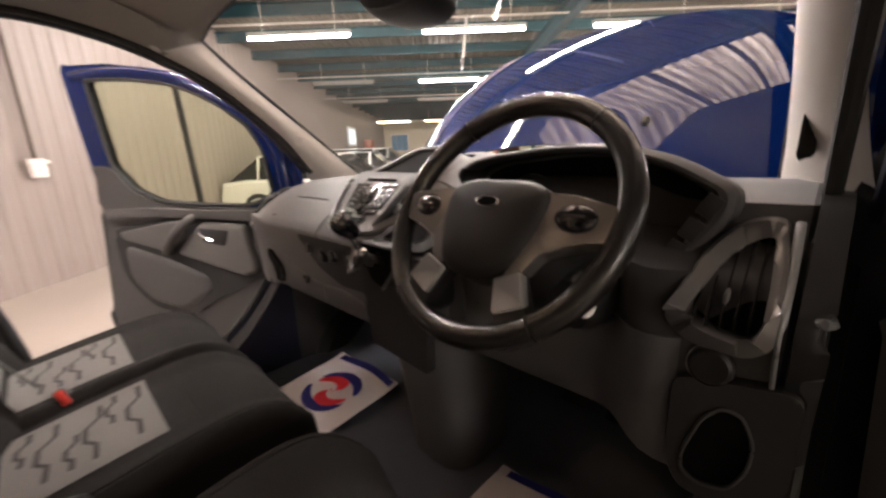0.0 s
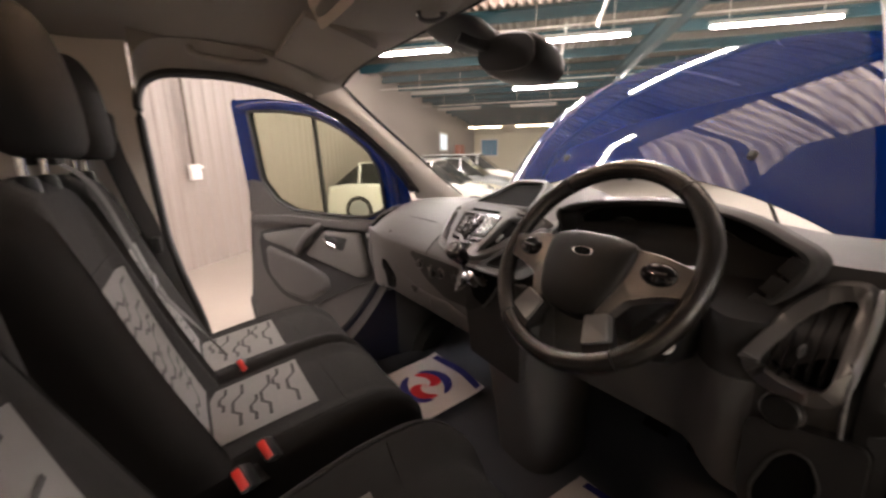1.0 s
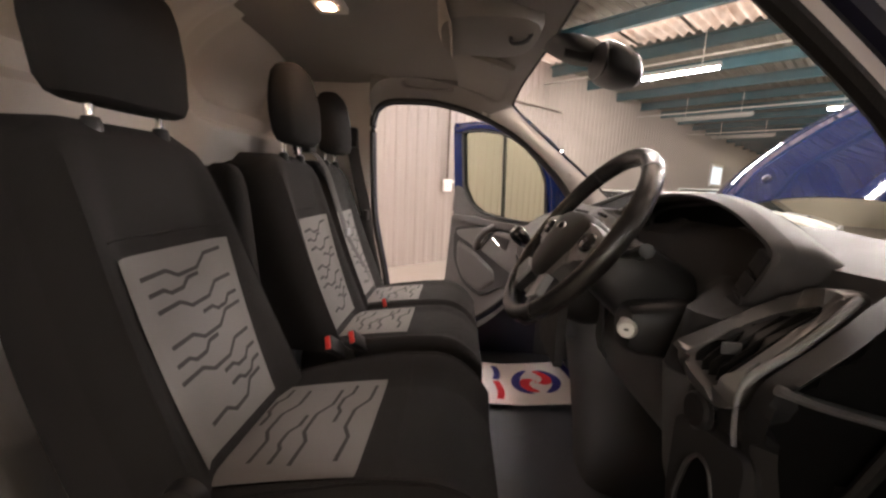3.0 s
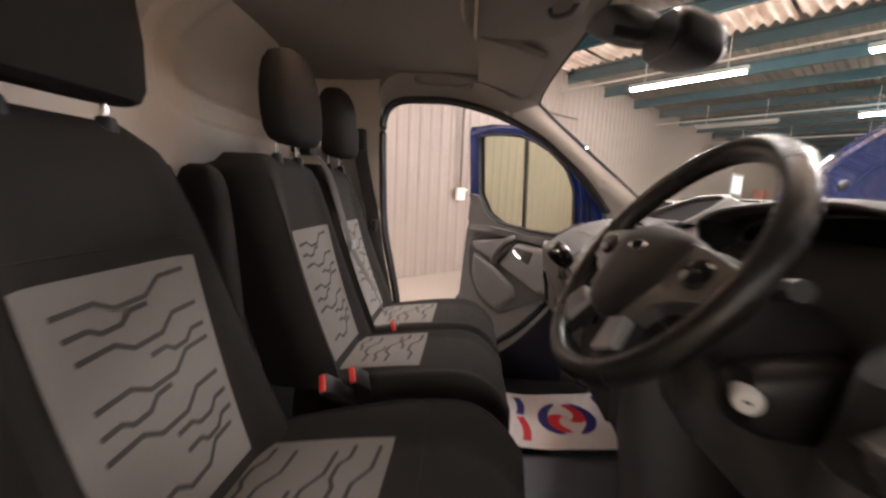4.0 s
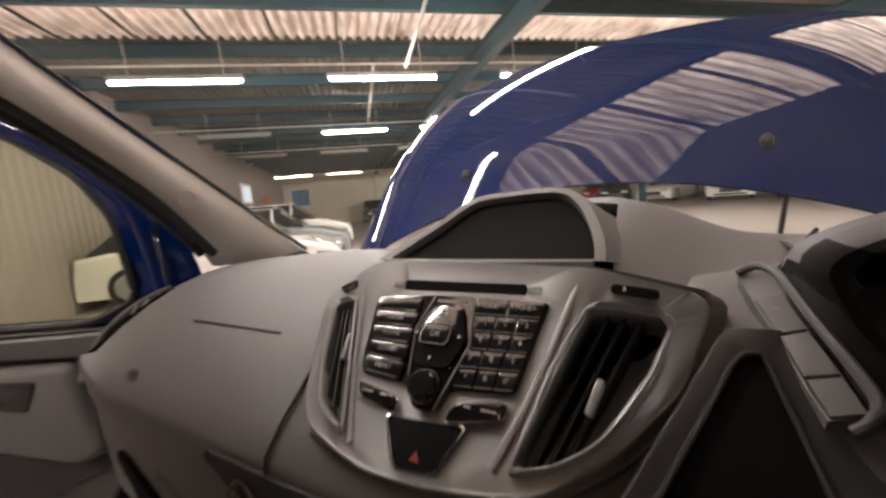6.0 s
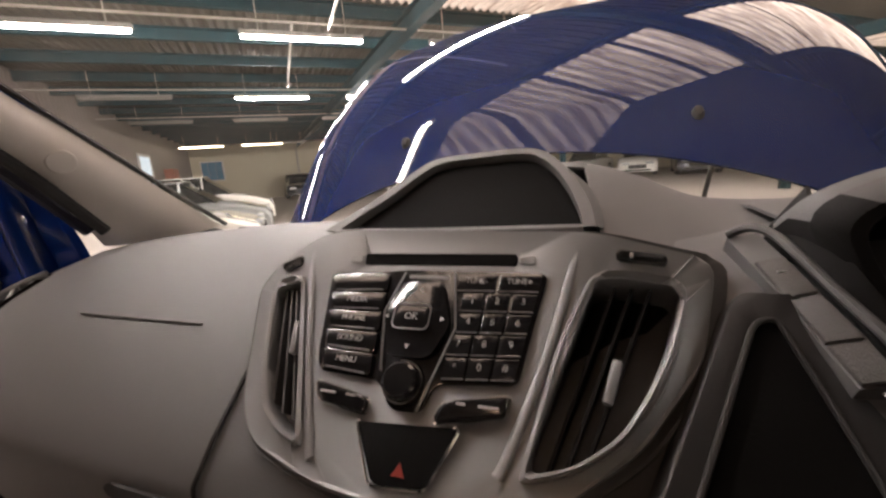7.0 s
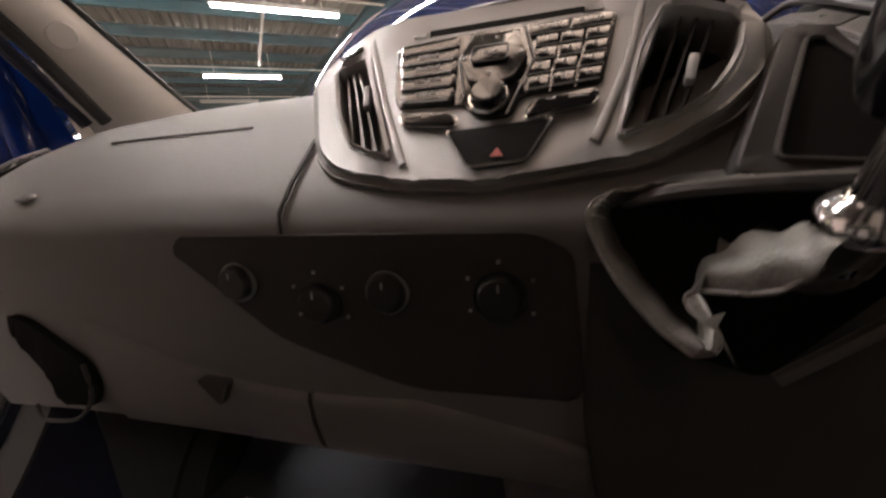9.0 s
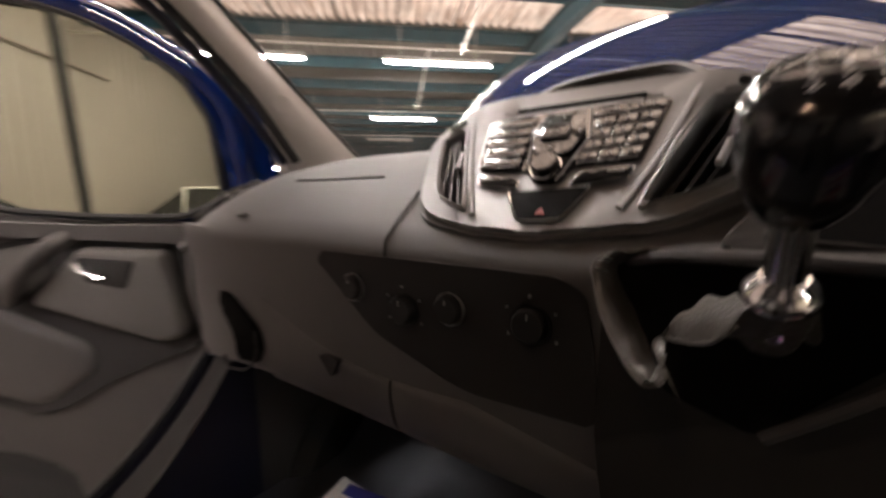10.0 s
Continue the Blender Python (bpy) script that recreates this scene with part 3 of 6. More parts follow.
        p = a * (1 - k) ** 2 + m * 2 * k * (1 - k) + b * k * k
        return Vector((p.x * side + off, p.y, p.z))
    bm = sheet(pil, range(len(wsp)), lin(0, 1, 9))
    part("a_pillar_trim", bm, PILLAR, van, "pale grey pillar trim")
    # front header: one smooth curve from the pillar over the windscreen to the middle
    head = ((0.715, 0.40, 1.683), (0.713, 0.397, 1.687), (0.70, 0.394, 1.695), (0.64, 0.394, 1.71), (0.58, 0.398, 1.724), (0.45, 0.40, 1.733), (0.22, 0.405, 1.737), (0, 0.41, 1.738))
    shift = Vector((0.006 * side, -0.016, 0.002))
    back = [cant(20, 0.0) + shift, cant(20, 0.5) + shift, cant(20, 1.0) + shift, Vector((0.66 * side, 0.242, 1.75)), Vector((0.60 * side, 0.25, 1.754)), Vector((0.45 * side, 0.26, 1.767)), Vector((0.22 * side, 0.26, 1.774)), Vector((0, 0.26, 1.777))]
    wide = (0.025, 0.025, 0.025, 0.02, 0.01, 0, 0, 0) if side > 0 else (0,) * 8
    ep = smooth_path([((x + w) * side, y, z) for (x, y, z), w in zip(head, wide)], 5)
    bp = smooth_path(back, 5)
    def header(i, k):
        f = max(0.0, 1 - i / 14)
        m = (ep[i] + bp[i]) / 2 + Vector((-0.05 * side * f, -0.02 * f, -0.012))
        return ep[i] * (1 - k) ** 2 + m * 2 * k * (1 - k) + bp[i] * k * k
    part("header_trim", sheet(header, range(len(ep)), lin(0, 1, 9)), LINING, van, "grey felt header lining")
    part("header_edge", tube([p + Vector((0, 0.006, 0.001)) for p in ep], 0.005, 6), RUBBER, van)
    part("windscreen_edge", tube([Vector((p.x * side + off, p.y + 0.012, p.z)) for p in wsp], 0.005, 6), RUBBER, van)
    if side < 0:
        q = pil(7, 0.5)
        nrm = (pil(8, 0.5) - pil(6, 0.5)).cross(pil(7, 0.6) - pil(7, 0.4)).normalized()
        nrm = nrm if nrm.x > 0 else -nrm
        part("pillar_cover", lathe([(0.002, 0.0015), (0.019, 0.0012), (0.021, -0.002)], Matrix.Translation(q) @ nrm.to_track_quat("Z", "Y").to_matrix().to_4x4(), 24), PILLAR, van)
    # outer A pillar, blue, from wing to roof
    out = [Vector(((p.x * 0.5 + q.x * 0.5 + 0.045) * side + off, (p.y + q.y) / 2 + 0.02, (p.z + q.z) / 2 + 0.03)) for p, q in zip(wsp, drp)]
    part("a_pillar", tube(out, 0.03, 8), PAINT, van, "blue painted pillar")
    # B pillar lining to the bulkhead
    def bpil(z, k):
        y = -0.275 + 0.06 * max(0, (1.1 - z)) * 0.6 - (0.30 if side > 0 else 0.0)
        return Vector(((0.745 + 0.03 * math.sin(k * math.pi)) * side + off, y - k * 0.42, z))
    part("b_pillar_trim", sheet(bpil, lin(0.5, 1.835, 10), lin(0, 1, 7), 0.006), PILLAR, van, "pale grey pillar trim")
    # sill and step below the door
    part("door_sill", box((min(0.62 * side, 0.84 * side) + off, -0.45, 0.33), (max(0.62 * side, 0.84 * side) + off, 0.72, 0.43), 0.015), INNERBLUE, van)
    part("sill_trim", box((min(0.60 * side, 0.80 * side), -0.4, 0.43), (max(0.60 * side, 0.80 * side), 0.66, 0.445), 0.006), GREY, van)
    # footwell side in front of the opening
    part("footwell_side", sheet(lambda y, z: Vector(((0.76 - 0.02 * z) * side + off, y, z)), lin(0.60, 1.05, 6), lin(0.42, 1.19, 8), 0.006), BAND, van)
    # hinge post and curved lower corner of the opening
    post = rounded([(0.71, 1.19), (0.62, 1.02), (0.54, 0.88), (0.45, 0.76), (0.33, 0.65), (0.15, 0.56), (-0.40, 0.50), (-0.40, 0.40), (1.0, 0.40), (1.0, 1.19)], 0.04)
    # driver's post is near-black: the shade on that side is in its colour
    part("hinge_post", plate(post, [], lambda a, b, d: Vector(((0.745 + d) * side + off, a, b)), 0.03, 0.0, 0.008), INNERBLUE if side < 0 else UNLIT, van, "door post")
    edge = smooth_path([(0, a, b) for a, b in ((0.71, 1.19), (0.62, 1.02), (0.54, 0.88), (0.45, 0.76), (0.33, 0.65), (0.15, 0.56), (-0.20, 0.52))], 4)
    part("sill_flange", sheet(lambda i, k: Vector(((0.758 - 0.10 * k) * side + off, edge[i].y + 0.012 - 0.03 * k * k, edge[i].z - 0.012 - 0.02 * k * k)), range(len(edge)), lin(0, 1, 4), 0.005), DARK, van, "grey curved sill trim")
    part("opening_seal", tube([Vector((0.757 * side + off, p.y - 0.004, p.z + 0.006)) for p in edge], 0.008, 8), RUBBER, van)
    if side > 0:
        kick = rounded([(0.66, 1.245), (0.615, 1.222), (0.557, 1.160), (0.500, 1.112), (0.492, 1.06), (0.503, 1.0), (0.515, 0.95), (0.56, 0.80), (0.60, 0.43), (1.05, 0.43), (1.05, 1.245)], 0.03)
        part("kick_panel", plate(kick, [inset(kick, 0.02)], lambda a, b, d: Vector((0.812 + d, a, b)), 0.022, 0.0, 0.009), BLACK, van, "dark side panel below the pillar")
        # near-black fill, the dark of the shaded panel put into its colour
        part("kick_recess", plate(inset(kick, 0.018), [], lambda a, b, d: Vector((0.814 + d, a, b)), 0.006, 0.0), UNLIT, van)
        # the pale highlight on this ledge is put into its grey
        part("side_ledge", tube(smooth_path([(0.834, 0.504, 1.119), (0.836, 0.555, 1.104), (0.836, 0.637, 1.085)], 4), [0.004] + [0.012] * 8, 8, 0.006), GREY, van)
        g = part("pillar_grille", plate(rounded([(-0.009, -0.04), (0.012, -0.034), (0.012, 0.036), (-0.004, 0.04), (-0.012, 0.02), (-0.013, -0.03)], 0.008), [], lambda a, b, d: pil(6, 0.62) + Vector((a * 0.75, a * 0.6 - d, b)), 0.004, -0.012, 0.001), BLACK, van, "black slotted demister grille")
        for e in (-0.005, 0.0, 0.005):
            part("grille_slat", tube([pil(6, 0.62) + Vector((e * 0.75, e * 0.6 - 0.005, -0.03)), pil(6, 0.62) + Vector((e * 0.75, e * 0.6 - 0.005, 0.03))], 0.0012, 5), DARK, g)
    # front wing top outside the windscreen
    part("front_wing", sheet(lambda y, k: Vector(((0.80 + 0.16 * math.sin(k * 1.4)) * side, y, 1.16 - 0.14 * (y - 0.75) - 0.5 * (1 - math.cos(k * 1.4)))), lin(0.74, 1.75, 8), lin(0, 1, 7), 0.004), PAINT, van)


shell(-1)
shell(1)

# roof lining
def lining(y, x):
    k = abs(x) / 0.66
    x = x * (1 + 0.15 * max(0.0, min(1.0, (-0.2 - y) / 0.06)))
    front = max(0.0, (y - 0.10) / 0.31)
    return Vector((x, y, 1.835 - 0.035 * k ** 4 - 0.115 * front ** 1.6 - 0.012 * k * k))


part("roof_lining", sheet(lining, lin(-0.72, 0.29, 12), lin(-0.66, 0.66, 15), 0.012), LINING, van, "grey felt roof lining")
part("roof_skin", sheet(lambda y, x: Vector((x, y, 1.92 - 0.12 * (abs(x) / 0.8) ** 4 - 0.16 * max(0, (y - 0.1) / 0.35) ** 1.5)), lin(-1.2, 0.40, 12), lin(-0.80, 0.80, 13), 0.004), PAINT, van)


def screen(a, x):
    y0 = 1.05 - 0.22 * (abs(x) / 0.66) ** 2 * 0.5
    y1 = 0.455 - 0.04 * (abs(x) / 0.66) ** 2
    return Vector((x * (1.0 + 0.0 * a), y0 + (y1 - y0) * a, 1.215 + (1.715 - 1.215) * a + 0.05 * math.sin(a * math.pi) - 0.03 * a * (abs(x) / 0.66) ** 2))


pane = part("windscreen", sheet(screen, lin(0, 1, 9), lin(-0.73, 0.73, 13)), GLASS, van, "clear windscreen glass")
pane.visible_shadow = False

# bulkhead with pressed panels
def press(x, z):
    d = 0.0
    for cx, cz, hw, hh, step, edge in ((-0.36, 1.68, 0.36, 0.19, 0.045, 0.05), (-0.40, 1.72, 0.28, 0.15, 0.032, 0.06), (0.38, 1.68, 0.30, 0.19, 0.045, 0.05), (0.40, 1.72, 0.24, 0.15, 0.032, 0.06), (-0.36, 1.0, 0.26, 0.22, 0.038, 0.16), (0.36, 1.0, 0.26, 0.22, 0.038, 0.16)):
        r = ((abs(x - cx) / hw) ** 5 + (abs(z - cz) / hh) ** 5) ** 0.2
        k = max(0.0, min(1.0, (1.0 + edge - r) / (2 * edge)))
        d -= step * k * k * (3 - 2 * k) if cz > 1.3 else -step * k * k * (3 - 2 * k)
    r2 = max(abs(x - 0.0) / 0.72, abs(z - 1.27) / 0.05)
    return d + 0.018 * max(0, min(1, (1.3 - r2) / 0.4))


part("bulkhead", sheet(lambda x, z: Vector((x, -0.70 + press(x, z) + 0.18 * max(0, (z - 1.62) / 0.2) ** 2, z)), lin(-0.76, 0.76, 110), lin(0.42, 1.83, 100), 0.004), STEEL, van, "pressed grey painted steel bulkhead")

# floor of the cab
def pan(x, y):
    front = max(0, (y - 0.80) / 0.3)
    return Vector((x, y, 0.43 + 0.28 * front ** 1.3 + 0.004 * math.sin(x * 40) * math.sin(y * 37)))


part("cab_floor", sheet(pan, lin(-0.76, 0.76, 31), lin(-0.72, 1.1, 38), 0.02), MATTING, van, "dark rubber cab floor")
part("firewall", sheet(lambda x, z: Vector((x, 1.08, z)), lin(-0.78, 0.78, 5), lin(0.5, 1.2, 5), 0.01), BLACK, van)
part("engine_bay", box((-0.70, 1.2, 0.55), (0.70, 1.85, 1.02), 0.05), BLACK, van)
part("scuttle", sheet(lambda x, y: Vector((x, y, 1.20 - 0.10 * max(0, y - 1.02) - 0.03 * (x / 0.7) ** 2)), lin(-0.76, 0.76, 11), lin(0.98, 1.24, 6), 0.006), BLACK, van, "black scuttle panel below the windscreen")
part("slam_panel", box((-0.72, 1.80, 0.9), (0.72, 1.92, 1.02), 0.02), PAINT, van)
part("prop_rod", tube([(0.42, 1.75, 0.95), (0.385, 1.38, 1.30)], 0.006, 8), BLACK, van, "thin black bonnet prop rod")

# load space behind the bulkhead, closed by plain panels
for s in (-1, 1):
    part("load_side", sheet(lambda y, z: Vector(((0.90 - 0.09 * max(0.0, (z - 1.1) / 0.8) ** 2) * s, y, z)), lin(-3.4, -0.62, 12), lin(0.30, 1.90, 12), 0.02), PAINT, van)
    part("lower_side", sheet(lambda y, z: Vector(((0.90 - 0.03 * max(0.0, (0.5 - z) / 0.2)) * s, y, z)), lin(1.32, 1.92, 4), lin(0.42, 1.02, 5), 0.012), PAINT, van)
    for y in (-2.75, 0.98):
        w = part("wheel", lathe([(0.02, 0.06), (0.19, 0.07), (0.20, 0.085), (0.26, 0.10), (0.325, 0.085), (0.335, 0.04), (0.335, -0.06), (0.30, -0.09), (0.10, -0.09)], Matrix.Translation((0.79 * s, y, 0.335)) @ Matrix.Rotation(radians(90 * s), 4, "Y"), 40), RUBBER, van)
        part("rim", lathe([(0.02, 0.075), (0.06, 0.078), (0.10, 0.066), (0.17, 0.07), (0.195, 0.09), (0.20, 0.088)], Matrix.Translation((0.79 * s, y, 0.335)) @ Matrix.Rotation(radians(90 * s), 4, "Y"), 32), CARSILVER, w, "grey steel rim")
part("load_roof", sheet(lambda y, x: Vector((x, y, 1.92 - 0.05 * (abs(x) / 0.8) ** 4)), lin(-3.4, -1.1, 10), lin(-0.82, 0.82, 13), 0.01), PAINT, van)
part("rear_panel", box((-0.88, -3.42, 0.30), (0.88, -3.38, 1.90), 0.01), PAINT, van)
part("load_floor", box((-0.88, -3.38, 0.36), (0.88, -0.74, 0.42), 0.0), STEEL, van)
part("front_bumper", rings([[Vector((x, y, z)) for x, y in ((-0.90, 1.55), (-0.86, 1.93), (-0.5, 2.04), (0, 2.07), (0.5, 2.04), (0.86, 1.93), (0.90, 1.55), (0.6, 1.6), (-0.6, 1.6))] for z in (0.25, 0.32, 0.62, 0.68)]), BLACK, van, "dark front bumper")

# ---- bonnet, standing open ----
bonnet = thing("bonnet", "open glossy blue van bonnet with two washer jets", "bonnet")

BA = radians(50)
B_O, B_S, B_N = Vector((-0.03, 1.40, 1.43)), Vector((0, math.cos(BA), math.sin(BA))), Vector((0, -math.sin(BA), math.cos(BA)))


def hood(x, k, lift=0.0):
    """x across, k from the rear edge (0) to the front (1)."""
    ax = min(1.0, abs(x) / 0.84)
    s0 = -0.13 - 0.26 * ax ** 2
    s1 = 0.72 - 0.30 * ax ** 2.6
    s = s0 + (s1 - s0) * k
    crown = -0.085 * ax ** 2.2 - 0.06 * ax ** 8
    nose = -0.33 * max(0.0, s - 0.02) ** 1.7
    return B_O + Vector((x, 0, 0)) + B_S * s + B_N * (crown + nose + lift)


part("bonnet_skin", sheet(lambda x, k: hood(x, k), lin(-0.84, 0.84, 61), lin(0, 1, 40), 0.006), PAINT, bonnet)
part("bonnet_frame", sheet(lambda x, k: hood(x, k, -0.03), lin(-0.76, 0.76, 21), lin(0.06, 0.92, 14), 0.01), PAINT, bonnet)
for x in (-0.376, 0.376):
    c = hood(x, 0.165)
    part("washer_jet", lathe([(0.004, 0.016), (0.009, 0.014), (0.013, 0.004), (0.014, -0.004)], Matrix.Translation(c) @ B_N.to_track_quat("Z", "Y").to_matrix().to_4x4() @ Matrix.Diagonal((1, 1.5, 1, 1)), 14), BLACK, bonnet, "small black washer jet")


# ---- doors ----
def pad(poly, at, low, high, edge=0.02, corner=0.03):
    """A soft raised panel over an outline, its rim rolled down to the base."""
    loop = rounded(poly, corner)
    cx, cy = sum(p[0] for p in loop) / len(loop), sum(p[1] for p in loop) / len(loop)
    size = sum(math.hypot(p[0] - cx, p[1] - cy) for p in loop) / len(loop)
    rows = []
    for k in lin(0, 1, 6):
        f = 1 - edge / size * (1 - math.cos(k * math.pi / 2))
        h = low + (high - low) * math.sin(k * math.pi / 2)
        rows.append([at(cx + (p[0] - cx) * f, cy + (p[1] - cy) * f, h) for p in loop])
    return rings(rows, caps=True)


def van_door(side, angle):
    """Door in its own axes: a from the hinge to the rear edge, b up, d towards the cab."""
    t = thing("van_door", "open blue van door with grey trim panel and tinted glass", "door", "cab doors")
    t.parent = van
    hx, hy = 0.80 + (0.05 if side > 0 else 0.0), 0.70
    da = (math.sin(radians(angle)), -math.cos(radians(angle)))
    nd = (-math.cos(radians(angle)), -math.sin(radians(angle)))

    def at(a, b, d):
        return Vector(((hx + da[0] * a + nd[0] * d) * side, hy + da[1] * a + nd[1] * d, b))

    outer = rounded([(-0.02, 0.30), (-0.02, 1.2), (0.03, 1.37), (0.118, 1.452), (0.253, 1.543), (0.407, 1.632), (0.624, 1.704), (0.87, 1.742), (1.135, 1.755), (1.075, 1.25), (1.085, 1.10), (1.19, 0.55), (1.16, 0.30)], 0.03)
    hole = rounded([(1.01, 1.685), (0.76, 1.668), (0.557, 1.636), (0.44, 1.597), (0.313, 1.535), (0.198, 1.45), (0.135, 1.35), (0.115, 1.16), (0.233, 1.116), (0.472, 1.118), (0.725, 1.135), (0.86, 1.19), (0.964, 1.306)], 0.03)
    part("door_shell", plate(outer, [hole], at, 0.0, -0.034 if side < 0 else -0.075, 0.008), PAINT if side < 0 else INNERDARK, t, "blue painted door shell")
    sealp = [at(a, b, 0.004) for a, b in hole]
    part("window_seal", tube(sealp + [sealp[0]], 0.009, 6), RUBBER, t)
    g = part("window_glass", plate(inset(hole, -0.006), [], at, -0.014, -0.018), TINT, t, "green tinted glass")
    g.visible_shadow = False
    part("window_channel", plate(hole, [inset(hole, 0.005)], at, -0.004, -0.033 if side < 0 else -0.074), UNLIT, t, "black window channel")
    if side < 0:
        part("window_frame", tube(smooth_path([at(a, b, -0.014) for a, b in ((1.085, 1.70), (0.86, 1.706), (0.61, 1.671), (0.43, 1.616), (0.285, 1.54), (0.158, 1.452), (0.082, 1.36), (0.052, 1.18))], 5), 0.031, 12), PAINT, t, "rounded blue window frame")
    part("divider_bar", tube([at(0.555, 1.635, -0.028), at(0.525, 1.115, -0.028)], 0.013, 8), RUBBER, t)
    part("trim_panel", plate(rounded([(0.10, 0.33), (0.06, 1.10), (0.23, 1.105), (0.47, 1.108), (0.72, 1.125), (0.865, 1.185), (0.955, 1.29), (1.055, 1.31), (1.06, 1.10), (1.15, 0.56), (1.12, 0.33)], 0.03), [], at, 0.03, 0.0, 0.012), DOORTRIM, t, "grey plastic trim panel")
    part("belt_ledge", pad([(0.11, 1.05), (0.10, 1.10), (0.45, 1.10), (0.74, 1.11), (1.02, 1.10), (1.025, 1.055), (0.7, 1.07)], at, 0.028, 0.055, 0.012, 0.015), DOORTRIM, t)
    part("insert_surround", plate(rounded([(1.0, 1.01), (0.56, 1.075), (0.20, 1.05), (0.17, 0.80), (0.24, 0.775), (0.44, 0.69), (0.64, 0.575), (0.86, 0.625), (0.99, 0.77)], 0.06), [], at, 0.036, 0.028, 0.006), DARK, t, "dark recessed surround")
    part("upper_insert", pad([(0.965, 0.99), (0.60, 1.055), (0.575, 0.975), (0.69, 0.90), (0.945, 0.955)], at, 0.034, 0.05, 0.02, 0.02), DOORPALE, t, "pale grey insert")
    part("map_pocket", pad([(0.95, 0.93), (0.70, 0.865), (0.49, 0.79), (0.47, 0.72), (0.64, 0.605), (0.84, 0.65), (0.95, 0.76)], at, 0.034, 0.056, 0.05, 0.05), DOORTRIM, t, "grey door pocket front")
    part("arm_rest", pad([(0.63, 0.90), (0.475, 1.045), (0.245, 1.04), (0.195, 0.83), (0.26, 0.80), (0.45, 0.85)], at, 0.034, 0.07, 0.025, 0.025), DOORPALE, t, "pale grey arm rest")
    part("handle_recess", pad([(0.475, 1.025), (0.31, 1.015), (0.345, 0.94), (0.455, 0.96)], at, 0.06, 0.073, 0.008, 0.012), BLACK, t)
    part("release_handle", tube([at(0.458, 1.005, 0.078), at(0.435, 0.99, 0.088), at(0.385, 0.972, 0.086)], [0.008, 0.011, 0.008], 8, 0.005), CHROME, t, "chrome release lever")
    part("pull_handle", tube(smooth_path([at(0.505, 1.07, 0.04), at(0.53, 1.04, 0.085), at(0.60, 0.975, 0.095), at(0.69, 0.905, 0.05)], 5), 0.022, 10), DOORTRIM, t, "grey pull handle")
    part("hinge", tube([at(-0.01, 0.62, -0.02), at(-0.01, 0.72, -0.02)], 0.02, 8), PAINT, t)
    part("hinge", tube([at(-0.01, 1.0, -0.02), at(-0.01, 1.1, -0.02)], 0.02, 8), PAINT, t)
    for z in (1.36, 1.46):
        part("bolt", lathe([(0.002, 0.004), (0.008, 0.004), (0.009, 0.0)], Matrix.Translation(at(0.075, z - 0.05, 0.002)) @ Vector((nd[0] * side, nd[1], 0)).to_track_quat("Z", "Y").to_matrix().to_4x4(), 10), CHROME, t)
    return t


van_door(-1, 58.9)
van_door(1, 68)


# ---- dashboard ----
dash = thing("dashboard", "grey plastic van dashboard with silver centre stack", "dashboard")
TOP_L = [(1.03, 1.215), (0.90, 1.232), (0.78, 1.242), (0.67, 1.238), (0.60, 1.222), (0.54, 1.197), (0.49, 1.168), (0.45, 1.138), (0.428, 1.118), (0.424, 1.105), (0.432, 1.06), (0.438, 1.0), (0.442, 0.94), (0.452, 0.905), (0.48, 0.89), (0.62, 0.875), (0.9, 0.9)]


def left_dash(x, i):
    y, z = TOP_L[i]
    end = max(0.0, (-x - 0.36) / 0.355)
    y2 = y + 0.045 * end ** 2.5 * (y < 0.7) - 0.09 * end * (y > 0.95)
    z2 = z - 0.022 * end ** 2.2 * (i < 8) - (0.06 * end ** 2 * (i > 10))
    t = max(0.0, min(1.0, (x - 0.11) / 0.10))
    t = t * t * (3 - 2 * t)
    y2 += t * (0.0 if i < 6 or y > 0.6 else 0.02 if i == 6 else 0.05 if i == 7 else 0.08 if i == 8 else 0.10)
    return Vector((x, y2, z2))


def face_y(x, z):
    """How far forward the upright lower face lies."""
    end = max(0.0, (-x - 0.36) / 0.355)
    pts = TOP_L[8:15]
    z = max(pts[-1][1], min(pts[0][1], z))
    for (ya, za), (yb, zb) in zip(pts, pts[1:]):
        if zb <= z <= za:
            return ya + (yb - ya) * (za - z) / (za - zb) + 0.045 * end ** 2.5


part("passenger_section", sheet(left_dash, lin(-0.715, 0.275, 50), range(len(TOP_L)), 0.004), GREY, dash, "grey grained plastic")
# left end cap with its outer vent
part("end_cap", plate([(left_dash(-0.715, i).y, left_dash(-0.715, i).z) for i in range(len(TOP_L))], [], lambda a, b, d: Vector((-0.715 - d, a, b)), 0.006, 0.0), GREY, dash)
END_R = smooth_path([(-0.803, 0.500, 1.066), (-0.806, 0.512, 1.090), (-0.798, 0.535, 1.125), (-0.775, 0.568, 1.160), (-0.745, 0.600, 1.184), (-0.715, 0.630, 1.199)], 4)
END_D = smooth_path([(-0.722, 0.474, 1.066), (-0.720, 0.476, 1.090), (-0.718, 0.480, 1.112), (-0.716, 0.512, 1.134), (-0.714, 0.552, 1.162), (-0.712, 0.615, 1.194)], 4)
ov = part("outer_vent", sheet(lambda i, k: END_R[i] * (1 - k) + END_D[i] * k + Vector((0, 0.035, -0.012)) * math.sin(k * math.pi) ** 0.4, range(len(END_R)), lin(0, 1, 9), 0.003), UNLIT, dash, "black side vent")
part("vent_rim", tube(END_R, 0.006, 8), GREY, ov, "grey vent rim")
part("vent_lip", tube([END_R[0], END_R[0] * 0.5 + END_D[0] * 0.5 + Vector((0, -0.004, 0)), END_D[0]], 0.008, 8), GREY, ov)
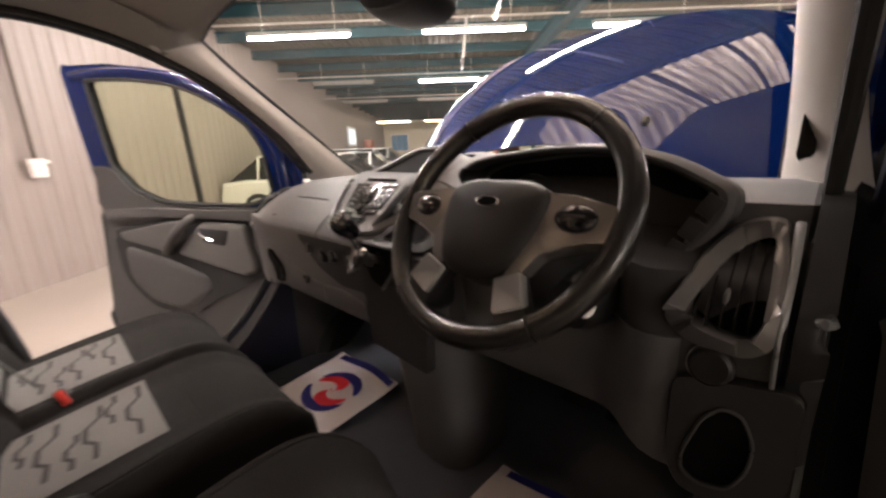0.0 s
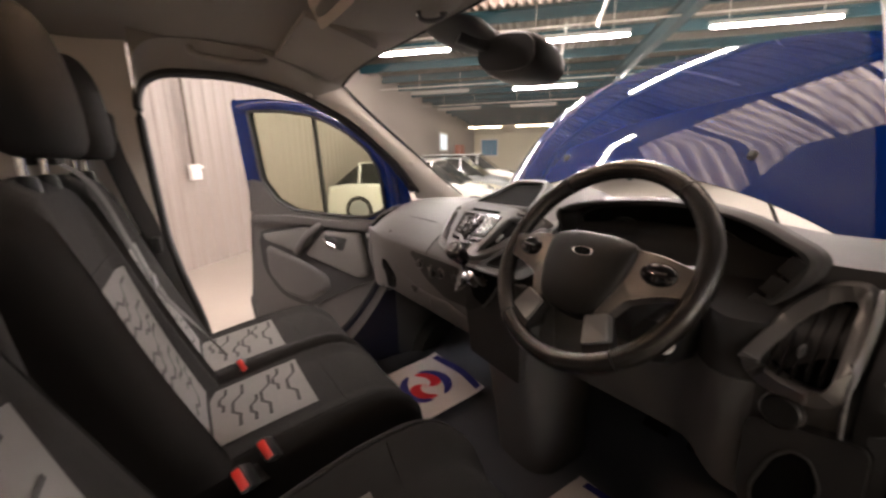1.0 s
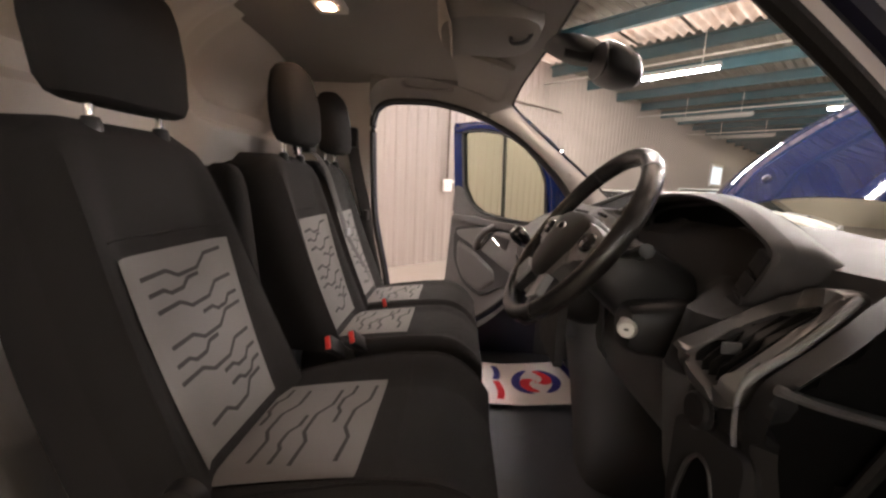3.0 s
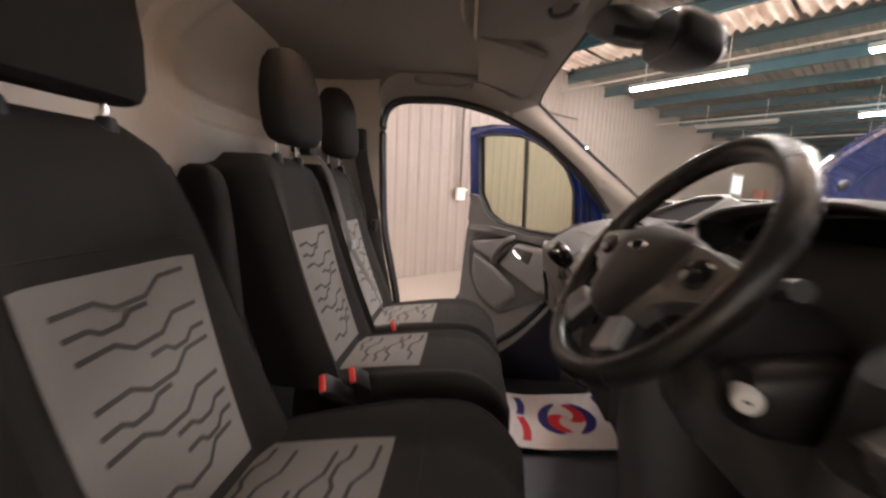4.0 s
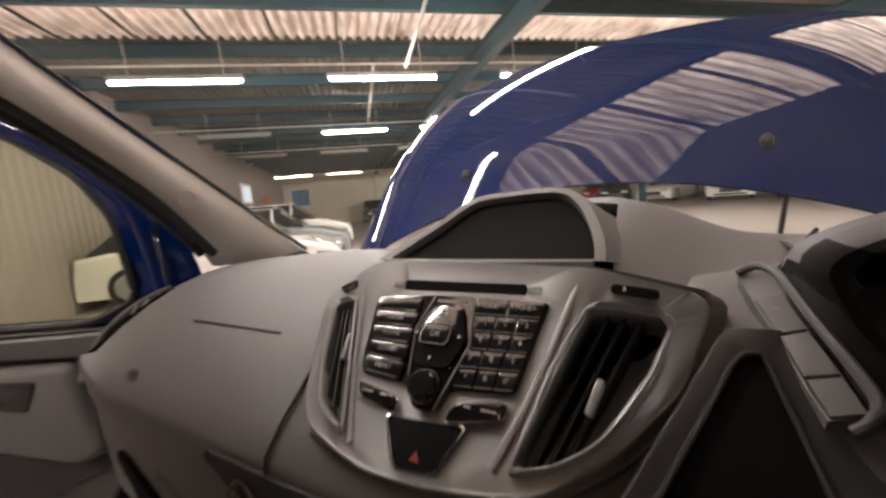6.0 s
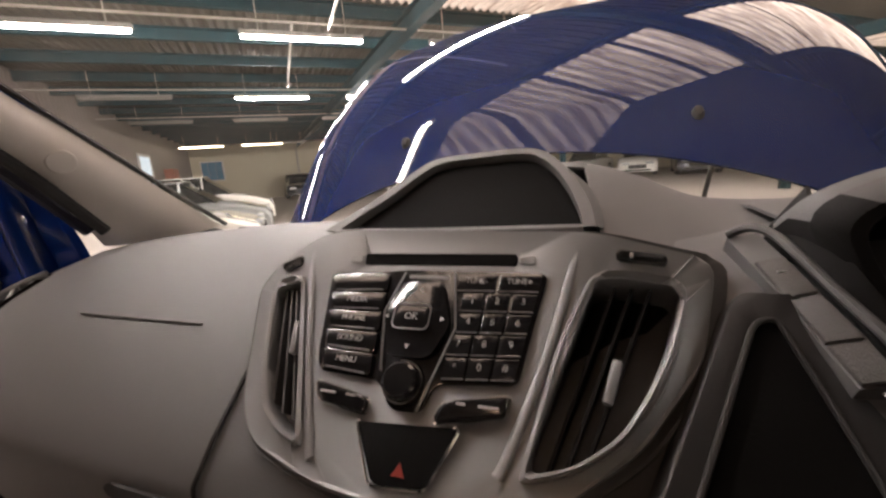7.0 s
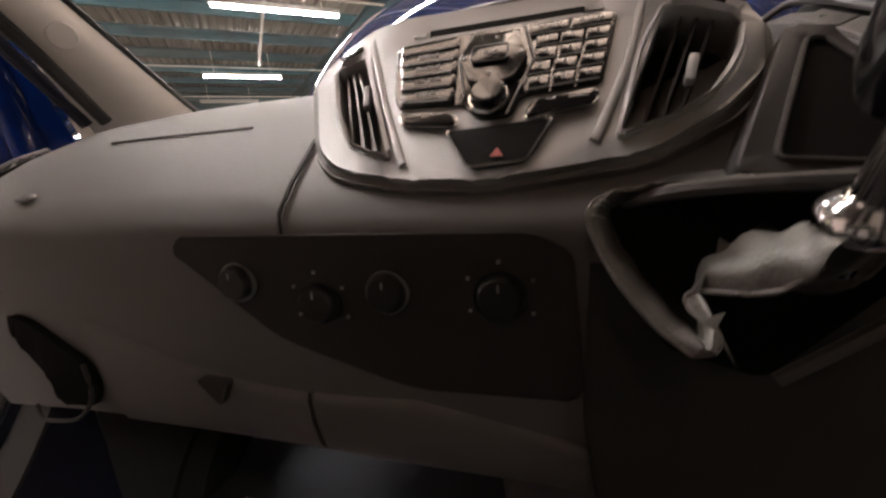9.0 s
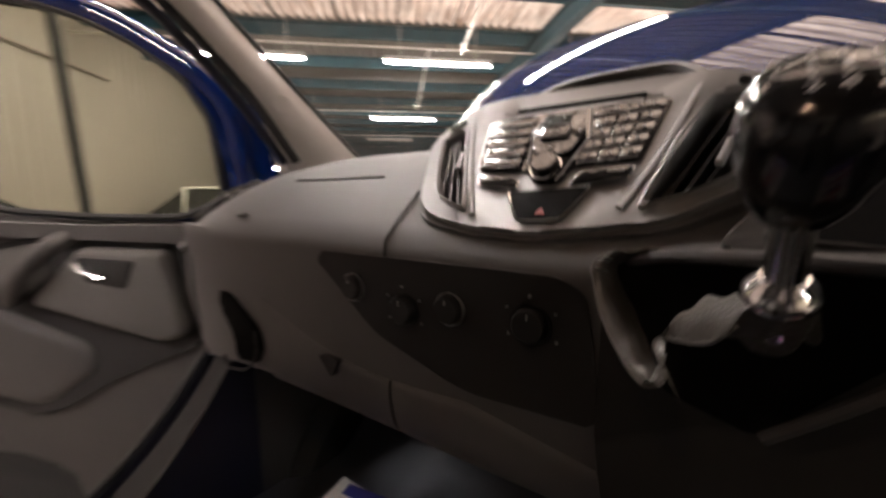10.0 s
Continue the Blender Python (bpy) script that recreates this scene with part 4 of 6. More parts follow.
for i in (14, 16, 18):
    part("vent_slat", tube([END_R[i], END_R[i] * 0.4 + END_D[i] * 0.6 + Vector((0, 0.008, 0))], 0.0022, 6), SILVER, ov)
part("vent_slat", tube([END_R[6] + Vector((0.02, 0.012, 0)), END_R[13] + Vector((0.012, 0.012, 0))], 0.004, 6), BLACK, ov)
part("end_panel", sheet(lambda x, z: Vector((x, 0.472 + 0.32 * max(0.0, -x - 0.715) - 0.02 * (1.066 - z) + 0.9 * max(0.0, -x - 0.785) + 0.25 * max(0.0, 0.97 - z), z)), lin(-0.805, -0.708, 9), lin(0.90, 1.066, 10), 0.004), GREY, dash)
# airbag cover seam lines, set in grooves
part("airbag_seam", tube([left_dash(x, 5) + Vector((0, -0.0145, -0.0065)) for x in lin(-0.43, -0.24, 8)], 0.0012, 5), BAND, dash)
q = left_dash(-0.453, 7) + Vector((0, -0.002, 0.003))
part("key_slot", lathe([(0.002, 0.0015), (0.012, 0.0012), (0.0145, 0.0)], Matrix.Translation(q) @ Vector((0, -0.55, 0.83)).to_track_quat("Z", "Y").to_matrix().to_4x4() @ Matrix.Diagonal((1.0, 0.42, 1, 1)), 20), BLACK, dash, "small dark slot")
part("airbag_joint", tube([left_dash(-0.165 + 0.02 * (i / 8), i) + Vector((0, -0.002, 0.002)) for i in range(3, 10)], 0.0018, 5), BLACK, dash)
# storage pocket at the far left, below
# flat plate, the pocket's shade is its black colour
sp = part("side_pocket", plate(rounded([(-0.518, 1.021), (-0.481, 1.019), (-0.409, 0.975), (-0.406, 0.944), (-0.435, 0.915), (-0.503, 0.904), (-0.484, 0.942), (-0.522, 0.985)], 0.016), [], lambda a, b, d: Vector((a, face_y(a, b) - d, b)), 0.006, -0.02, 0.002), UNLIT, dash, "open side pocket, a flat plate in shade black")
part("pocket_lip", tube(smooth_path([(-0.512, 0.434, 0.915), (-0.500, 0.430, 0.902), (-0.47, 0.429, 0.904), (-0.435, 0.428, 0.913), (-0.405, 0.428, 0.942), (-0.407, 0.43, 0.976)], 4), 0.0022, 8), DARK, sp)
# control band with rotary knobs
part("control_band", plate(rounded([(-0.250, 1.092), (-0.236, 1.106), (0.03, 1.107), (0.050, 1.095), (0.06, 0.99), (-0.06, 0.985), (-0.17, 1.02)], 0.02), [], lambda a, b, d: Vector((a, face_y(a, b) - d, b)), 0.002, -0.014, 0.001), DARK, dash, "dark control panel")
for x, z, r, ring in ((-0.191, 1.070, 0.0155, SILVER), (-0.123, 1.056, 0.017, BLACK), (-0.068, 1.066, 0.0155, SILVER), (0.008, 1.066, 0.017, BLACK)):
    m = Matrix.Translation((x, face_y(x, z) - 0.003, z)) @ Matrix.Rotation(radians(90), 4, "X")
    k = part("rotary_knob", lathe([(r * 0.25, 0.010), (r * 0.72, 0.010), (r * 0.82, 0.008), (r * 0.88, 0.0)], m, 24), BLACK, dash)
    part("knob_ring", lathe([(r * 0.9, 0.0), (r * 0.92, 0.004), (r * 0.99, 0.004), (r, 0.0)], m, 28), ring, k)
    part("pointer", box((x - 0.0007, face_y(x, z) - 0.0138, z + r * 0.3), (x + 0.0007, face_y(x, z) - 0.0128, z + r * 0.6), 0.0002), LEGENDDIM, k)
    if ring is BLACK:
        for a in (-120, -60, 0, 60, 120):
            q = Vector((x + r * 1.35 * math.sin(radians(a)), face_y(x, z + r * 1.35 * math.cos(radians(a))) - 0.0035, z + r * 1.35 * math.cos(radians(a))))
            part("dial_mark", box(q - Vector((0.0012, 0.001, 0.0012)), q + Vector((0.0012, 0.001, 0.0012)), 0.0003), LEGENDDIM, k)


# lower panel: its slanting top edge stands a little proud, a joint divides it
def seam_z(x):
    return 1.04 - 0.175 * (x + 0.43) - 0.03 * math.sin(max(0.0, min(1.0, (x + 0.43) / 0.37)) * math.pi)


def lower(x, k, d=0.0):
    z = seam_z(x) + (0.892 - seam_z(x)) * k
    y = face_y(x, z)
    return Vector((x, y - 0.005 * min(1.0, k * 14) ** 0.5 - d + 0.02 * max(0.0, (k - 0.9) / 0.1) ** 2, z))


part("glove_flap", sheet(lower, lin(-0.395, -0.155, 26), [0, 0.01, 0.03, 0.07, 0.15, 0.3, 0.5, 0.7, 0.9, 0.95, 1.0], 0.004), GREY, dash, "grey glove flap")
part("lower_panel", sheet(lower, lin(-0.150, 0.062, 24), [0, 0.01, 0.03, 0.07, 0.15, 0.3, 0.5, 0.7, 0.9, 0.95, 1.0], 0.004), GREY, dash)
part("flap_latch", plate(rounded([(-0.262, 0.978), (-0.228, 0.975), (-0.240, 0.952)], 0.006), [], lambda a, b, d: lower(a, (seam_z(a) - b) / (seam_z(a) - 0.892), d), 0.0075, -0.003), DARK, dash)
# centre leg down to the floor, and the gear housing
part("centre_leg", rings([[Vector((0.10 + x, 0.66 + 0.05 * k + y, z)) for x, y in superloop(0.15 - 0.035 * k, 0.17 - 0.04 * k)] for k, z in ((0, 0.98), (0.3, 0.86), (0.6, 0.72), (0.85, 0.57), (1, 0.45))]), GREY, dash, "grey plastic centre leg")
part("console_front", plate(rounded([(0.060, 1.108), (0.27, 1.112), (0.27, 0.86), (0.075, 0.872), (0.058, 0.98)], 0.012), [], lambda a, b, d: Vector((a, 0.431 - d, b)), 0.002, -0.02, 0.002), DARK, dash, "black console front round the gear lever")
part("gear_housing", rings([[Vector((0.135 + x, y, 1.045 + z)) for x, z in superloop(w, h)] for y, w, h in ((0.62, 0.12, 0.10), (0.50, 0.115, 0.09), (0.46, 0.105, 0.075), (0.45, 0.09, 0.06))]), BLACK, dash)

# display pod
def pod(x, k, lift=0.0):
    return Vector((x, 0.612 + 0.118 * k - lift * 0.45, 1.2605 + 0.062 * k + lift * 0.89))


POD = [(-0.132, 0.0), (-0.112, 0.25), (-0.092, 0.5), (-0.073, 0.8), (-0.055, 0.96), (-0.02, 1.0), (0.03, 1.02), (0.055, 0.96), (0.075, 0.75), (0.09, 0.48), (0.1, 0.22), (0.104, 0.0)]
POD = [(q.x, q.z) for q in smooth_path([(x, 0, k) for x, k in POD], 3)]
part("display_screen", plate(POD, [], lambda a, b, d: pod(a, b) + Vector((0, d, -d * 0.5)), 0.006, 0.012), SCREEN, dash, "dark display glass")
out1 = [pod(x * 1.11 - 0.0015, k * 1.09 - 0.0, 0.004) for x, k in POD]
inn1 = [pod(x, k, 0.004) for x, k in POD]
inn2 = [pod(x, k, -0.012) for x, k in POD]
back1 = [Vector((x * 1.35, 0.72 + 0.05 * k, 1.236 + 0.075 * k)) for x, k in POD]
back2 = [Vector((x * 1.7, 0.98, 1.215 + 0.035 * k)) for x, k in POD]
part("display_hood", rings([inn2, inn1, out1, back1, back2], caps=False, closed=False), GREY, dash, "grey display hood")
part("display_lip", tube([pod(-0.132, -0.03, 0.002), pod(-0.02, -0.05, 0.003), pod(0.104, -0.03, 0.002)], 0.006, 8), GREY, dash)

# broad shoulder falling from the display hood towards the instruments
RIDGE = [(0.05, 1.312), (0.085, 1.312), (0.112, 1.307), (0.135, 1.301), (0.16, 1.292), (0.185, 1.280), (0.21, 1.268), (0.235, 1.258), (0.26, 1.253), (0.30, 1.249), (0.33, 1.248)]
RIDGE_S = smooth_path([(x, 0, z) for x, z in RIDGE], 3)


def shoulder(i, v):
    x, top = RIDGE_S[i].x, RIDGE_S[i].z
    w = max(0.0, min(1.0, (0.117 - x) / 0.010))
    y0 = 0.60 + 0.20 * w * w * (3 - 2 * w)
    y = y0 + (1.03 - y0) * v
    low = max(1.212, 1.248 - 0.5 * max(0.0, x - 0.115))
    k = max(0.0, min(1.0, (y - 0.60) / 0.26))
    z = low + (top - low) * math.sin(k * math.pi / 2) ** 1.2
    if y > 0.86:
        z = top + (1.225 - top) * ((y - 0.86) / 0.17) ** 1.5
    return Vector((x, y, z))


part("dash_shoulder", sheet(shoulder, range(len(RIDGE_S)), lin(0, 1, 15), 0.003), GREY, dash, "grey grained plastic")

# silver centre stack, on a slope of 45 degrees
S2 = math.sqrt(0.5)


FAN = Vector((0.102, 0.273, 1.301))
SN = Vector((0, -S2, S2))


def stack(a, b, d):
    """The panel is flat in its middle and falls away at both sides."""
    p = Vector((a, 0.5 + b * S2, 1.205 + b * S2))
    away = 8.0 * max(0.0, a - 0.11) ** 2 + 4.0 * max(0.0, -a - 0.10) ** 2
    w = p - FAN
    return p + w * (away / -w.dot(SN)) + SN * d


def stack_pose(a, b, d):
    return Matrix.Translation(stack(a, b, d)) @ Matrix.Rotation(radians(45), 4, "X")


LV = [(-0.138, 0.035), (-0.115, 0.044), (-0.068, -0.071), (-0.080, -0.068), (-0.101, -0.056), (-0.117, -0.025)]
RV = [(0.112, 0.050), (0.127, 0.052), (0.154, 0.046), (0.158, 0.039), (0.149, 0.007), (0.137, -0.019), (0.123, -0.041), (0.101, -0.058), (0.076, -0.067), (0.097, 0.004)]
panel_out = rounded([(-0.119, 0.088), (-0.086, 0.096), (0.112, 0.09), (0.180, 0.064), (0.166, 0.0), (0.134, -0.047), (0.095, -0.078), (0.055, -0.087), (0.0, -0.095), (-0.055, -0.092), (-0.108, -0.078), (-0.128, -0.055), (-0.158, 0.035), (-0.147, 0.056)], 0.014)
CD = [(-0.062, 0.0685), (0.061, 0.0685), (0.060, 0.0615), (-0.060, 0.0605)]
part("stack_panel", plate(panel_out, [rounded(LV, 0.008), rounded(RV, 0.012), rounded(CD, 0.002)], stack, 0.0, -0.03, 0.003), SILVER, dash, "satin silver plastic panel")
part("stack_surround", plate([(a * 1.045, b * 1.05) for a, b in panel_out], [inset(panel_out, 0.006)], stack, -0.006, -0.06, 0.003), GREY, dash)
for name, ring, n in (("left_vent", LV, 3), ("right_vent", RV, 3)):
    ve = part("air_vent", plate(inset(ring, -0.004), [], stack, -0.028, -0.034), UNLIT, dash, "black air vent")
    part("vent_rim", plate(inset(rounded(ring, 0.008), -0.0065), [rounded(ring, 0.008)], stack, 0.0035, -0.012, 0.0026), SILVER, ve, "bright silver rim")
    for k in range(n):
        f = (k + 1) / (n + 1)
        if name == "left_vent":
            a0, b0, a1, b1 = -0.138 + 0.02 * f, 0.037, -0.113 + 0.04 * f, -0.052 - 0.01 * f
        else:
            a0, b0, a1, b1 = 0.114 + 0.040 * f, 0.050 - 0.004 * f, 0.078 + 0.040 * f, -0.066 + 0.016 * f
        # lit left slats paler, shaded right ones darker, by colour
        part("vent_slat", rings([[stack(a0 + (a1 - a0) * t + w, b0 + (b1 - b0) * t, d) for w, d in ((-0.001, -0.005), (0.001, -0.005), (0.0018, -0.027), (-0.0018, -0.027))] for t in lin(0, 1, 7)]), BAND if name == "left_vent" else COWL, ve)
    tab = ((-0.103, -0.004), (0.121, -0.012))[name == "right_vent"]
    part("vent_tab", box((-0.003, -0.013, -0.006), (0.003, 0.013, 0.001), 0.002, m=stack_pose(*tab, 0.0) @ Matrix.Rotation(radians(12 if name == "left_vent" else -14), 4, "Z")), SILVER, ve)
for line in ([(0.1044, 0.082), (0.0985, 0.060), (0.085, -0.002), (0.0665, -0.060), (0.062, -0.070)], [(-0.117, 0.085), (-0.1095, 0.050), (-0.085, -0.015), (-0.060, -0.072), (-0.056, -0.080)]):
    part("panel_ridge", tube(smooth_path([stack(a, b, 0.0) for a, b in line], 6), 0.0032, 10, 0.0014, SN), SILVER, dash, "rounded silver ridge beside the vent")
part("vent_button", plate(rounded([(-0.1431, 0.0561), (-0.1244, 0.0672), (-0.1209, 0.0585), (-0.1364, 0.0503)], 0.003), [], stack, 0.003, -0.004, 0.001), GLOSSY, dash)
# plate just proud of the panel, the slot's dark put into its colour
part("cd_slot", plate(rounded([(-0.063, 0.0705), (0.061, 0.0705), (0.060, 0.0610), (-0.061, 0.0595)], 0.003), [], stack, 0.0008, -0.02), UNLIT, dash, "disc slot, its dark painted on a thin plate")
for a0, a1 in ((-0.076, -0.064), (0.062, 0.074)):
    part("slot_end", plate(rounded([(a0, 0.0668), (a1, 0.0690), (a1, 0.0615), (a0, 0.0625)], 0.002), [], stack, 0.0018, -0.004, 0.0008), SILVER, dash)



def key(poly, d=0.0055, mat=GLOSSY, r=0.003):
    return plate(rounded(poly, r, 3), [], stack, d, 0.001, 0.0012)


def cell(q, s0, s1, t0, t1, gap=0.0012):
    """A piece of a four-cornered field, q: top left, top right, bottom left, bottom right."""
    def at(s, t):
        return tuple((q[0][i] * (1 - s) + q[1][i] * s) * (1 - t) + (q[2][i] * (1 - s) + q[3][i] * s) * t for i in (0, 1))
    pts = [at(s0, t0), at(s1, t0), at(s1, t1), at(s0, t1)]
    return inset(pts, gap)


backing = rounded([(-0.088, 0.05), (-0.02, 0.055), (0.083, 0.055), (0.069, -0.021), (0.018, -0.026), (0.012, -0.044), (-0.009, -0.045), (-0.022, -0.028), (-0.070, -0.026), (-0.075, -0.016)], 0.006)
cluster = part("radio_keypad", plate(backing, [], stack, 0.002, -0.001, 0.001), GLOSSY, dash, "gloss black radio keypad")
QL = [(-0.086, 0.048), (-0.028, 0.051), (-0.070, -0.025), (-0.024, -0.027)]
for i, text in enumerate(("", "MEDIA", "PHONE", "SOUND", "MENU")):
    poly = cell(QL, 0.02, 0.93, i / 5, (i + 1) / 5)
    kk = part("radio_key", key(poly, 0.0045), GLOSSY, cluster)
    part("key_edge", tube([stack(poly[3][0] + 0.004, poly[3][1] + 0.0012, 0.0047), stack(poly[2][0] - 0.004, poly[2][1] + 0.0012, 0.0047)], 0.0006, 5), SILVER, kk)
    c = (sum(p[0] for p in poly) / 4, sum(p[1] for p in poly) / 4)
    if text:
        words("lettering", text, 0.0060, stack_pose(c[0], c[1] + 0.001, 0.0051), LEGEND, kk)
QR = [(0.020, 0.053), (0.081, 0.053), (0.021, -0.024), (0.068, -0.020)]
NUM = [["TUNE-", "TUNE+"], ["1", "2", "3"], ["4", "5", "6"], ["7", "8", "9"], ["*", "0", "#"]]
for i, row in enumerate(NUM):
    for j, text in enumerate(row):
        bulge = 0.09 if i in (1, 2) else 0.0
        poly = cell(QR, bulge + (1 - bulge) * j / len(row), bulge + (1 - bulge) * (j + 1) / len(row), i / 5, (i + 1) / 5, 0.0005)
        kk = part("number_key", key(poly, 0.0034, r=0.0015), GLOSSY, cluster)
        part("key_edge", tube([stack(poly[3][0] + 0.0005, poly[3][1] + 0.0010, 0.0036), stack(poly[2][0] - 0.0005, poly[2][1] + 0.0010, 0.0036)], 0.0005, 5), SILVER, kk)
        c = (sum(p[0] for p in poly) / 4, sum(p[1] for p in poly) / 4)
        words("lettering", text, 0.0054 if len(text) > 1 else 0.0062, stack_pose(c[0], c[1] + 0.001, 0.0041), LEGEND, kk)
ctrl = part("control_pad", key([(-0.021, 0.042), (0.012, 0.044), (0.022, 0.012), (0.012, -0.012), (-0.018, -0.013), (-0.029, 0.018)], 0.007, r=0.006), GLOSSY, cluster)
for a, b in (((-0.030, 0.02), (-0.021, -0.022)), ((-0.021, 0.052), (-0.030, 0.02)), ((0.018, 0.053), (0.0255, 0.011)), ((0.0255, 0.011), (0.010, -0.044))):
    part("trim_line", tube([stack(*a, 0.004), stack(*b, 0.004)], 0.0008, 5), SILVER, cluster)
part("ok_key", key([(-0.019, 0.024), (0.008, 0.024), (0.008, 0.006), (-0.019, 0.006)], 0.0095, r=0.005), GLOSSY, ctrl)
ring = [stack(a, b, 0.0096) for a, b in rounded([(-0.019, 0.024), (0.008, 0.024), (0.008, 0.006), (-0.019, 0.006)], 0.005, 3)]
part("ok_ring", tube(ring + [ring[0]], 0.0006, 5), SILVER, ctrl)
words("lettering", "OK", 0.0068, stack_pose(-0.0055, 0.015, 0.0098), LEGEND, ctrl)
for a, b, r in ((-0.003, 0.036, 90), (-0.005, -0.005, -90), (-0.025, 0.015, 180), (0.016, 0.015, 0)):
    bm = bmesh.new()
    bmesh.ops.create_circle(bm, cap_ends=True, segments=3, radius=0.0022)
    bm.transform(stack_pose(a, b, 0.0076) @ Matrix.Rotation(radians(r - 90), 4, "Z"))
    part("arrow", bm, LEGEND, ctrl)
part("airbag_legend", box((-0.018, 0.0475, 0), (0.014, 0.0505, 0.0028), 0.0003, m=stack_pose(0, 0, 0)), LEGENDDIM, cluster)
kn = part("volume_knob", lathe([(0.003, 0.0105), (0.010, 0.0105), (0.0118, 0.009), (0.0125, 0.0)], stack_pose(-0.003, -0.028, 0.002), 28), GLOSSY, cluster)
part("knob_ring", lathe([(0.0126, 0.001), (0.0128, 0.004), (0.0138, 0.004), (0.014, 0.001)], stack_pose(-0.003, -0.028, 0.002), 28), CHROME, kn)
for poly, marks in (([(-0.067, -0.033), (-0.026, -0.040), (-0.024, -0.050), (-0.062, -0.045)], 2), ([(0.026, -0.036), (0.065, -0.028), (0.064, -0.039), (0.022, -0.049)], 2)):
    b = part("rocker_button", key(poly, 0.005, r=0.004), GLOSSY, dash)
    loop = [stack(x, y, 0.002) for x, y in rounded(inset(poly, -0.0012), 0.004, 3)]
    part("button_rim", tube(loop + [loop[0]], 0.001, 5), CHROME, b)
    c = (sum(p[0] for p in poly) / 4, sum(p[1] for p in poly) / 4)
    for s in (-0.5, 0.5):
        part("button_mark", box((-0.006, -0.0008, 0), (0.006, 0.0008, 0.0005), 0.0001, m=stack_pose(c[0] + s * 0.02, c[1] + 0.002, 0.0052)), LEGEND, b)
hz = part("clock_panel", plate(rounded([(-0.030, -0.054), (0.038, -0.049), (0.023, -0.083), (-0.010, -0.086)], 0.005), [], stack, 0.0015, -0.004, 0.001), SCREEN, dash, "dark clock and hazard panel")
loop = [stack(x, y, 0.002) for x, y in rounded([(-0.030, -0.054), (-0.011, -0.087), (0.0235, -0.084), (0.039, -0.049)], 0.004, 3)]
part("panel_rim", tube(loop, 0.0009, 5), CHROME, hz)
bm = bmesh.new()
bmesh.ops.create_circle(bm, cap_ends=True, segments=3, radius=0.005)
bm.transform(stack_pose(0.006, -0.077, 0.0022))
part("hazard_triangle", bm, AMBERLED, hz)
bt = part("airbag_switch", plate(rounded([(0.125, 0.073), (0.154, 0.068), (0.154, 0.061), (0.125, 0.066)], 0.003), [], stack, 0.003, -0.002, 0.001), GLOSSY, dash)
part("button_mark", box((-0.001, -0.002, 0), (0.001, 0.002, 0.0004), 0.0001, m=stack_pose(0.134, 0.068, 0.0032)), LEGEND, bt)
# stowage cubby beside the right vent, with ribs round it
CA, CB, CC = Vector((0.198, 0.565, 1.209)), Vector((0.236, 0.475, 1.132)), Vector((0.137, 0.440, 1.134))
CN = (CB - CA).cross(CC - CA).normalized()
CN = CN if CN.y < 0 else -CN


def cub_at(a, b, d):
    return CC + (CB - CC) * a + (CA - CC) * b + CN * (d + 0.007)


tri3 = rounded([(0.05, -0.05), (0.84, -0.125), (0.98, -0.05), (0.91, 0.15), (0.66, 0.43), (0.20, 0.93), (0.07, 0.92)], 0.07)
# no hollow here: a flat plate painted black as its shade
part("cubby", plate(tri3, [], cub_at, 0.0045, -0.03, 0.0), UNLIT, dash, "open stowage cubby, a flat plate in shade black")
part("cubby_surround", plate(rounded([(-0.13, -0.10), (0.86, -0.26), (1.30, -0.26), (1.36, 0.20), (1.0, 0.60), (0.40, 1.06), (-0.10, 1.10)], 0.09), [tri3], cub_at, 0.006, -0.03, 0.0015), DARK, dash, "grey panel round the cubby")
bead = [cub_at(a, b, 0.0065) for a, b in tri3]
part("cubby_rim", tube(bead + [bead[0]], 0.0019, 8), DARK, dash, "rounded cubby rim")
RIB = smooth_path([(0.070, 0.430, 1.120), (0.095, 0.415, 1.128), (0.13, 0.403, 1.132), (0.18, 0.401, 1.132), (0.222, 0.402, 1.132), (0.232, 0.403, 1.126), (0.224, 0.405, 1.112), (0.19, 0.410, 1.07), (0.150, 0.416, 1.03)], 5)
part("lower_rib", tube(RIB, [0.002] + [0.0042] * 20 + [0.0038] * 20, 8), HOODSKIN, dash, "rounded rib over the gear opening")
part("rib_ledge", sheet(lambda i, k: RIB[i] * (1 - k) + Vector((RIB[i].x, 0.446, RIB[i].z + 0.004)) * k, range(0, 23), lin(0, 1, 3), 0.002), DARK, dash)

# driver's side
TOP_R = [(1.03, 1.222), (0.90, 1.250), (0.78, 1.270), (0.70, 1.272), (0.63, 1.262), (0.60, 1.235), (0.592, 1.19), (0.59, 1.145), (0.575, 1.06), (0.56, 0.98), (0.565, 0.90), (0.60, 0.85), (0.72, 0.83)]


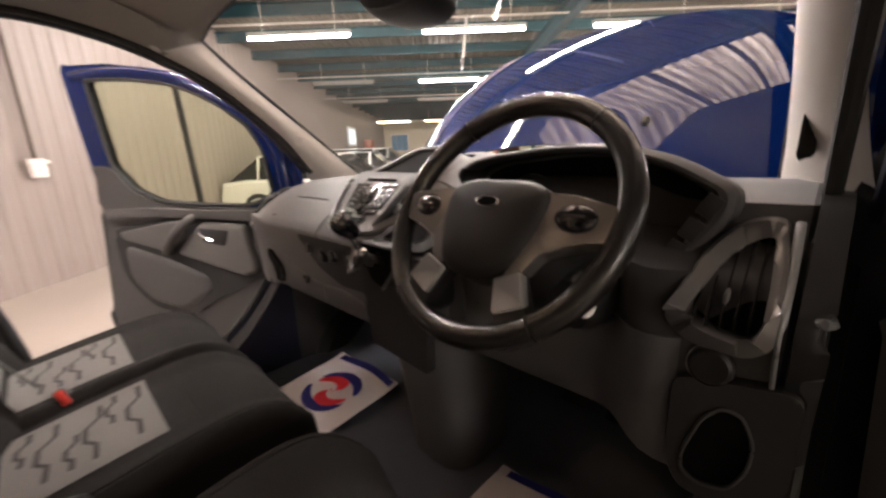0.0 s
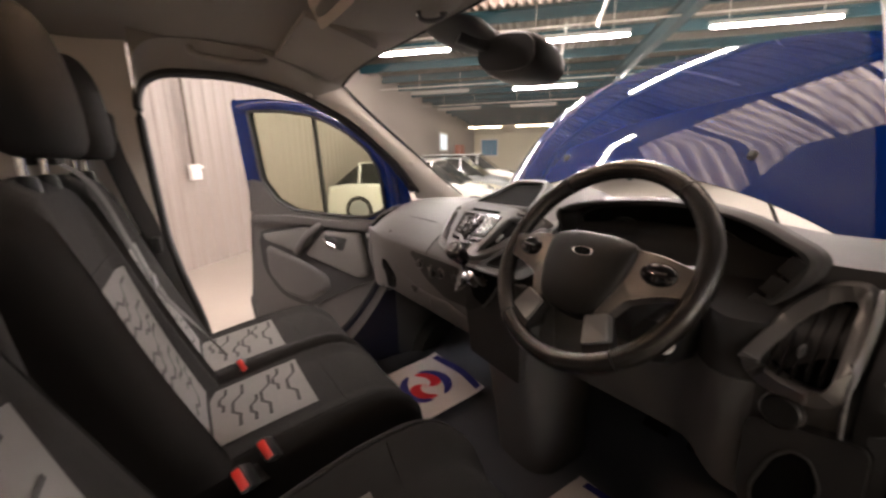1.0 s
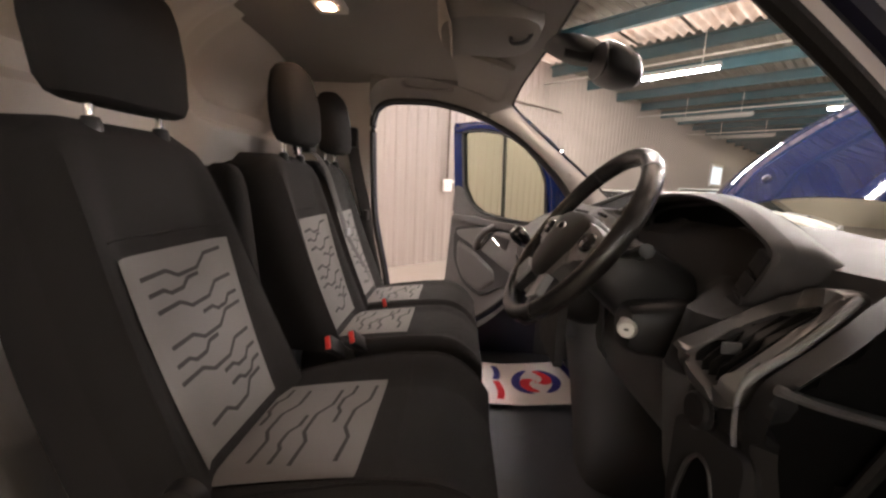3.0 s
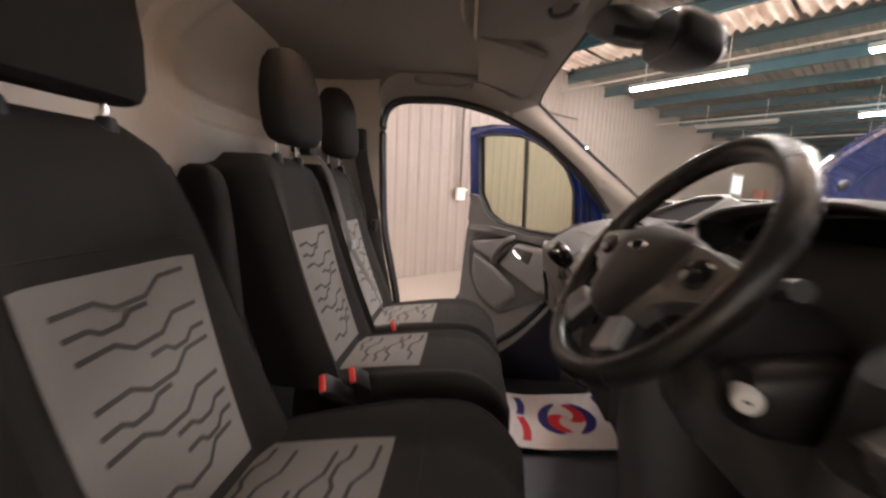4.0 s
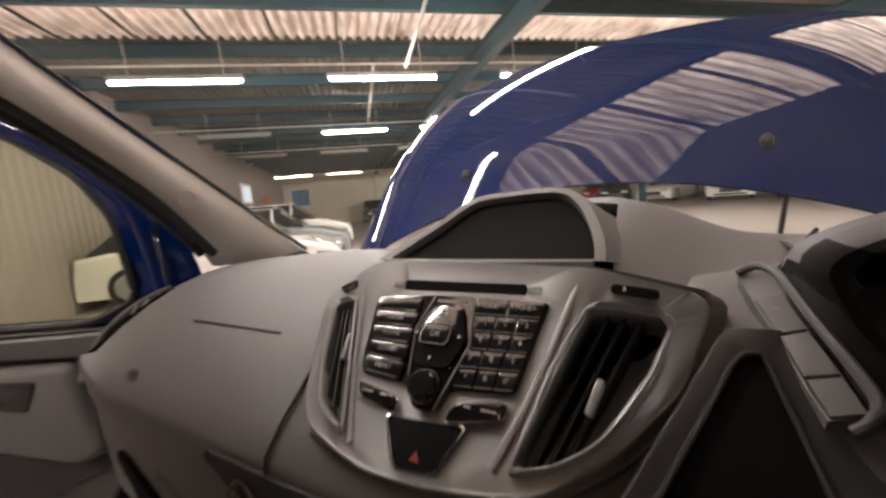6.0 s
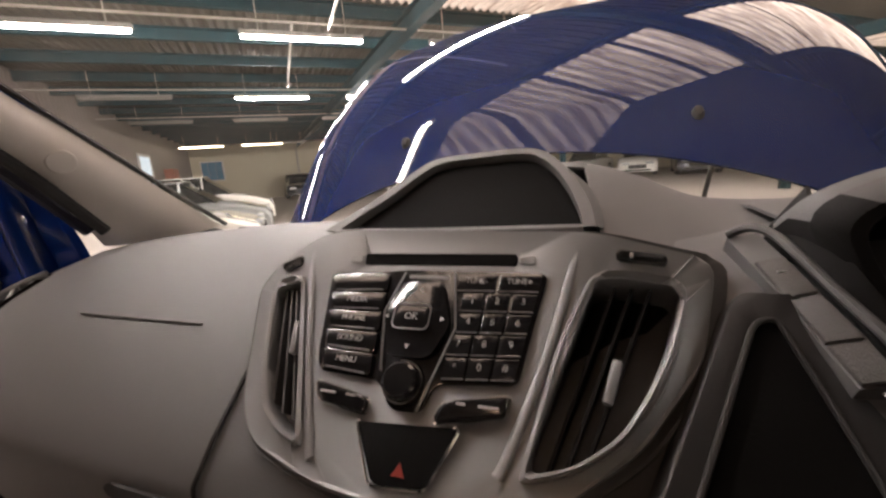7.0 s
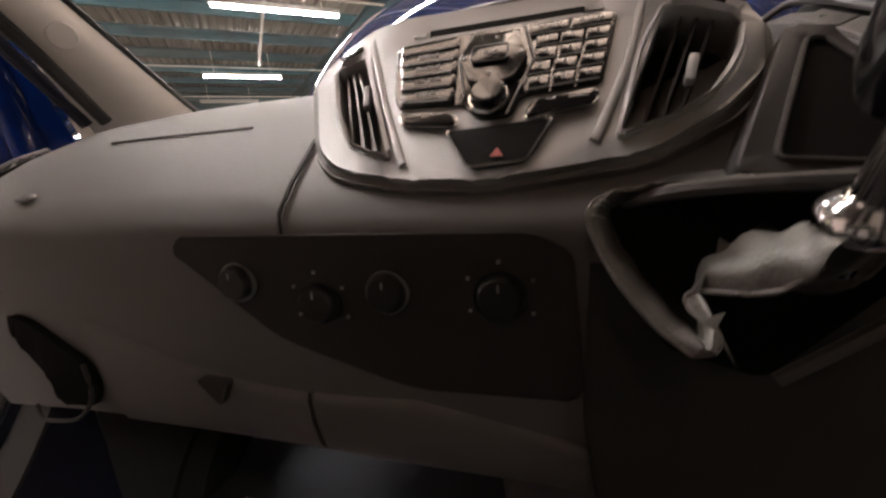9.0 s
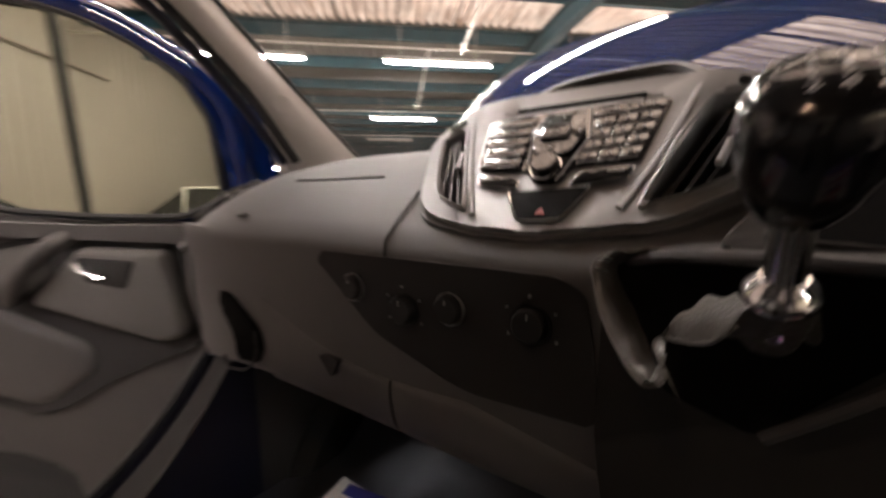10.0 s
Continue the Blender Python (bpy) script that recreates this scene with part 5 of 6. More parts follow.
def right_dash(x, i):
    y, z = TOP_R[i]
    end = max(0.0, (x - 0.62) / 0.19)
    w = max(0.0, min(1.0, (x - 0.56) / 0.12))
    ledge = math.exp(-((x - 0.64) / 0.05) ** 2) * (0, 0, 0, 0, 0, 0, 0, 0.036, 0.030, 0.01, 0, 0, 0)[i]
    bulge = (0, 0, 0, 0, 0, -0.028, -0.025, 0.045, 0.063, 0.055, 0.06, 0.08, 0.05)[i] * w * w * (3 - 2 * w)
    near = 1 - max(0.0, min(1.0, (x - 0.27) / 0.16))
    z -= (0.004, 0.008, 0.016, 0.020, 0.022, 0.01, 0, 0, 0, 0, 0, 0, 0)[i] * near
    return Vector((x, y - bulge - ledge + 0.01 * end ** 2 * (y < 0.7) - 0.09 * end * (y > 0.95), z - (0.01, 0.012, 0.014, 0.02, 0.03, 0.022, 0, 0, 0, 0, 0, 0, 0)[i] * w * w * (3 - 2 * w)))


# one surface in two tones: lit top paler, shaded front darker
part("driver_top", sheet(right_dash, lin(0.27, 0.805, 30), range(0, 5), 0.004), GREY, dash, "grey grained plastic")
part("driver_section", sheet(right_dash, lin(0.27, 0.70, 24), range(4, 9), 0.004), DARK, dash, "grained plastic, darkened for its shaded front")
part("driver_end", sheet(right_dash, lin(0.70, 0.805, 10), range(4, len(TOP_R)), 0.004), BAND, dash, "charcoal grained plastic")
part("end_cap", plate([(right_dash(0.805, i).y, right_dash(0.805, i).z) for i in range(len(TOP_R))], [], lambda a, b, d: Vector((0.805 + d, a, b)), 0.006, 0.0), DARK, dash)
part("knee_panel", sheet(right_dash, lin(0.23, 0.70, 24), range(8, len(TOP_R)), 0.006), GREY, dash, "grey knee panel")
ARCH = [(0.305, 1.135), (0.285, 1.185), (0.250, 1.245), (0.242, 1.274), (0.272, 1.294), (0.32, 1.306), (0.389, 1.314), (0.475, 1.321), (0.562, 1.318), (0.640, 1.301), (0.698, 1.274), (0.730, 1.252), (0.726, 1.220), (0.700, 1.178), (0.668, 1.142)]
arch = smooth_path([(x, 0, z) for x, z in ARCH], 4)
mid = Vector((0.475, 0, 1.2))
def hood_loop(y, sc, dz, first=0, last=None):
    return [Vector((mid.x + (p.x - mid.x) * sc, y, mid.z + (p.z - mid.z) * sc + dz)) for p in arch[first:last]]


OUTER = ((0.585, 1.005, 0), (0.612, 1.01, -0.002), (0.65, 1.0, -0.02), (0.71, 0.97, -0.055), (0.76, 0.94, -0.09))
LIP = ((0.60, 0.885, 0), (0.574, 0.905, 0), (0.564, 0.93, 0), (0.563, 0.965, 0), (0.568, 0.99, 0), (0.585, 1.005, 0))
binn = part("instrument_binnacle", rings([hood_loop(*q, 11) for q in OUTER], caps=False, closed=False), HOODSKIN, dash, "grey instrument hood")
part("hood_lip", rings([hood_loop(*q, 14) for q in LIP], caps=False, closed=False), HOODSKIN, binn, "grey rounded lip")
# added black sides where the hood is open to its dark inside
part("hood_side", rings([hood_loop(*q, 0, 15) for q in LIP], caps=False, closed=False), COWL, binn, "black side panel in place of the open hood side")
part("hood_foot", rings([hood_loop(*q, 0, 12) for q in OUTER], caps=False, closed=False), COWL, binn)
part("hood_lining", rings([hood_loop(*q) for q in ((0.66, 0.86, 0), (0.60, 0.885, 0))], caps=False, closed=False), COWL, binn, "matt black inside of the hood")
for k in range(3):
    q = Vector((0.704 - 0.019 * k, 0.5632, 1.232 - 0.0335 * k))
    part("switch", box((-0.0115, -0.002, -0.0155), (0.0115, 0.004, 0.0155), 0.0012, m=Matrix.Translation(q) @ Matrix.Rotation(radians(30), 4, "Y")), DARK, binn, "dark push switch")
flank_a = smooth_path([(0.236, 0.645, 1.250), (0.240, 0.606, 1.240), (0.247, 0.572, 1.225), (0.255, 0.540, 1.210), (0.262, 0.519, 1.196)], 4)
flank_b = smooth_path([(0.262, 0.650, 1.285), (0.246, 0.600, 1.275), (0.252, 0.567, 1.250), (0.276, 0.553, 1.212), (0.296, 0.545, 1.172)], 4)
# added black panel for the dark opening beside the switch strip
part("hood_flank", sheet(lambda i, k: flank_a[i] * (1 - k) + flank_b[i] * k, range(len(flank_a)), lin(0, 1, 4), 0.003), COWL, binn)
part("instrument_face", plate([(mid.x + (p.x - mid.x) * 0.88, mid.z + (p.z - mid.z) * 0.88) for p in arch], [], lambda a, b, d: Vector((a, 0.625 - d + (b - 1.2) * 0.25, b)), 0.004, 0.0), SCREEN, binn, "dark instrument glass")
frame_in = [Vector((0.475 + (p.x - 0.475) * 0.86, 0.612 + (p.z - 1.2) * 0.25, 1.2 + (p.z - 1.2) * 0.84)) for p in arch]
part("instrument_frame", tube(frame_in, 0.0035, 6), BAND, binn)
for x in (0.385, 0.565):
    part("dial_ring", lathe([(0.056, 0.0), (0.058, 0.006), (0.062, 0.006), (0.064, 0.0)], Matrix.Translation((x, 0.622, 1.205)) @ Matrix.Rotation(radians(76), 4, "X"), 36), BLACK, binn)
# switch strip beside the binnacle

LS = [Vector(p) for p in ((0.213, 0.648, 1.243), (0.218, 0.606, 1.232), (0.2265, 0.574, 1.2165), (0.233, 0.542, 1.2015), (0.240, 0.520, 1.189))]
RS = [Vector(p) for p in ((0.232, 0.645, 1.248), (0.236, 0.606, 1.2375), (0.243, 0.572, 1.2225), (0.251, 0.540, 1.2075), (0.257, 0.519, 1.195))]


def on_strip(u, k, d=0.0):
    """u along the strip, k across it, d off its face."""
    i = min(3, int(u))
    f = u - i
    return (LS[i] * (1 - f) + LS[i + 1] * f) * (1 - k) + (RS[i] * (1 - f) + RS[i + 1] * f) * k + Vector((-0.001, -0.5, 0.85)) * d


st = part("switch_strip", plate([(0, 0), (1, 0), (2, 0), (3, 0), (4, 0), (4, 1), (3, 1), (2, 1), (1, 1), (0, 1)], [], on_strip, 0.003, -0.03), GREY, dash)
for u0, u1 in ((1.0, 1.96), (2.03, 2.97), (3.04, 3.95)):
    part("switch", plate([(u0, 0.06), (u1, 0.06), (u1, 0.94), (u0, 0.94)], [], on_strip, 0.006, 0.0, 0.001), DOORTRIM, st)
q = on_strip(1.4, 0.5, 0.0062)
part("switch_mark", box(q - Vector((0.003, 0.001, 0.0005)), q + Vector((0.003, 0.001, 0.0007)), 0.0002), LEGENDDIM, st)
part("strip_lip", tube(smooth_path([on_strip(0, 0.0, 0.006), on_strip(0.05, 0.6, 0.012), on_strip(0.4, 1.0, 0.012), on_strip(1, 1.15, 0.01), on_strip(2, 1.2, 0.009), on_strip(3, 1.22, 0.009), on_strip(3.8, 1.2, 0.009), on_strip(4.1, 0.9, 0.005), on_strip(4.2, 0.5, 0.0)], 4), 0.0034, 8), BAND, st)

# driver's outer vent
DV = [(0.702, 1.100), (0.728, 1.160), (0.752, 1.186), (0.776, 1.196), (0.782, 1.15), (0.784, 1.10), (0.772, 1.078), (0.73, 1.085)]
DO = [(0.677, 1.090), (0.705, 1.176), (0.741, 1.212), (0.788, 1.217), (0.797, 1.15), (0.799, 1.08), (0.774, 1.058), (0.708, 1.062)]


def vp(a, b, d):
    return Vector((a, 0.617 - 1.15 * max(0.0, 1.205 - max(b, 1.105)) - d, b))


dv = part("outer_vent", plate(rounded(DO, 0.03, 6), [rounded(DV, 0.02, 6)], vp, 0.016, -0.02, 0.006), ARM, dash, "silver grey framed side vent")
part("vent_back", plate(inset(DV, -0.004), [], vp, -0.012, -0.016), UNLIT, dv)
part("vent_bar", tube(smooth_path([(0.797, 0.606, 1.212), (0.799, 0.554, 1.154), (0.799, 0.500, 1.110), (0.800, 0.493, 1.06), (0.802, 0.503, 1.0)], 5), [0.0055] * 11 + [0.003] * 10, 10), SILVER, dv, "bright silver edge bar")
for k in range(5):
    a = 0.712 + k * 0.0145
    top = (1.13, 1.155, 1.172, 1.182, 1.188)[k]
    part("vent_slat", rings([[vp(a + w, b, d) for w, d in ((-0.001, 0.006), (0.001, 0.006), (0.0014, -0.012), (-0.0014, -0.012))] for b in lin(1.088, top, 6)]), COWL, dv)
part("vent_tab", box((0.74, 0.506, 1.118), (0.745, 0.53, 1.134), 0.002), GREY, dv)
lsw = part("light_switch", lathe([(0.004, 0.014), (0.021, 0.014), (0.025, 0.010), (0.026, 0.0)], Matrix.Translation((0.739, 0.499, 1.036)) @ Matrix.Rotation(radians(86), 4, "X"), 28), BLACK, dash, "round light switch")
part("switch_ring", lathe([(0.0262, 0.0), (0.0266, 0.005), (0.028, 0.005), (0.0284, 0.0)], Matrix.Translation((0.739, 0.499, 1.036)) @ Matrix.Rotation(radians(86), 4, "X"), 28), CHROME, lsw)
CUP = [(0.720, 0.90), (0.738, 0.962), (0.758, 0.987), (0.780, 0.985), (0.795, 0.950), (0.793, 0.912), (0.776, 0.872), (0.742, 0.862), (0.722, 0.872)]
part("cup_panel", plate(rounded([(0.70, 1.012), (0.832, 1.034), (0.834, 0.90), (0.80, 0.845), (0.72, 0.84), (0.70, 0.88)], 0.02), [rounded(CUP, 0.012)], lambda a, b, d: Vector((a, 0.492 - d, b)), 0.004, -0.02), DARK, dash)
part("cup_rim", tube([Vector((a, 0.487, b)) for a, b in rounded(CUP, 0.012)] + [Vector((rounded(CUP, 0.012)[0][0], 0.487, rounded(CUP, 0.012)[0][1]))], 0.0025, 8), BAND, dash)
# flat back plate coloured as the shade in the recess
part("cup_holder", plate(rounded(inset(CUP, -0.004), 0.02), [], lambda a, b, d: Vector((a, 0.494 - d, b)), 0.0, -0.01), UNLIT, dash, "cup holder recess, its shade painted on a plate")

# steering column and its stalks
CW, TW, RW = Vector((0.482, 0.382, 1.231)), radians(34.7), 0.196
WM = Matrix.Translation(CW) @ Matrix.Rotation(radians(90) - TW, 4, "X")
col = thing("steering_column", "black steering column shroud with ignition lock", "steering column")
part("shroud", rings([[WM @ Vector((x, y, -d)) for x, y in superloop(w, h)] for d, w, h in ((0.035, 0.045, 0.045), (0.06, 0.062, 0.058), (0.14, 0.068, 0.07), (0.24, 0.075, 0.08))]), BLACK, col)
part("lock_boss", rings([[Vector((0.555 + x, 0.462 - d, 1.085 + z)) for x, z in superloop(w, w * 1.1)] for d, w in ((-0.10, 0.05), (-0.02, 0.042), (0.0, 0.034), (0.005, 0.02))]), BLACK, col)
lk = Matrix.Translation((0.585, 0.457, 1.089)) @ Matrix.Rotation(radians(60), 4, "Z") @ Matrix.Rotation(radians(90), 4, "X")
ig = part("ignition_lock", lathe([(0.002, 0.008), (0.012, 0.008), (0.0155, 0.005), (0.0165, 0.0), (0.017, -0.06)], lk, 28), LOCKMETAL, col, "bright silver ignition lock")
part("key_slot", box((-0.0035, -0.0018, 0.008), (0.0035, 0.0018, 0.0085), 0.0002, m=lk), BLACK, ig)
for s in (-1, 1):
    part("stalk", tube(smooth_path([WM @ Vector((s * 0.05, 0.02, -0.07)), WM @ Vector((s * 0.11, 0.03, -0.065)), WM @ Vector((s * 0.165, 0.035, -0.05))], 4), [0.008] * 5 + [0.012] * 4, 8), BLACK, col, "black control stalk")

# steering wheel
wheel = thing("steering_wheel", "black leather steering wheel with silver spoke trims", "steering wheel")
pts = [WM @ Vector(((RW - 0.016) * math.cos(a), (RW - 0.016) * math.sin(a), 0)) for a in lin(0, 2 * math.pi, 97)]
part("rim", rings([[WM @ Vector(((RW - 0.016 + 0.0165 * math.cos(q)) * math.cos(a), (RW - 0.016 + 0.0165 * math.cos(q)) * math.sin(a), 0.0175 * math.sin(q))) for q in lin(0, 2 * math.pi, 17)[:-1]] for a in lin(0, 2 * math.pi, 97)], caps=False), LEATHER, wheel, "black leather rim")
for a in (52, 128, 232, 308):
    a = radians(a)
    part("rim_seam", rings([[WM @ Vector(((RW - 0.016 + 0.0172 * math.cos(q)) * math.cos(a + e), (RW - 0.016 + 0.0172 * math.cos(q)) * math.sin(a + e), 0.0182 * math.sin(q))) for q in lin(0, 2 * math.pi, 17)[:-1]] for e in (-0.008, 0.008)], caps=False), BLACK, wheel)
WH = WM @ Matrix.Translation((0, -0.02, 0))
# hub pad: a shield, domed towards the driver
PAD = rounded([(-0.088, 0.052), (-0.045, 0.066), (0.045, 0.066), (0.088, 0.052), (0.084, 0.0), (0.058, -0.072), (0.0, -0.088), (-0.058, -0.072), (-0.084, 0.0)], 0.025, 5)
part("hub_pad", rings([[WH @ Vector((x * s, y * s, d)) for x, y in PAD] for s, d in ((1.0, -0.02), (1.0, 0.004), (0.97, 0.014), (0.85, 0.022), (0.5, 0.028), (0.12, 0.029))]), HUB, wheel, "black airbag cover")
part("badge", lathe([(0.001, 0.003), (0.017, 0.002), (0.019, 0.0)], WH @ Matrix.Translation((0, 0.022, 0.0275)) @ Matrix.Diagonal((1.0, 0.42, 1, 1)), 28), SCREEN, wheel, "plain dark oval badge")
part("badge_rim", lathe([(0.018, 0.002), (0.019, 0.0035), (0.0205, 0.0025), (0.021, 0.0)], WH @ Matrix.Translation((0, 0.022, 0.0275)) @ Matrix.Diagonal((1.0, 0.44, 1, 1)), 28), CHROME, wheel)
for s in (-1, 1):
    sp = part("spoke", plate(rounded([(0.072 * s, 0.050), (0.12 * s, 0.046), (0.174 * s, 0.034), (0.178 * s, -0.006), (0.135 * s, -0.016), (0.094 * s, -0.034), (0.070 * s, -0.078), (0.052 * s, -0.072), (0.078 * s, -0.01)], 0.008), [], lambda a, b, d: WH @ Vector((a, b, d)), 0.012, -0.012, 0.004), ARM, wheel, "dark silver spoke trim")
    pod2 = part("button_pod", lathe([(0.002, 0.009), (0.016, 0.008), (0.021, 0.004), (0.022, 0.0)], WH @ Matrix.Translation((0.125 * s, 0.016, 0.011)) @ Matrix.Diagonal((1.25, 0.85, 1, 1)), 24), GLOSSY, sp)
    part("rocker", box((-0.014, -0.002, 0.008), (0.014, 0.002, 0.0095), 0.0005, m=WH @ Matrix.Translation((0.125 * s, 0.016, 0.011))), DARK, pod2)
    low = part("lower_spoke", plate(rounded([(0.030 * s, -0.06), (0.070 * s, -0.045), (0.118 * s, -0.135), (0.074 * s, -0.165)], 0.012), [], lambda a, b, d: WH @ Vector((a, b, d)), 0.008, -0.012, 0.004), BLACK, wheel)
    part("spoke_trim", plate(rounded([(0.044 * s, -0.078), (0.082 * s, -0.062), (0.100 * s, -0.102), (0.058 * s, -0.122)], 0.005), [], lambda a, b, d: WH @ Vector((a, b, d + 0.05 * (a * s - 0.07))), 0.016, 0.002, 0.003), SILVER, low, "bright silver block")

# ---- gear lever ----
gear = thing("gear_lever", "black gear lever with chrome collar and leather gaiter", "gear lever")
g0, g1 = Vector((0.146, 0.372, 1.119)), Vector((0.147, 0.326, 1.207))
gq = (g1 - g0).to_track_quat("Z", "Y").to_matrix().to_4x4()
GM = Matrix.Translation(g0) @ gq
gl = (g1 - g0).length
part("shaft", lathe([(0.0075, -0.02), (0.0075, gl - 0.055)], GM, 16), CHROME, gear)
part("collar", lathe([(0.009, -0.003), (0.0135, -0.001), (0.0148, 0.002), (0.0142, 0.006), (0.0115, 0.009), (0.009, 0.012)], GM, 28), CHROME, gear, "chrome collar")
KM = GM @ Matrix.Translation((0, 0, gl - 0.03)) @ Matrix.Rotation(radians(16), 4, (gq.to_3x3().inverted() @ Vector((1, 0, 0)))) @ Matrix.Translation((0, 0, 0.03 - gl))
part("knob", lathe([(0.009, gl - 0.060), (0.015, gl - 0.057), (0.0195, gl - 0.047), (0.0225, gl - 0.032), (0.0232, gl - 0.016), (0.0215, gl - 0.007), (0.018, gl - 0.0028), (0.010, gl - 0.0006), (0.002, gl)], KM, 36), GLOSSY, gear, "gloss black knob")
cap = KM @ Matrix.Translation((0, 0, gl + 0.0006))
up2 = Matrix.Rotation(math.atan2(*(cap.inverted().to_3x3() @ Vector((0, 0.6, 0.8))).xy[::1]) * -1, 4, "Z")
cap = cap @ up2
for i, (text, x, y) in enumerate((("R", -0.013, 0.007), ("1", -0.0045, 0.007), ("3", 0.0035, 0.007), ("5", 0.0115, 0.007), ("2", -0.0045, -0.009), ("4", 0.0035, -0.009), ("6", 0.0115, -0.009))):
    words("lettering", text, 0.0065, cap @ Matrix.Translation((x, y, 0.001 - (x * x + y * y) * 7)), PAPER, gear)
bm = bmesh.new()
for a, b in (((-0.013, 0.003), (-0.013, -0.001)), ((-0.0045, 0.003), (-0.0045, -0.005)), ((0.0035, 0.003), (0.0035, -0.005)), ((0.0115, 0.003), (0.0115, -0.005)), ((-0.013, -0.001), (0.0115, -0.001))):
    join(bm, tube([cap @ Vector((*a, 0.0008 - (a[0] ** 2 + a[1] ** 2) * 7)), cap @ Vector((*b, 0.0008 - (b[0] ** 2 + b[1] ** 2) * 7))], 0.0005, 5))
part("shift_pattern", bm, PAPER, gear)
loops = []
for k in range(9):
    t = k / 8
    c = g0 + (Vector((0.140, 0.412, 1.098)) - g0) * t + Vector((0, 0, -0.008 * math.sin(t * math.pi)))
    r = 0.012 + 0.010 * t ** 0.8
    loops.append([c + gq.to_3x3() @ Vector((r * (1 + 0.14 * math.sin(5 * a + 3 * t) * math.sin(t * 3)) * math.cos(a) * 1.1, r * (1 + 0.1 * math.sin(7 * a + 5 * t)) * math.sin(a) * 0.8, -0.006 * math.sin(5 * a + 3 * t) * t)) for a in [2 * math.pi * j / 40 for j in range(40)]])
part("gaiter", rings(loops, caps=False), GAITER, gear, "creased worn leather gaiter")


# loose leather: a folded lip round the opening, its tip hanging free, and a flap swept up to the collar
LIP_A = smooth_path([(0.128, 0.412, 1.134), (0.092, 0.418, 1.131), (0.067, 0.415, 1.128), (0.057, 0.410, 1.120), (0.061, 0.403, 1.105), (0.070, 0.390, 1.089), (0.084, 0.375, 1.074), (0.096, 0.365, 1.067)], 5)
LIP_B = smooth_path([(0.128, 0.424, 1.129), (0.094, 0.426, 1.126), (0.074, 0.427, 1.120), (0.070, 0.427, 1.113), (0.076, 0.424, 1.098), (0.086, 0.414, 1.083), (0.096, 0.394, 1.072), (0.101, 0.372, 1.070)], 5)


def lip(i, k):
    """Rolled over the edge: up and out first, then in."""
    p = LIP_A[i] * (1 - k) + LIP_B[i] * k
    return p + Vector((0, -0.006 * math.sin(k * math.pi), 0.0035 * math.sin(k * math.pi) + 0.0008 * math.sin(i * 1.3 + k * 4)))


part("gaiter_lip", sheet(lip, range(len(LIP_A)), lin(0, 1, 8), 0.0006), GAITER, gear, "worn leather lip round the opening")
part("lip_edge", tube(LIP_A, 0.0013, 6), GAITER, gear)
HEM = smooth_path([(0.096, 0.365, 1.067), (0.103, 0.364, 1.070), (0.1045, 0.368, 1.076), (0.098, 0.384, 1.081), (0.100, 0.386, 1.087), (0.112, 0.375, 1.091), (0.123, 0.365, 1.096), (0.131, 0.360, 1.107)], 5)
TOPS = smooth_path([(0.099, 0.372, 1.071), (0.102, 0.382, 1.078), (0.102, 0.392, 1.084), (0.104, 0.398, 1.092), (0.112, 0.396, 1.104), (0.121, 0.388, 1.113), (0.131, 0.378, 1.118), (0.138, 0.367, 1.119)], 5)


def flap(i, k):
    p = HEM[i] * (1 - k) + TOPS[i] * k
    return p + Vector((0, -0.006, 0.002)) * math.sin(k * math.pi) + Vector((0, 0.0022, 0.0012)) * math.sin(i * 0.9 + 5 * k)


part("gaiter_flap", sheet(flap, range(len(HEM)), lin(0, 1, 9), 0.0006), GAITER, gear, "creased leather flap below the collar")
part("flap_hem", tube(HEM, 0.0014, 6), GAITER, gear)
# black plate for the shade inside the gear opening
part("gaiter_opening", plate(rounded([(0.064, 1.129), (0.10, 1.130), (0.222, 1.130), (0.228, 1.118), (0.148, 1.026), (0.10, 1.04), (0.075, 1.085)], 0.008), [], lambda a, b, d: Vector((a, 0.426 - d, b)), 0.003, -0.004), UNLIT, gear, "opening behind the gaiter, its shade painted black")
for i in (12, 14, 16):
    part("lip_stitch", tube([lip(i, e) + Vector((0, -0.002, 0.0005)) for e in (0.15, 0.4, 0.65)], 0.0006, 5), LEGENDDIM, gear)


# ---- seats ----
def backrest_front(cx, x, h, S):
    """A point of the backrest's front; x from -1 to 1 across, h from 0 to 1 up."""
    w = S["w0"] + (S["w1"] - S["w0"]) * h ** 2
    z = S["z0"] + (S["z1"] - S["z0"]) * h
    y = S["y0"] + (S["y1"] - S["y0"]) * h - 0.02 * math.sin(h * math.pi)
    k = max(0.0, min(1.0, (abs(x) - 0.5) / 0.35))
    bol = S["bol"] * (3 * k * k - 2 * k ** 3) * (1 - h ** 3)
    edge = max(0.0, (abs(x) - 0.86) / 0.14)
    return Vector((cx + x * w, y + bol - 0.07 * edge ** 2 - 0.06 * max(0.0, (h - 0.93) / 0.07) ** 2 * 0.55, z - 0.05 * max(0.0, (abs(x) - 0.62) / 0.38) ** 2 * max(0.0, (h - 0.75) / 0.25)))


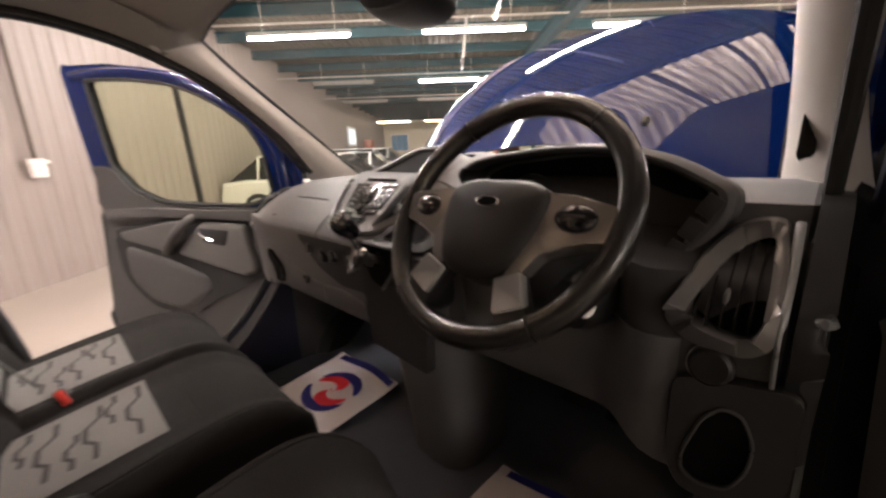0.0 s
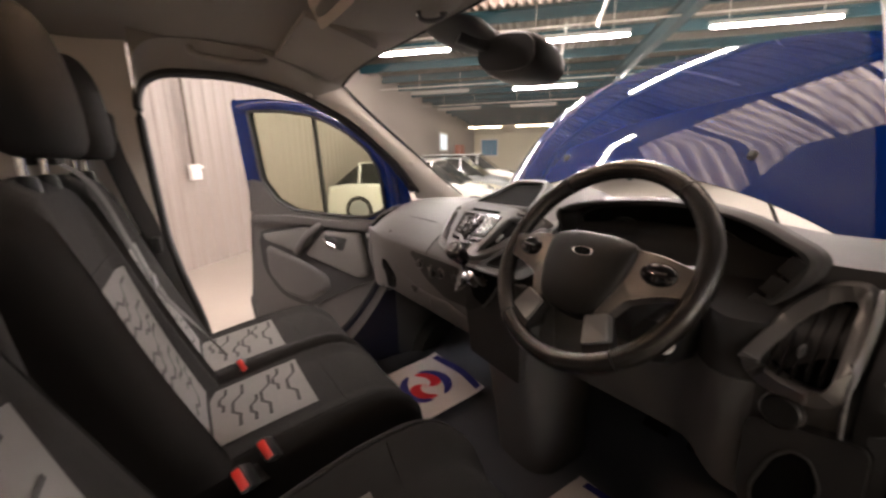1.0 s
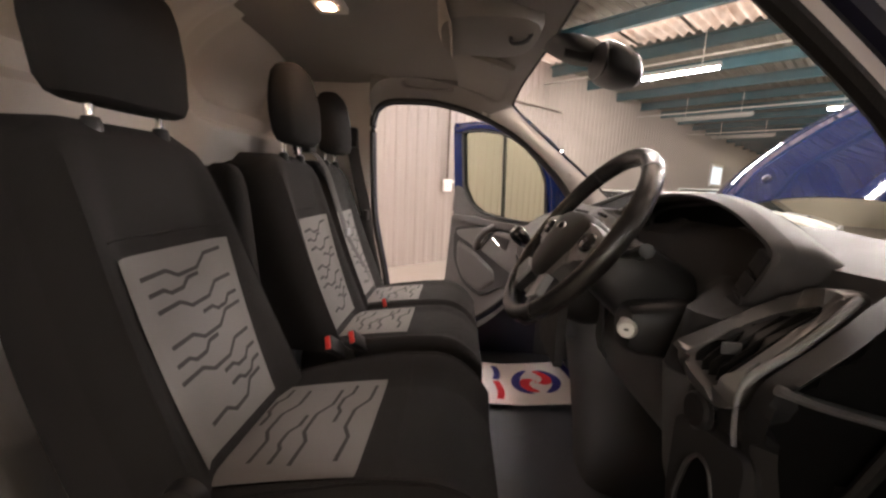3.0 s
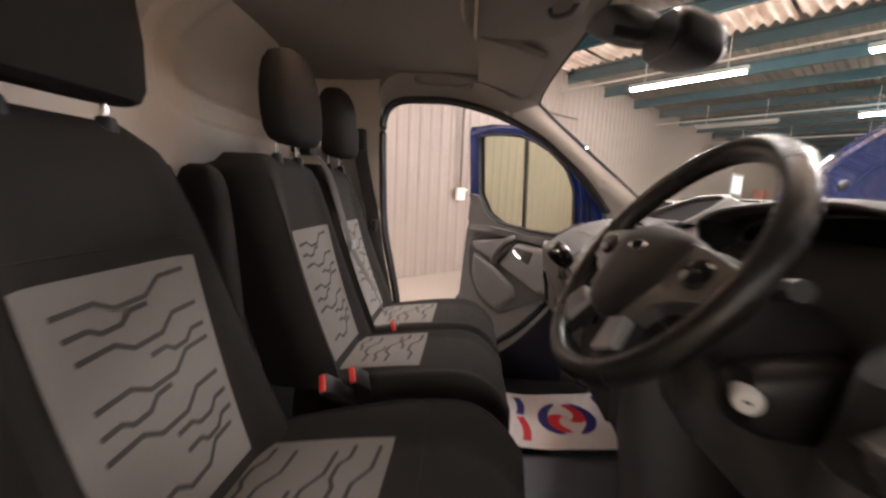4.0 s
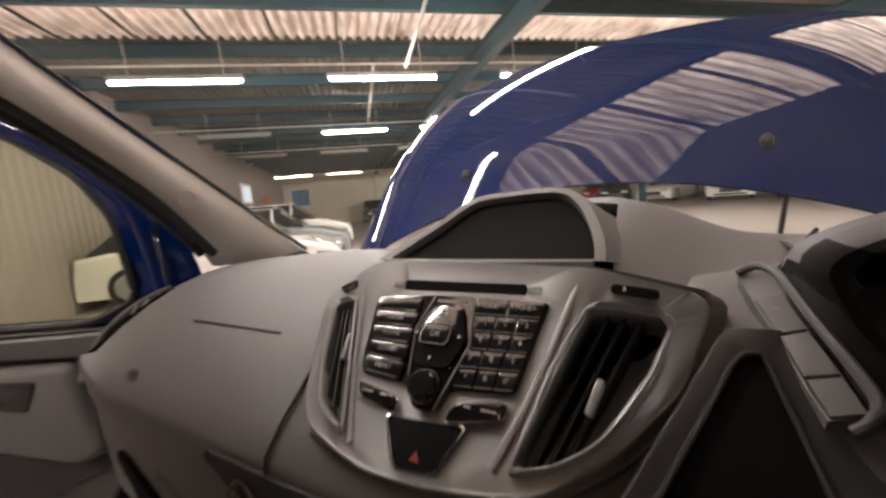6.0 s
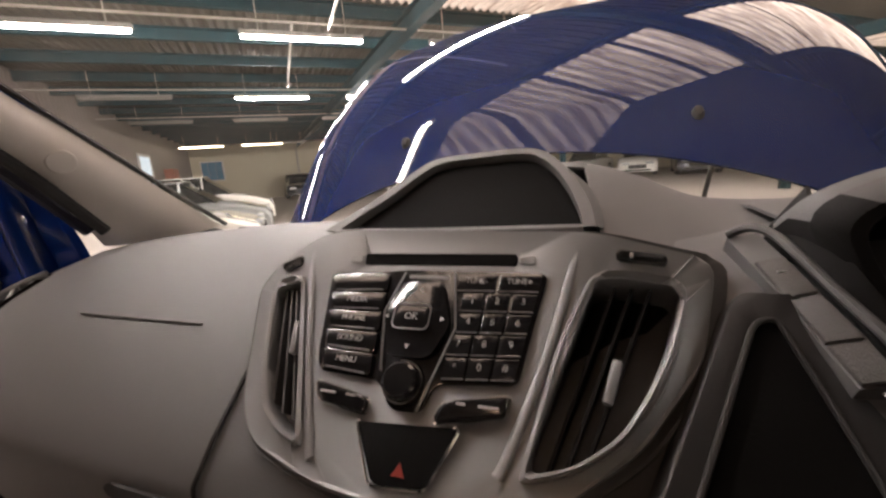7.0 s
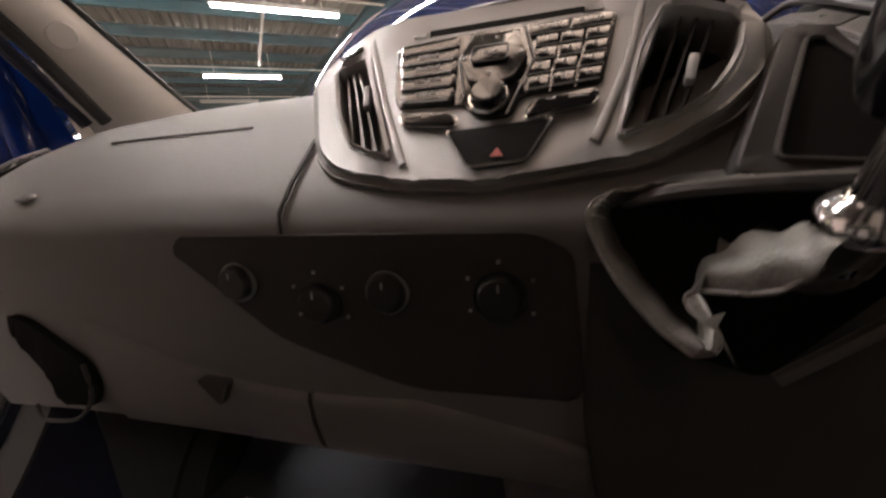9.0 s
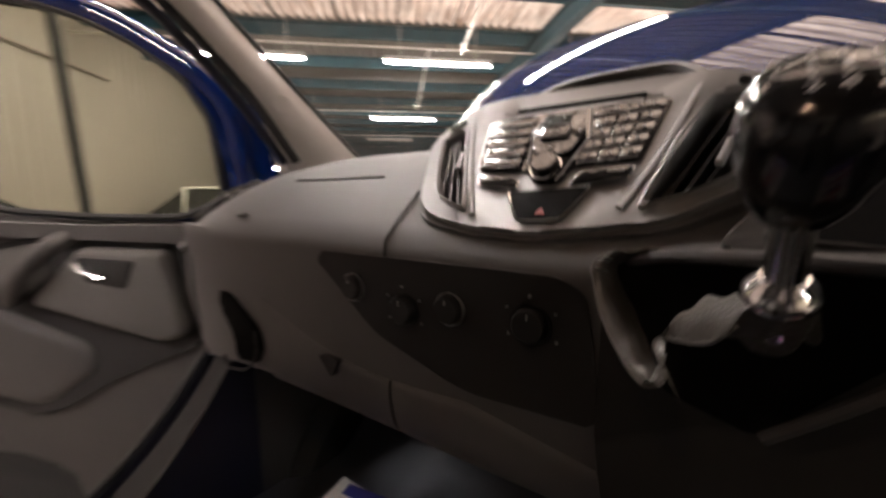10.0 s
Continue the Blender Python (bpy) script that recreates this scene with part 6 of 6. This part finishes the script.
def cushion_top(cx, x, k, S):
    """A point of the cushion's top; k from 0 at the back to 1 at the front edge."""
    y = S["cy0"] + (S["cy1"] - S["cy0"]) * k
    kk = max(0.0, min(1.0, (abs(x) - 0.55) / 0.32))
    bol = S["cb"] * (3 * kk * kk - 2 * kk ** 3) * min(1.0, 0.2 + 1.4 * k)
    edge = max(0.0, (abs(x) - 0.88) / 0.12)
    front = max(0.0, (k - 0.70) / 0.30)
    w = S["cw"] * (1 - 0.10 * front ** 3)
    return Vector((cx + x * w, y, S["cz"] + 0.06 * k + bol - 0.05 * edge ** 2 - 0.10 * front ** 2.6 + 0.012 * math.sin(k * 3)))


def shell_of(front, back, nx, ny):
    """Closed cushion: a front skin and a back skin joined at the border."""
    xs, hs = lin(-1, 1, nx), lin(0, 1, ny)
    bm = bmesh.new()
    F = [[bm.verts.new(front(x, h)) for x in xs] for h in hs]
    B = [[bm.verts.new(back(x, h)) for x in xs] for h in hs]
    for j in range(ny - 1):
        for i in range(nx - 1):
            bm.faces.new((F[j][i], F[j][i + 1], F[j + 1][i + 1], F[j + 1][i]))
            bm.faces.new((B[j][i], B[j + 1][i], B[j + 1][i + 1], B[j][i + 1]))
    for j in range(ny - 1):
        for i in (0, nx - 1):
            bm.faces.new((F[j][i], F[j + 1][i], B[j + 1][i], B[j][i]))
    for i in range(nx - 1):
        for j in (0, ny - 1):
            bm.faces.new((F[j][i], B[j][i], B[j][i + 1], F[j][i + 1]))
    return bm


# wave lines of an insert: how far down, from and to across
WAVES = [(0.115, 0.14, 0.92), (0.20, 0.16, 0.62), (0.285, 0.18, 0.94), (0.37, 0.54, 0.95), (0.46, 0.18, 0.95), (0.55, 0.16, 0.60), (0.63, 0.14, 0.94), (0.705, 0.52, 0.95), (0.785, 0.54, 0.95), (0.875, 0.22, 0.90)]
STEPS = [(0.0, -0.002), (0.26, 0.003), (0.38, -0.012), (0.62, -0.008), (0.76, 0.017), (1.0, 0.021)]


def wave(surface, wide, high, u0, u1, q, half=0.0042, low=0.35):
    """A flat stepped line of even width on a surface; wide and high: the surface in metres."""
    k = 1.0 if u1 - u0 > 0.55 else 0.62
    pts = [Vector(((u0 + (u1 - u0) * a) * wide, q * high + d * k)) for a, d in STEPS]
    rows = []
    for i, p in enumerate(pts):
        t = (pts[min(i + 1, 5)] - pts[max(i - 1, 0)]).normalized()
        n = Vector((-t.y, t.x)) * half
        rows.append([surface((p.x + n.x) / wide, (p.y + n.y) / high), surface((p.x - n.x) / wide, (p.y - n.y) / high)])
    fine = []
    for a, b in zip(rows, rows[1:]):
        fine += [[x + (y - x) * f for x, y in zip(a, b)] for f in (0, 0.5)]
    return rings(fine + [rows[-1]], caps=False, closed=False)


EGG = ((0, 0.70, 0.6), (0.04, 0.86, 0.85), (0.13, 0.96, 1), (0.32, 1, 1.06), (0.52, 0.98, 1.06), (0.70, 0.90, 1.0), (0.84, 0.78, 0.9), (0.94, 0.60, 0.7), (0.985, 0.40, 0.5), (1.0, 0.2, 0.3))
SLAB = ((0, 0.80, 0.6), (0.03, 0.90, 0.85), (0.12, 0.97, 1), (0.45, 1, 1.08), (0.75, 0.97, 1.0), (0.90, 0.90, 0.88), (0.98, 0.74, 0.6), (1.0, 0.5, 0.35))


def seat_place(t, cx, S, patch_b, patch_c):
    """Backrest, cushion and head rest of one place, under the thing t."""
    part("backrest", shell_of(lambda x, h: backrest_front(cx, x, h, S), lambda x, h: backrest_front(cx, x * 0.96, h, dict(S, bol=0)) + Vector((0, -0.12 + 0.03 * h, 0.0)), 29, 24), [FABRIC], t, "black woven backrest")
    part("cushion", shell_of(lambda x, k: cushion_top(cx, x, k, S), lambda x, k: Vector((cx + x * S["cw"] * 0.97, S["cy0"] + (S["cy1"] - 0.02 - S["cy0"]) * k, S["cz"] - 0.13)), 33, 28), [FABRIC], t, "black woven cushion")
    x0, x1, xb0, xb1, h0, h1 = patch_b
    # light insert on the backrest; u across, q up from 0 to 1
    def on_back(u, q):
        a, b = xb0 + (x0 - xb0) * q, xb1 + (x1 - xb1) * q
        return backrest_front(cx, a + (b - a) * u, h0 + (h1 - h0) * q, S) + Vector((0, 0.004, 0.002))
    part("back_insert", sheet(on_back, lin(0, 1, 13), lin(0, 1, 17)), PATCH, t, "light grey insert with dark wave lines")
    wide, high = (on_back(1, 0.5) - on_back(0, 0.5)).length, (on_back(0.5, 1) - on_back(0.5, 0)).length
    side = S["flip"]
    for h, a, b in WAVES:
        part("wave_line", wave(lambda u, q: on_back(u if side > 0 else 1 - u, q) + Vector((0, 0.0022, 0.001)), wide, high, a, b, 1 - h), STITCH, t)
    # seam across the top of the insert and down beside it
    part("back_seam", tube([backrest_front(cx, x, h1 + 0.05, S) + Vector((0, 0.001, 0)) for x in lin(-0.72, 0.72, 13)], 0.0016, 6), FABRIC, t)
    for e in (-0.86, 0.86):
        part("back_seam", tube([backrest_front(cx, e, h, S) + Vector((0, 0.001, 0)) for h in lin(0.06, 0.92, 16)], 0.0014, 6), FABRIC, t)
    cx0, cx1, k0, k1 = patch_c
    def on_cush(u, q):
        return cushion_top(cx, cx0 + (cx1 - cx0) * u, k0 + (k1 - k0) * q, S) + Vector((0, 0, 0.004))
    part("cushion_insert", sheet(on_cush, lin(0, 1, 13), lin(0, 1, 13)), PATCH, t, "light grey insert with dark wave lines")
    long, broad = (on_cush(0.5, 1) - on_cush(0.5, 0)).length, (on_cush(1, 0.5) - on_cush(0, 0.5)).length
    for q, a, b in ((0.88, 0.14, 0.94), (0.74, 0.50, 0.95), (0.60, 0.12, 0.90), (0.46, 0.14, 0.60), (0.32, 0.16, 0.92), (0.19, 0.52, 0.95)):
        part("wave_line", wave(lambda u, v: on_cush(1 - u, v) + Vector((0, 0, 0.002)), broad, long, a, b, q - 0.03), STITCH, t)
    for e in (-0.84, 0.84):
        part("cushion_seam", tube([cushion_top(cx, e, k, S) + Vector((0, 0, 0.001)) for k in lin(0.08, 0.97, 18)], 0.0014, 6), FABRIC, t)
    part("cushion_seam", tube([cushion_top(cx, x, k1 + 0.10, S) + Vector((0, 0, 0.001)) for x in lin(-0.80, 0.80, 15)], 0.0014, 6), FABRIC, t)
    # head rest on two posts
    hw, hz, hy = S["hw"], S["hz"], S["hy"]
    cx = cx + S["hx"]
    part("head_rest", rings([[Vector((cx + x, hy + S["hf"] - 0.02 * f + y, hz + f * S["hh"])) for x, y in superloop(hw * s, S["hd"] * g, 28, 3.0)] for f, s, g in S["shape"]]), FABRIC, t, "black woven head rest")
    for s in (-S["ps"], S["ps"]):
        part("post", tube([(cx + s * 1.0, hy, S["z1"] - 0.06), (cx + s, hy, hz + 0.03)], 0.007, 10), CHROME, t, "chrome post")
        part("post_sleeve", lathe([(0.008, 0.012), (0.013, 0.01), (0.016, 0.0), (0.017, -0.02)], Matrix.Translation((cx + s, hy + 0.002, S["z1"] - 0.004)), 14), BLACK, t)


DS = dict(w0=0.235, w1=0.185, z0=0.79, z1=1.395, y0=-0.245, y1=-0.44, bol=0.035, cy0=-0.31, cy1=0.265, cz=0.778, cb=0.052, cw=0.265, hw=0.15, hz=1.425, hh=0.25, hy=-0.468, hf=0.0, hd=0.052, hx=-0.013, ps=0.079, shape=SLAB, flip=-1)
seat = thing("driver_seat", "black fabric driver's seat with light grey patterned inserts", "seat", "front seats")
seat_place(seat, 0.495, DS, (-0.68, 0.69, -0.51, 0.64, 0.04, 0.63), (-0.62, 0.62, 0.06, 0.56))
part("seat_base", box((0.29, -0.32, 0.452), (0.70, 0.17, 0.67), 0.02), BLACK, seat)
part("side_cover", rings([[Vector((0.765 + x, -0.06 + y, z)) for x, y in superloop(0.02, 0.24 * s)] for z, s in ((0.62, 0.9), (0.66, 1), (0.75, 1), (0.79, 0.7))]), BLACK, seat, "black side cover")
part("recliner_knob", lathe([(0.004, 0.02), (0.03, 0.02), (0.033, 0.0)], Matrix.Translation((0.75, -0.20, 0.86)) @ Matrix.Rotation(radians(90), 4, "Y"), 20), BLACK, seat)
PS = dict(w0=0.20, w1=0.175, z0=0.79, z1=1.385, y0=-0.205, y1=-0.385, bol=0.03, cy0=-0.30, cy1=0.265, cz=0.782, cb=0.012, cw=0.195, hw=0.12, hz=1.422, hh=0.255, hy=-0.408, hf=0.025, hd=0.058, hx=-0.022, ps=0.066, shape=EGG, flip=-1)
bench = thing("double_passenger_seat", "black fabric double passenger seat with grey patterned inserts", "seat", "front seats")
seat_place(bench, -0.095, PS, (-0.68, 0.68, -0.56, 0.56, 0.06, 0.66), (-0.72, 0.50, 0.14, 0.56))
seat_place(bench, -0.487, dict(PS, hx=-0.035), (-0.56, 0.52, -0.50, 0.48, 0.06, 0.65), (-0.62, 0.64, 0.14, 0.56))
part("seat_base", box((-0.64, -0.32, 0.452), (0.06, 0.14, 0.668), 0.02), BLACK, bench)
part("base_lever", tube([(0.09, 0.10, 0.70), (0.10, 0.16, 0.71), (0.10, 0.20, 0.70)], 0.012, 8), BLACK, bench)
# a folded side rest between the seats
part("arm_rest", rings([[Vector((0.150 + x, -0.475 + 0.1 * (1.2 - z) + y, z)) for x, y in superloop(0.036 * s, 0.055 * s)] for z, s in ((0.95, 0.9), (1.0, 1), (1.22, 1), (1.28, 0.96), (1.315, 0.86), (1.335, 0.66), (1.345, 0.35))]), FABRIC, bench, "black folded arm rest")


def buckle(x, y, z, lean):
    b = thing("seat_belt_buckle", "black seat belt buckle with red release button", "buckle", "buckles")
    m = Matrix.Translation((x, y, z)) @ Matrix.Rotation(radians(lean), 4, "X") @ Matrix.Rotation(radians(48), 4, "Y")
    part("buckle_case", box((-0.023, -0.011, -0.075), (0.023, 0.011, 0.0), 0.005, m=m), BLACK, b)
    part("release_button", box((-0.019, -0.007, -0.004), (0.019, 0.008, 0.004), 0.003, m=m), RED, b, "red release button")
    part("strap", box((-0.02, -0.004, -0.20), (0.02, 0.004, -0.07), 0.002, m=m), WEBBING, b)


buckle(0.212, -0.178, 0.868, 25)
buckle(0.150, -0.128, 0.862, 25)
buckle(-0.318, -0.118, 0.822, 25)

# ---- seat belts ----
def belt(name_label, pts, mat, width=0.024, normal=(0, 1, 0)):
    t = thing("seat_belt", name_label, "seat belt", "seat belts")
    path = smooth_path(pts, 6)
    part("webbing", tube(path, width, 8, 0.0016, normal), mat, t)
    return t


sb = belt("dark grey seat belt webbing across the middle backrest", [(-0.30, -0.47, 1.40), (-0.305, -0.43, 1.425), (-0.315, -0.36, 1.36), (-0.345, -0.315, 1.20), (-0.375, -0.285, 1.08), (-0.375, -0.21, 0.95), (-0.33, -0.15, 0.86)], WEBBING)
part("belt_guide", box((-0.345, -0.47, 1.41), (-0.265, -0.40, 1.475), 0.01), BLACK, sb, "black belt guide with pale escutcheon")
part("guide_loop", tube([(-0.34, -0.398, 1.44), (-0.338, -0.396, 1.474), (-0.272, -0.396, 1.476), (-0.268, -0.398, 1.44)], 0.005, 8), PILLAR, sb)
part("tongue", box((-0.41, -0.297, 1.075), (-0.36, -0.285, 1.115), 0.004), SILVER, sb, "metal belt tongue")
sb2 = belt("black seat belt hanging on the passenger door pillar", [(-0.722, -0.364, 1.53), (-0.72, -0.355, 1.44), (-0.715, -0.325, 1.30), (-0.71, -0.30, 1.20), (-0.70, -0.265, 1.0), (-0.69, -0.225, 0.82), (-0.69, -0.2, 0.62)], WEBDARK, 0.028, (1, 0.25, 0))
part("belt_anchor", box((-0.745, -0.395, 1.47), (-0.70, -0.335, 1.565), 0.014), BLACK, sb2, "black upper belt anchor")
part("tongue", box((-0.73, -0.30, 1.12), (-0.68, -0.275, 1.17), 0.006), BLACK, sb2)

# ---- loose mats of printed paper ----
def paper_mat(corner, ax, ay, w, h, curl=0.0, name="paper_floor_mat"):
    """White paper mat: corner and the two directions along its edges."""
    t = thing(name, "white paper floor mat with red and blue swirl print", "floor mat", "paper mats")
    o, ax, ay = Vector(corner), Vector(ax).normalized(), Vector(ay).normalized()
    def at(a, b, d=0.0):
        p = o + ax * a + ay * b
        return Vector((p.x, p.y, p.z + d + curl * (b / h) ** 4 + 0.004 * math.sin(a * 19 + b * 7) + 0.003 * math.sin(b * 23)))
    part("sheet", sheet(lambda a, b: at(a, b), lin(0, w, 14), lin(0, h, 16), 0.001), PAPER, t)
    def blob(f, mat, label):
        part(label, sheet(f, lin(0, 1, 26), lin(0, 1, 5)), mat, t)
    c = (w * 0.5, h * 0.66)
    R = w * 0.33
    for k in range(2):
        s = math.pi * k
        blob(lambda u, v: at(c[0] + R * (0.90 + 0.20 * (2 * v - 1) * math.sin(math.pi * min(1, u * 1.06 + 0.02)) ** 0.6) * math.cos(s + 0.3 + u * 2.75), c[1] + R * 0.8 * (0.90 + 0.20 * (2 * v - 1) * math.sin(math.pi * min(1, u * 1.06 + 0.02)) ** 0.6) * math.sin(s + 0.3 + u * 2.75), 0.003), INKBLUE, "blue_crescent")
        def arm(u, v, s=s):
            a, r = s + 0.5 + 2.6 * u, R * (0.16 + 0.60 * u ** 0.9)
            w = R * 0.40 * (1.02 - u) ** 0.55 * min(1.0, 0.35 + 3 * u) * (2 * v - 1)
            return at(c[0] + (r + w) * math.cos(a) - w * 0.3 * math.sin(a), c[1] + 0.8 * ((r + w) * math.sin(a) + w * 0.3 * math.cos(a)), 0.004)
        blob(arm, INKRED, "red_swirl")
    bar = lambda a0, a1, b0, b1, mat, nm: part(nm, sheet(lambda u, v: at(a0 + (a1 - a0) * u, b0 + (b1 - b0) * v + 0.012 * math.sin(u * 3.1), 0.003), lin(0, 1, 12), lin(0, 1, 3)), mat, t)
    bar(w * 0.10, w * 0.42, h * 0.28, h * 0.34, INKBLUE, "blue_bar")
    bar(w * 0.46, w * 0.90, h * 0.28, h * 0.34, INKRED, "red_bar")
    bar(w * 0.02, w * 0.98, h * 0.13, h * 0.16, INKRED, "red_band")
    bar(w * 0.0, w * 1.0, h * 0.0, h * 0.125, INKPALE, "blue_band")
    bar(w * 0.08, w * 0.96, h * 0.93, h * 0.985, INKBLUE, "dark_band")
    return t


paper_mat((-0.56, 0.215, 0.468), (0.95, 0.02, 0), (-0.02, 1, 0), 0.36, 0.49, 0.04)
paper_mat((0.30, 0.22, 0.468), (1, 0.05, 0), (-0.05, 1, 0), 0.36, 0.47)

# pedals
for x, w in ((0.40, 0.035), (0.52, 0.035), (0.63, 0.025)):
    p = thing("pedal", "black rubber foot pedal", "pedal", "pedals")
    part("pad", box((x - w, -0.006, -0.035), (x + w, 0.006, 0.035), 0.004, m=Matrix.Translation((0, 0.86, 0.66)) @ Matrix.Rotation(radians(-35), 4, "X")), RUBBER, p)
    part("arm", tube([(x, 0.87, 0.68), (x, 0.93, 0.80), (x, 0.95, 0.92)], 0.009, 8), BLACK, p)

# ---- overhead ----
mir = thing("sensor_housing", "black mirror and sensor housing behind the windscreen", "mirror")
part("housing", rings([[Vector((0.125 + x + 0.03 * f, 0.545 + 0.05 * f - 0.25 * x * (1 - f) * 0.3, 1.635 - 0.03 * f - 0.16 * x + z)) for x, z in superloop(0.128 * s, 0.052 * g, 32, 2.6)] for f, s, g in ((-0.6, 0.90, 0.80), (-0.5, 0.97, 0.94), (-0.3, 1, 1), (0.2, 0.96, 0.97), (0.6, 0.80, 0.84), (0.9, 0.5, 0.55), (1.0, 0.25, 0.3))]), BLACK, mir)
part("mirror_glass", plate(superloop(0.116, 0.042, 32, 2.6), [], lambda a, b, d: Vector((0.107 + a, 0.513 - d - 0.25 * a * 0.48, 1.653 - 0.16 * a + b)), 0.003, -0.004), BLACK, mir, "dark mirror back")
part("stem", tube(smooth_path([(0.06, 0.58, 1.665), (0.03, 0.53, 1.70), (0.0, 0.46, 1.725)], 4), [0.03] * 5 + [0.035] * 4, 12), BLACK, mir)
part("sensor_cover", rings([[Vector((-0.01 + x, 0.455 + 0.09 * f + y, 1.728 - 0.045 * f)) for x, y in superloop(0.085 * g, 0.05 * g, 24)] for f, g in ((-0.1, 1.0), (0.3, 1.0), (0.7, 0.85), (1.0, 0.5))]), BLACK, mir)
over = thing("overhead_console", "grey overhead console with sunglasses hook on the roof lining", "overhead console")
part("console_shell", rings([[Vector((0.06 + x, 0.225 + y, z + 0.0)) for x, y in superloop(0.16 * s, 0.14 * s)] for z, s in ((1.79, 1.02), (1.735, 1.0), (1.715, 0.95), (1.708, 0.8))]), LINING, over)
hk = part("hook", tube(smooth_path([(0.098, 0.280, 1.712), (0.100, 0.285, 1.694), (0.112, 0.305, 1.690), (0.122, 0.325, 1.697), (0.120, 0.330, 1.714)], 4), 0.009, 8, 0.005), BAND, over, "grey moulded hook")
part("screw", lathe([(0.001, 0.002), (0.004, 0.002), (0.005, 0.0)], Matrix.Translation((0.100, 0.278, 1.702)) @ Matrix.Rotation(radians(180), 4, "X"), 10), CHROME, hk)
part("tray_front", rings([[Vector((0.06 + x, 0.105 + 0.02 * f, 1.752 - 0.05 * f + z)) for x, z in superloop(0.15 - 0.01 * f, 0.012)] for f in lin(0, 1, 4)]), LINING, over)
lamp = thing("courtesy_lamp", "small lit warm courtesy lamp in the roof lining", "lamp")
part("lamp_frame", box((-0.05, -0.285, 1.806), (0.07, -0.195, 1.83), 0.006), PILLAR, lamp)
part("lamp_lens", box((-0.008, -0.262, 1.800), (0.030, -0.224, 1.808), 0.004), WARM, lamp, "glowing warm lens")
for s, lab in ((-1, "grey sun visor folded up, with a white label"), (1, "grey sun visor folded up")):
    vis = thing("sun_visor", lab, "sun visor", "sun visors")
    def vs(a, b):
        return Vector(((0.24 + 0.42 * a) * s, 0.14 + 0.20 * b, 1.788 - 0.045 * b - 0.012 * b * b - 0.02 * a))
    part("visor_flap", sheet(vs, lin(0, 1, 8), lin(0, 1, 6), 0.018), LINING, vis)
    part("pivot", tube([vs(1, 0.9) + Vector((0, 0, -0.01)), vs(1.1, 1.0) + Vector((0, 0, 0.0))], 0.008, 8), PILLAR, vis)
    if s < 0:
        part("label", sheet(lambda a, b: vs(0.84 + 0.10 * a, 0.08 + 0.28 * b) + Vector((0, 0, -0.012)), [0, 1], [0, 1], 0.0015), PAPER, vis, "white warning label")
grab = thing("grab_handle", "grey grab handle above the passenger door", "grab handle")
part("grip", tube(smooth_path([(-0.668, 0.11, 1.765), (-0.652, 0.10, 1.735), (-0.648, 0.0, 1.728), (-0.652, -0.10, 1.742), (-0.668, -0.11, 1.775)], 5), 0.011, 8), LINING, grab)
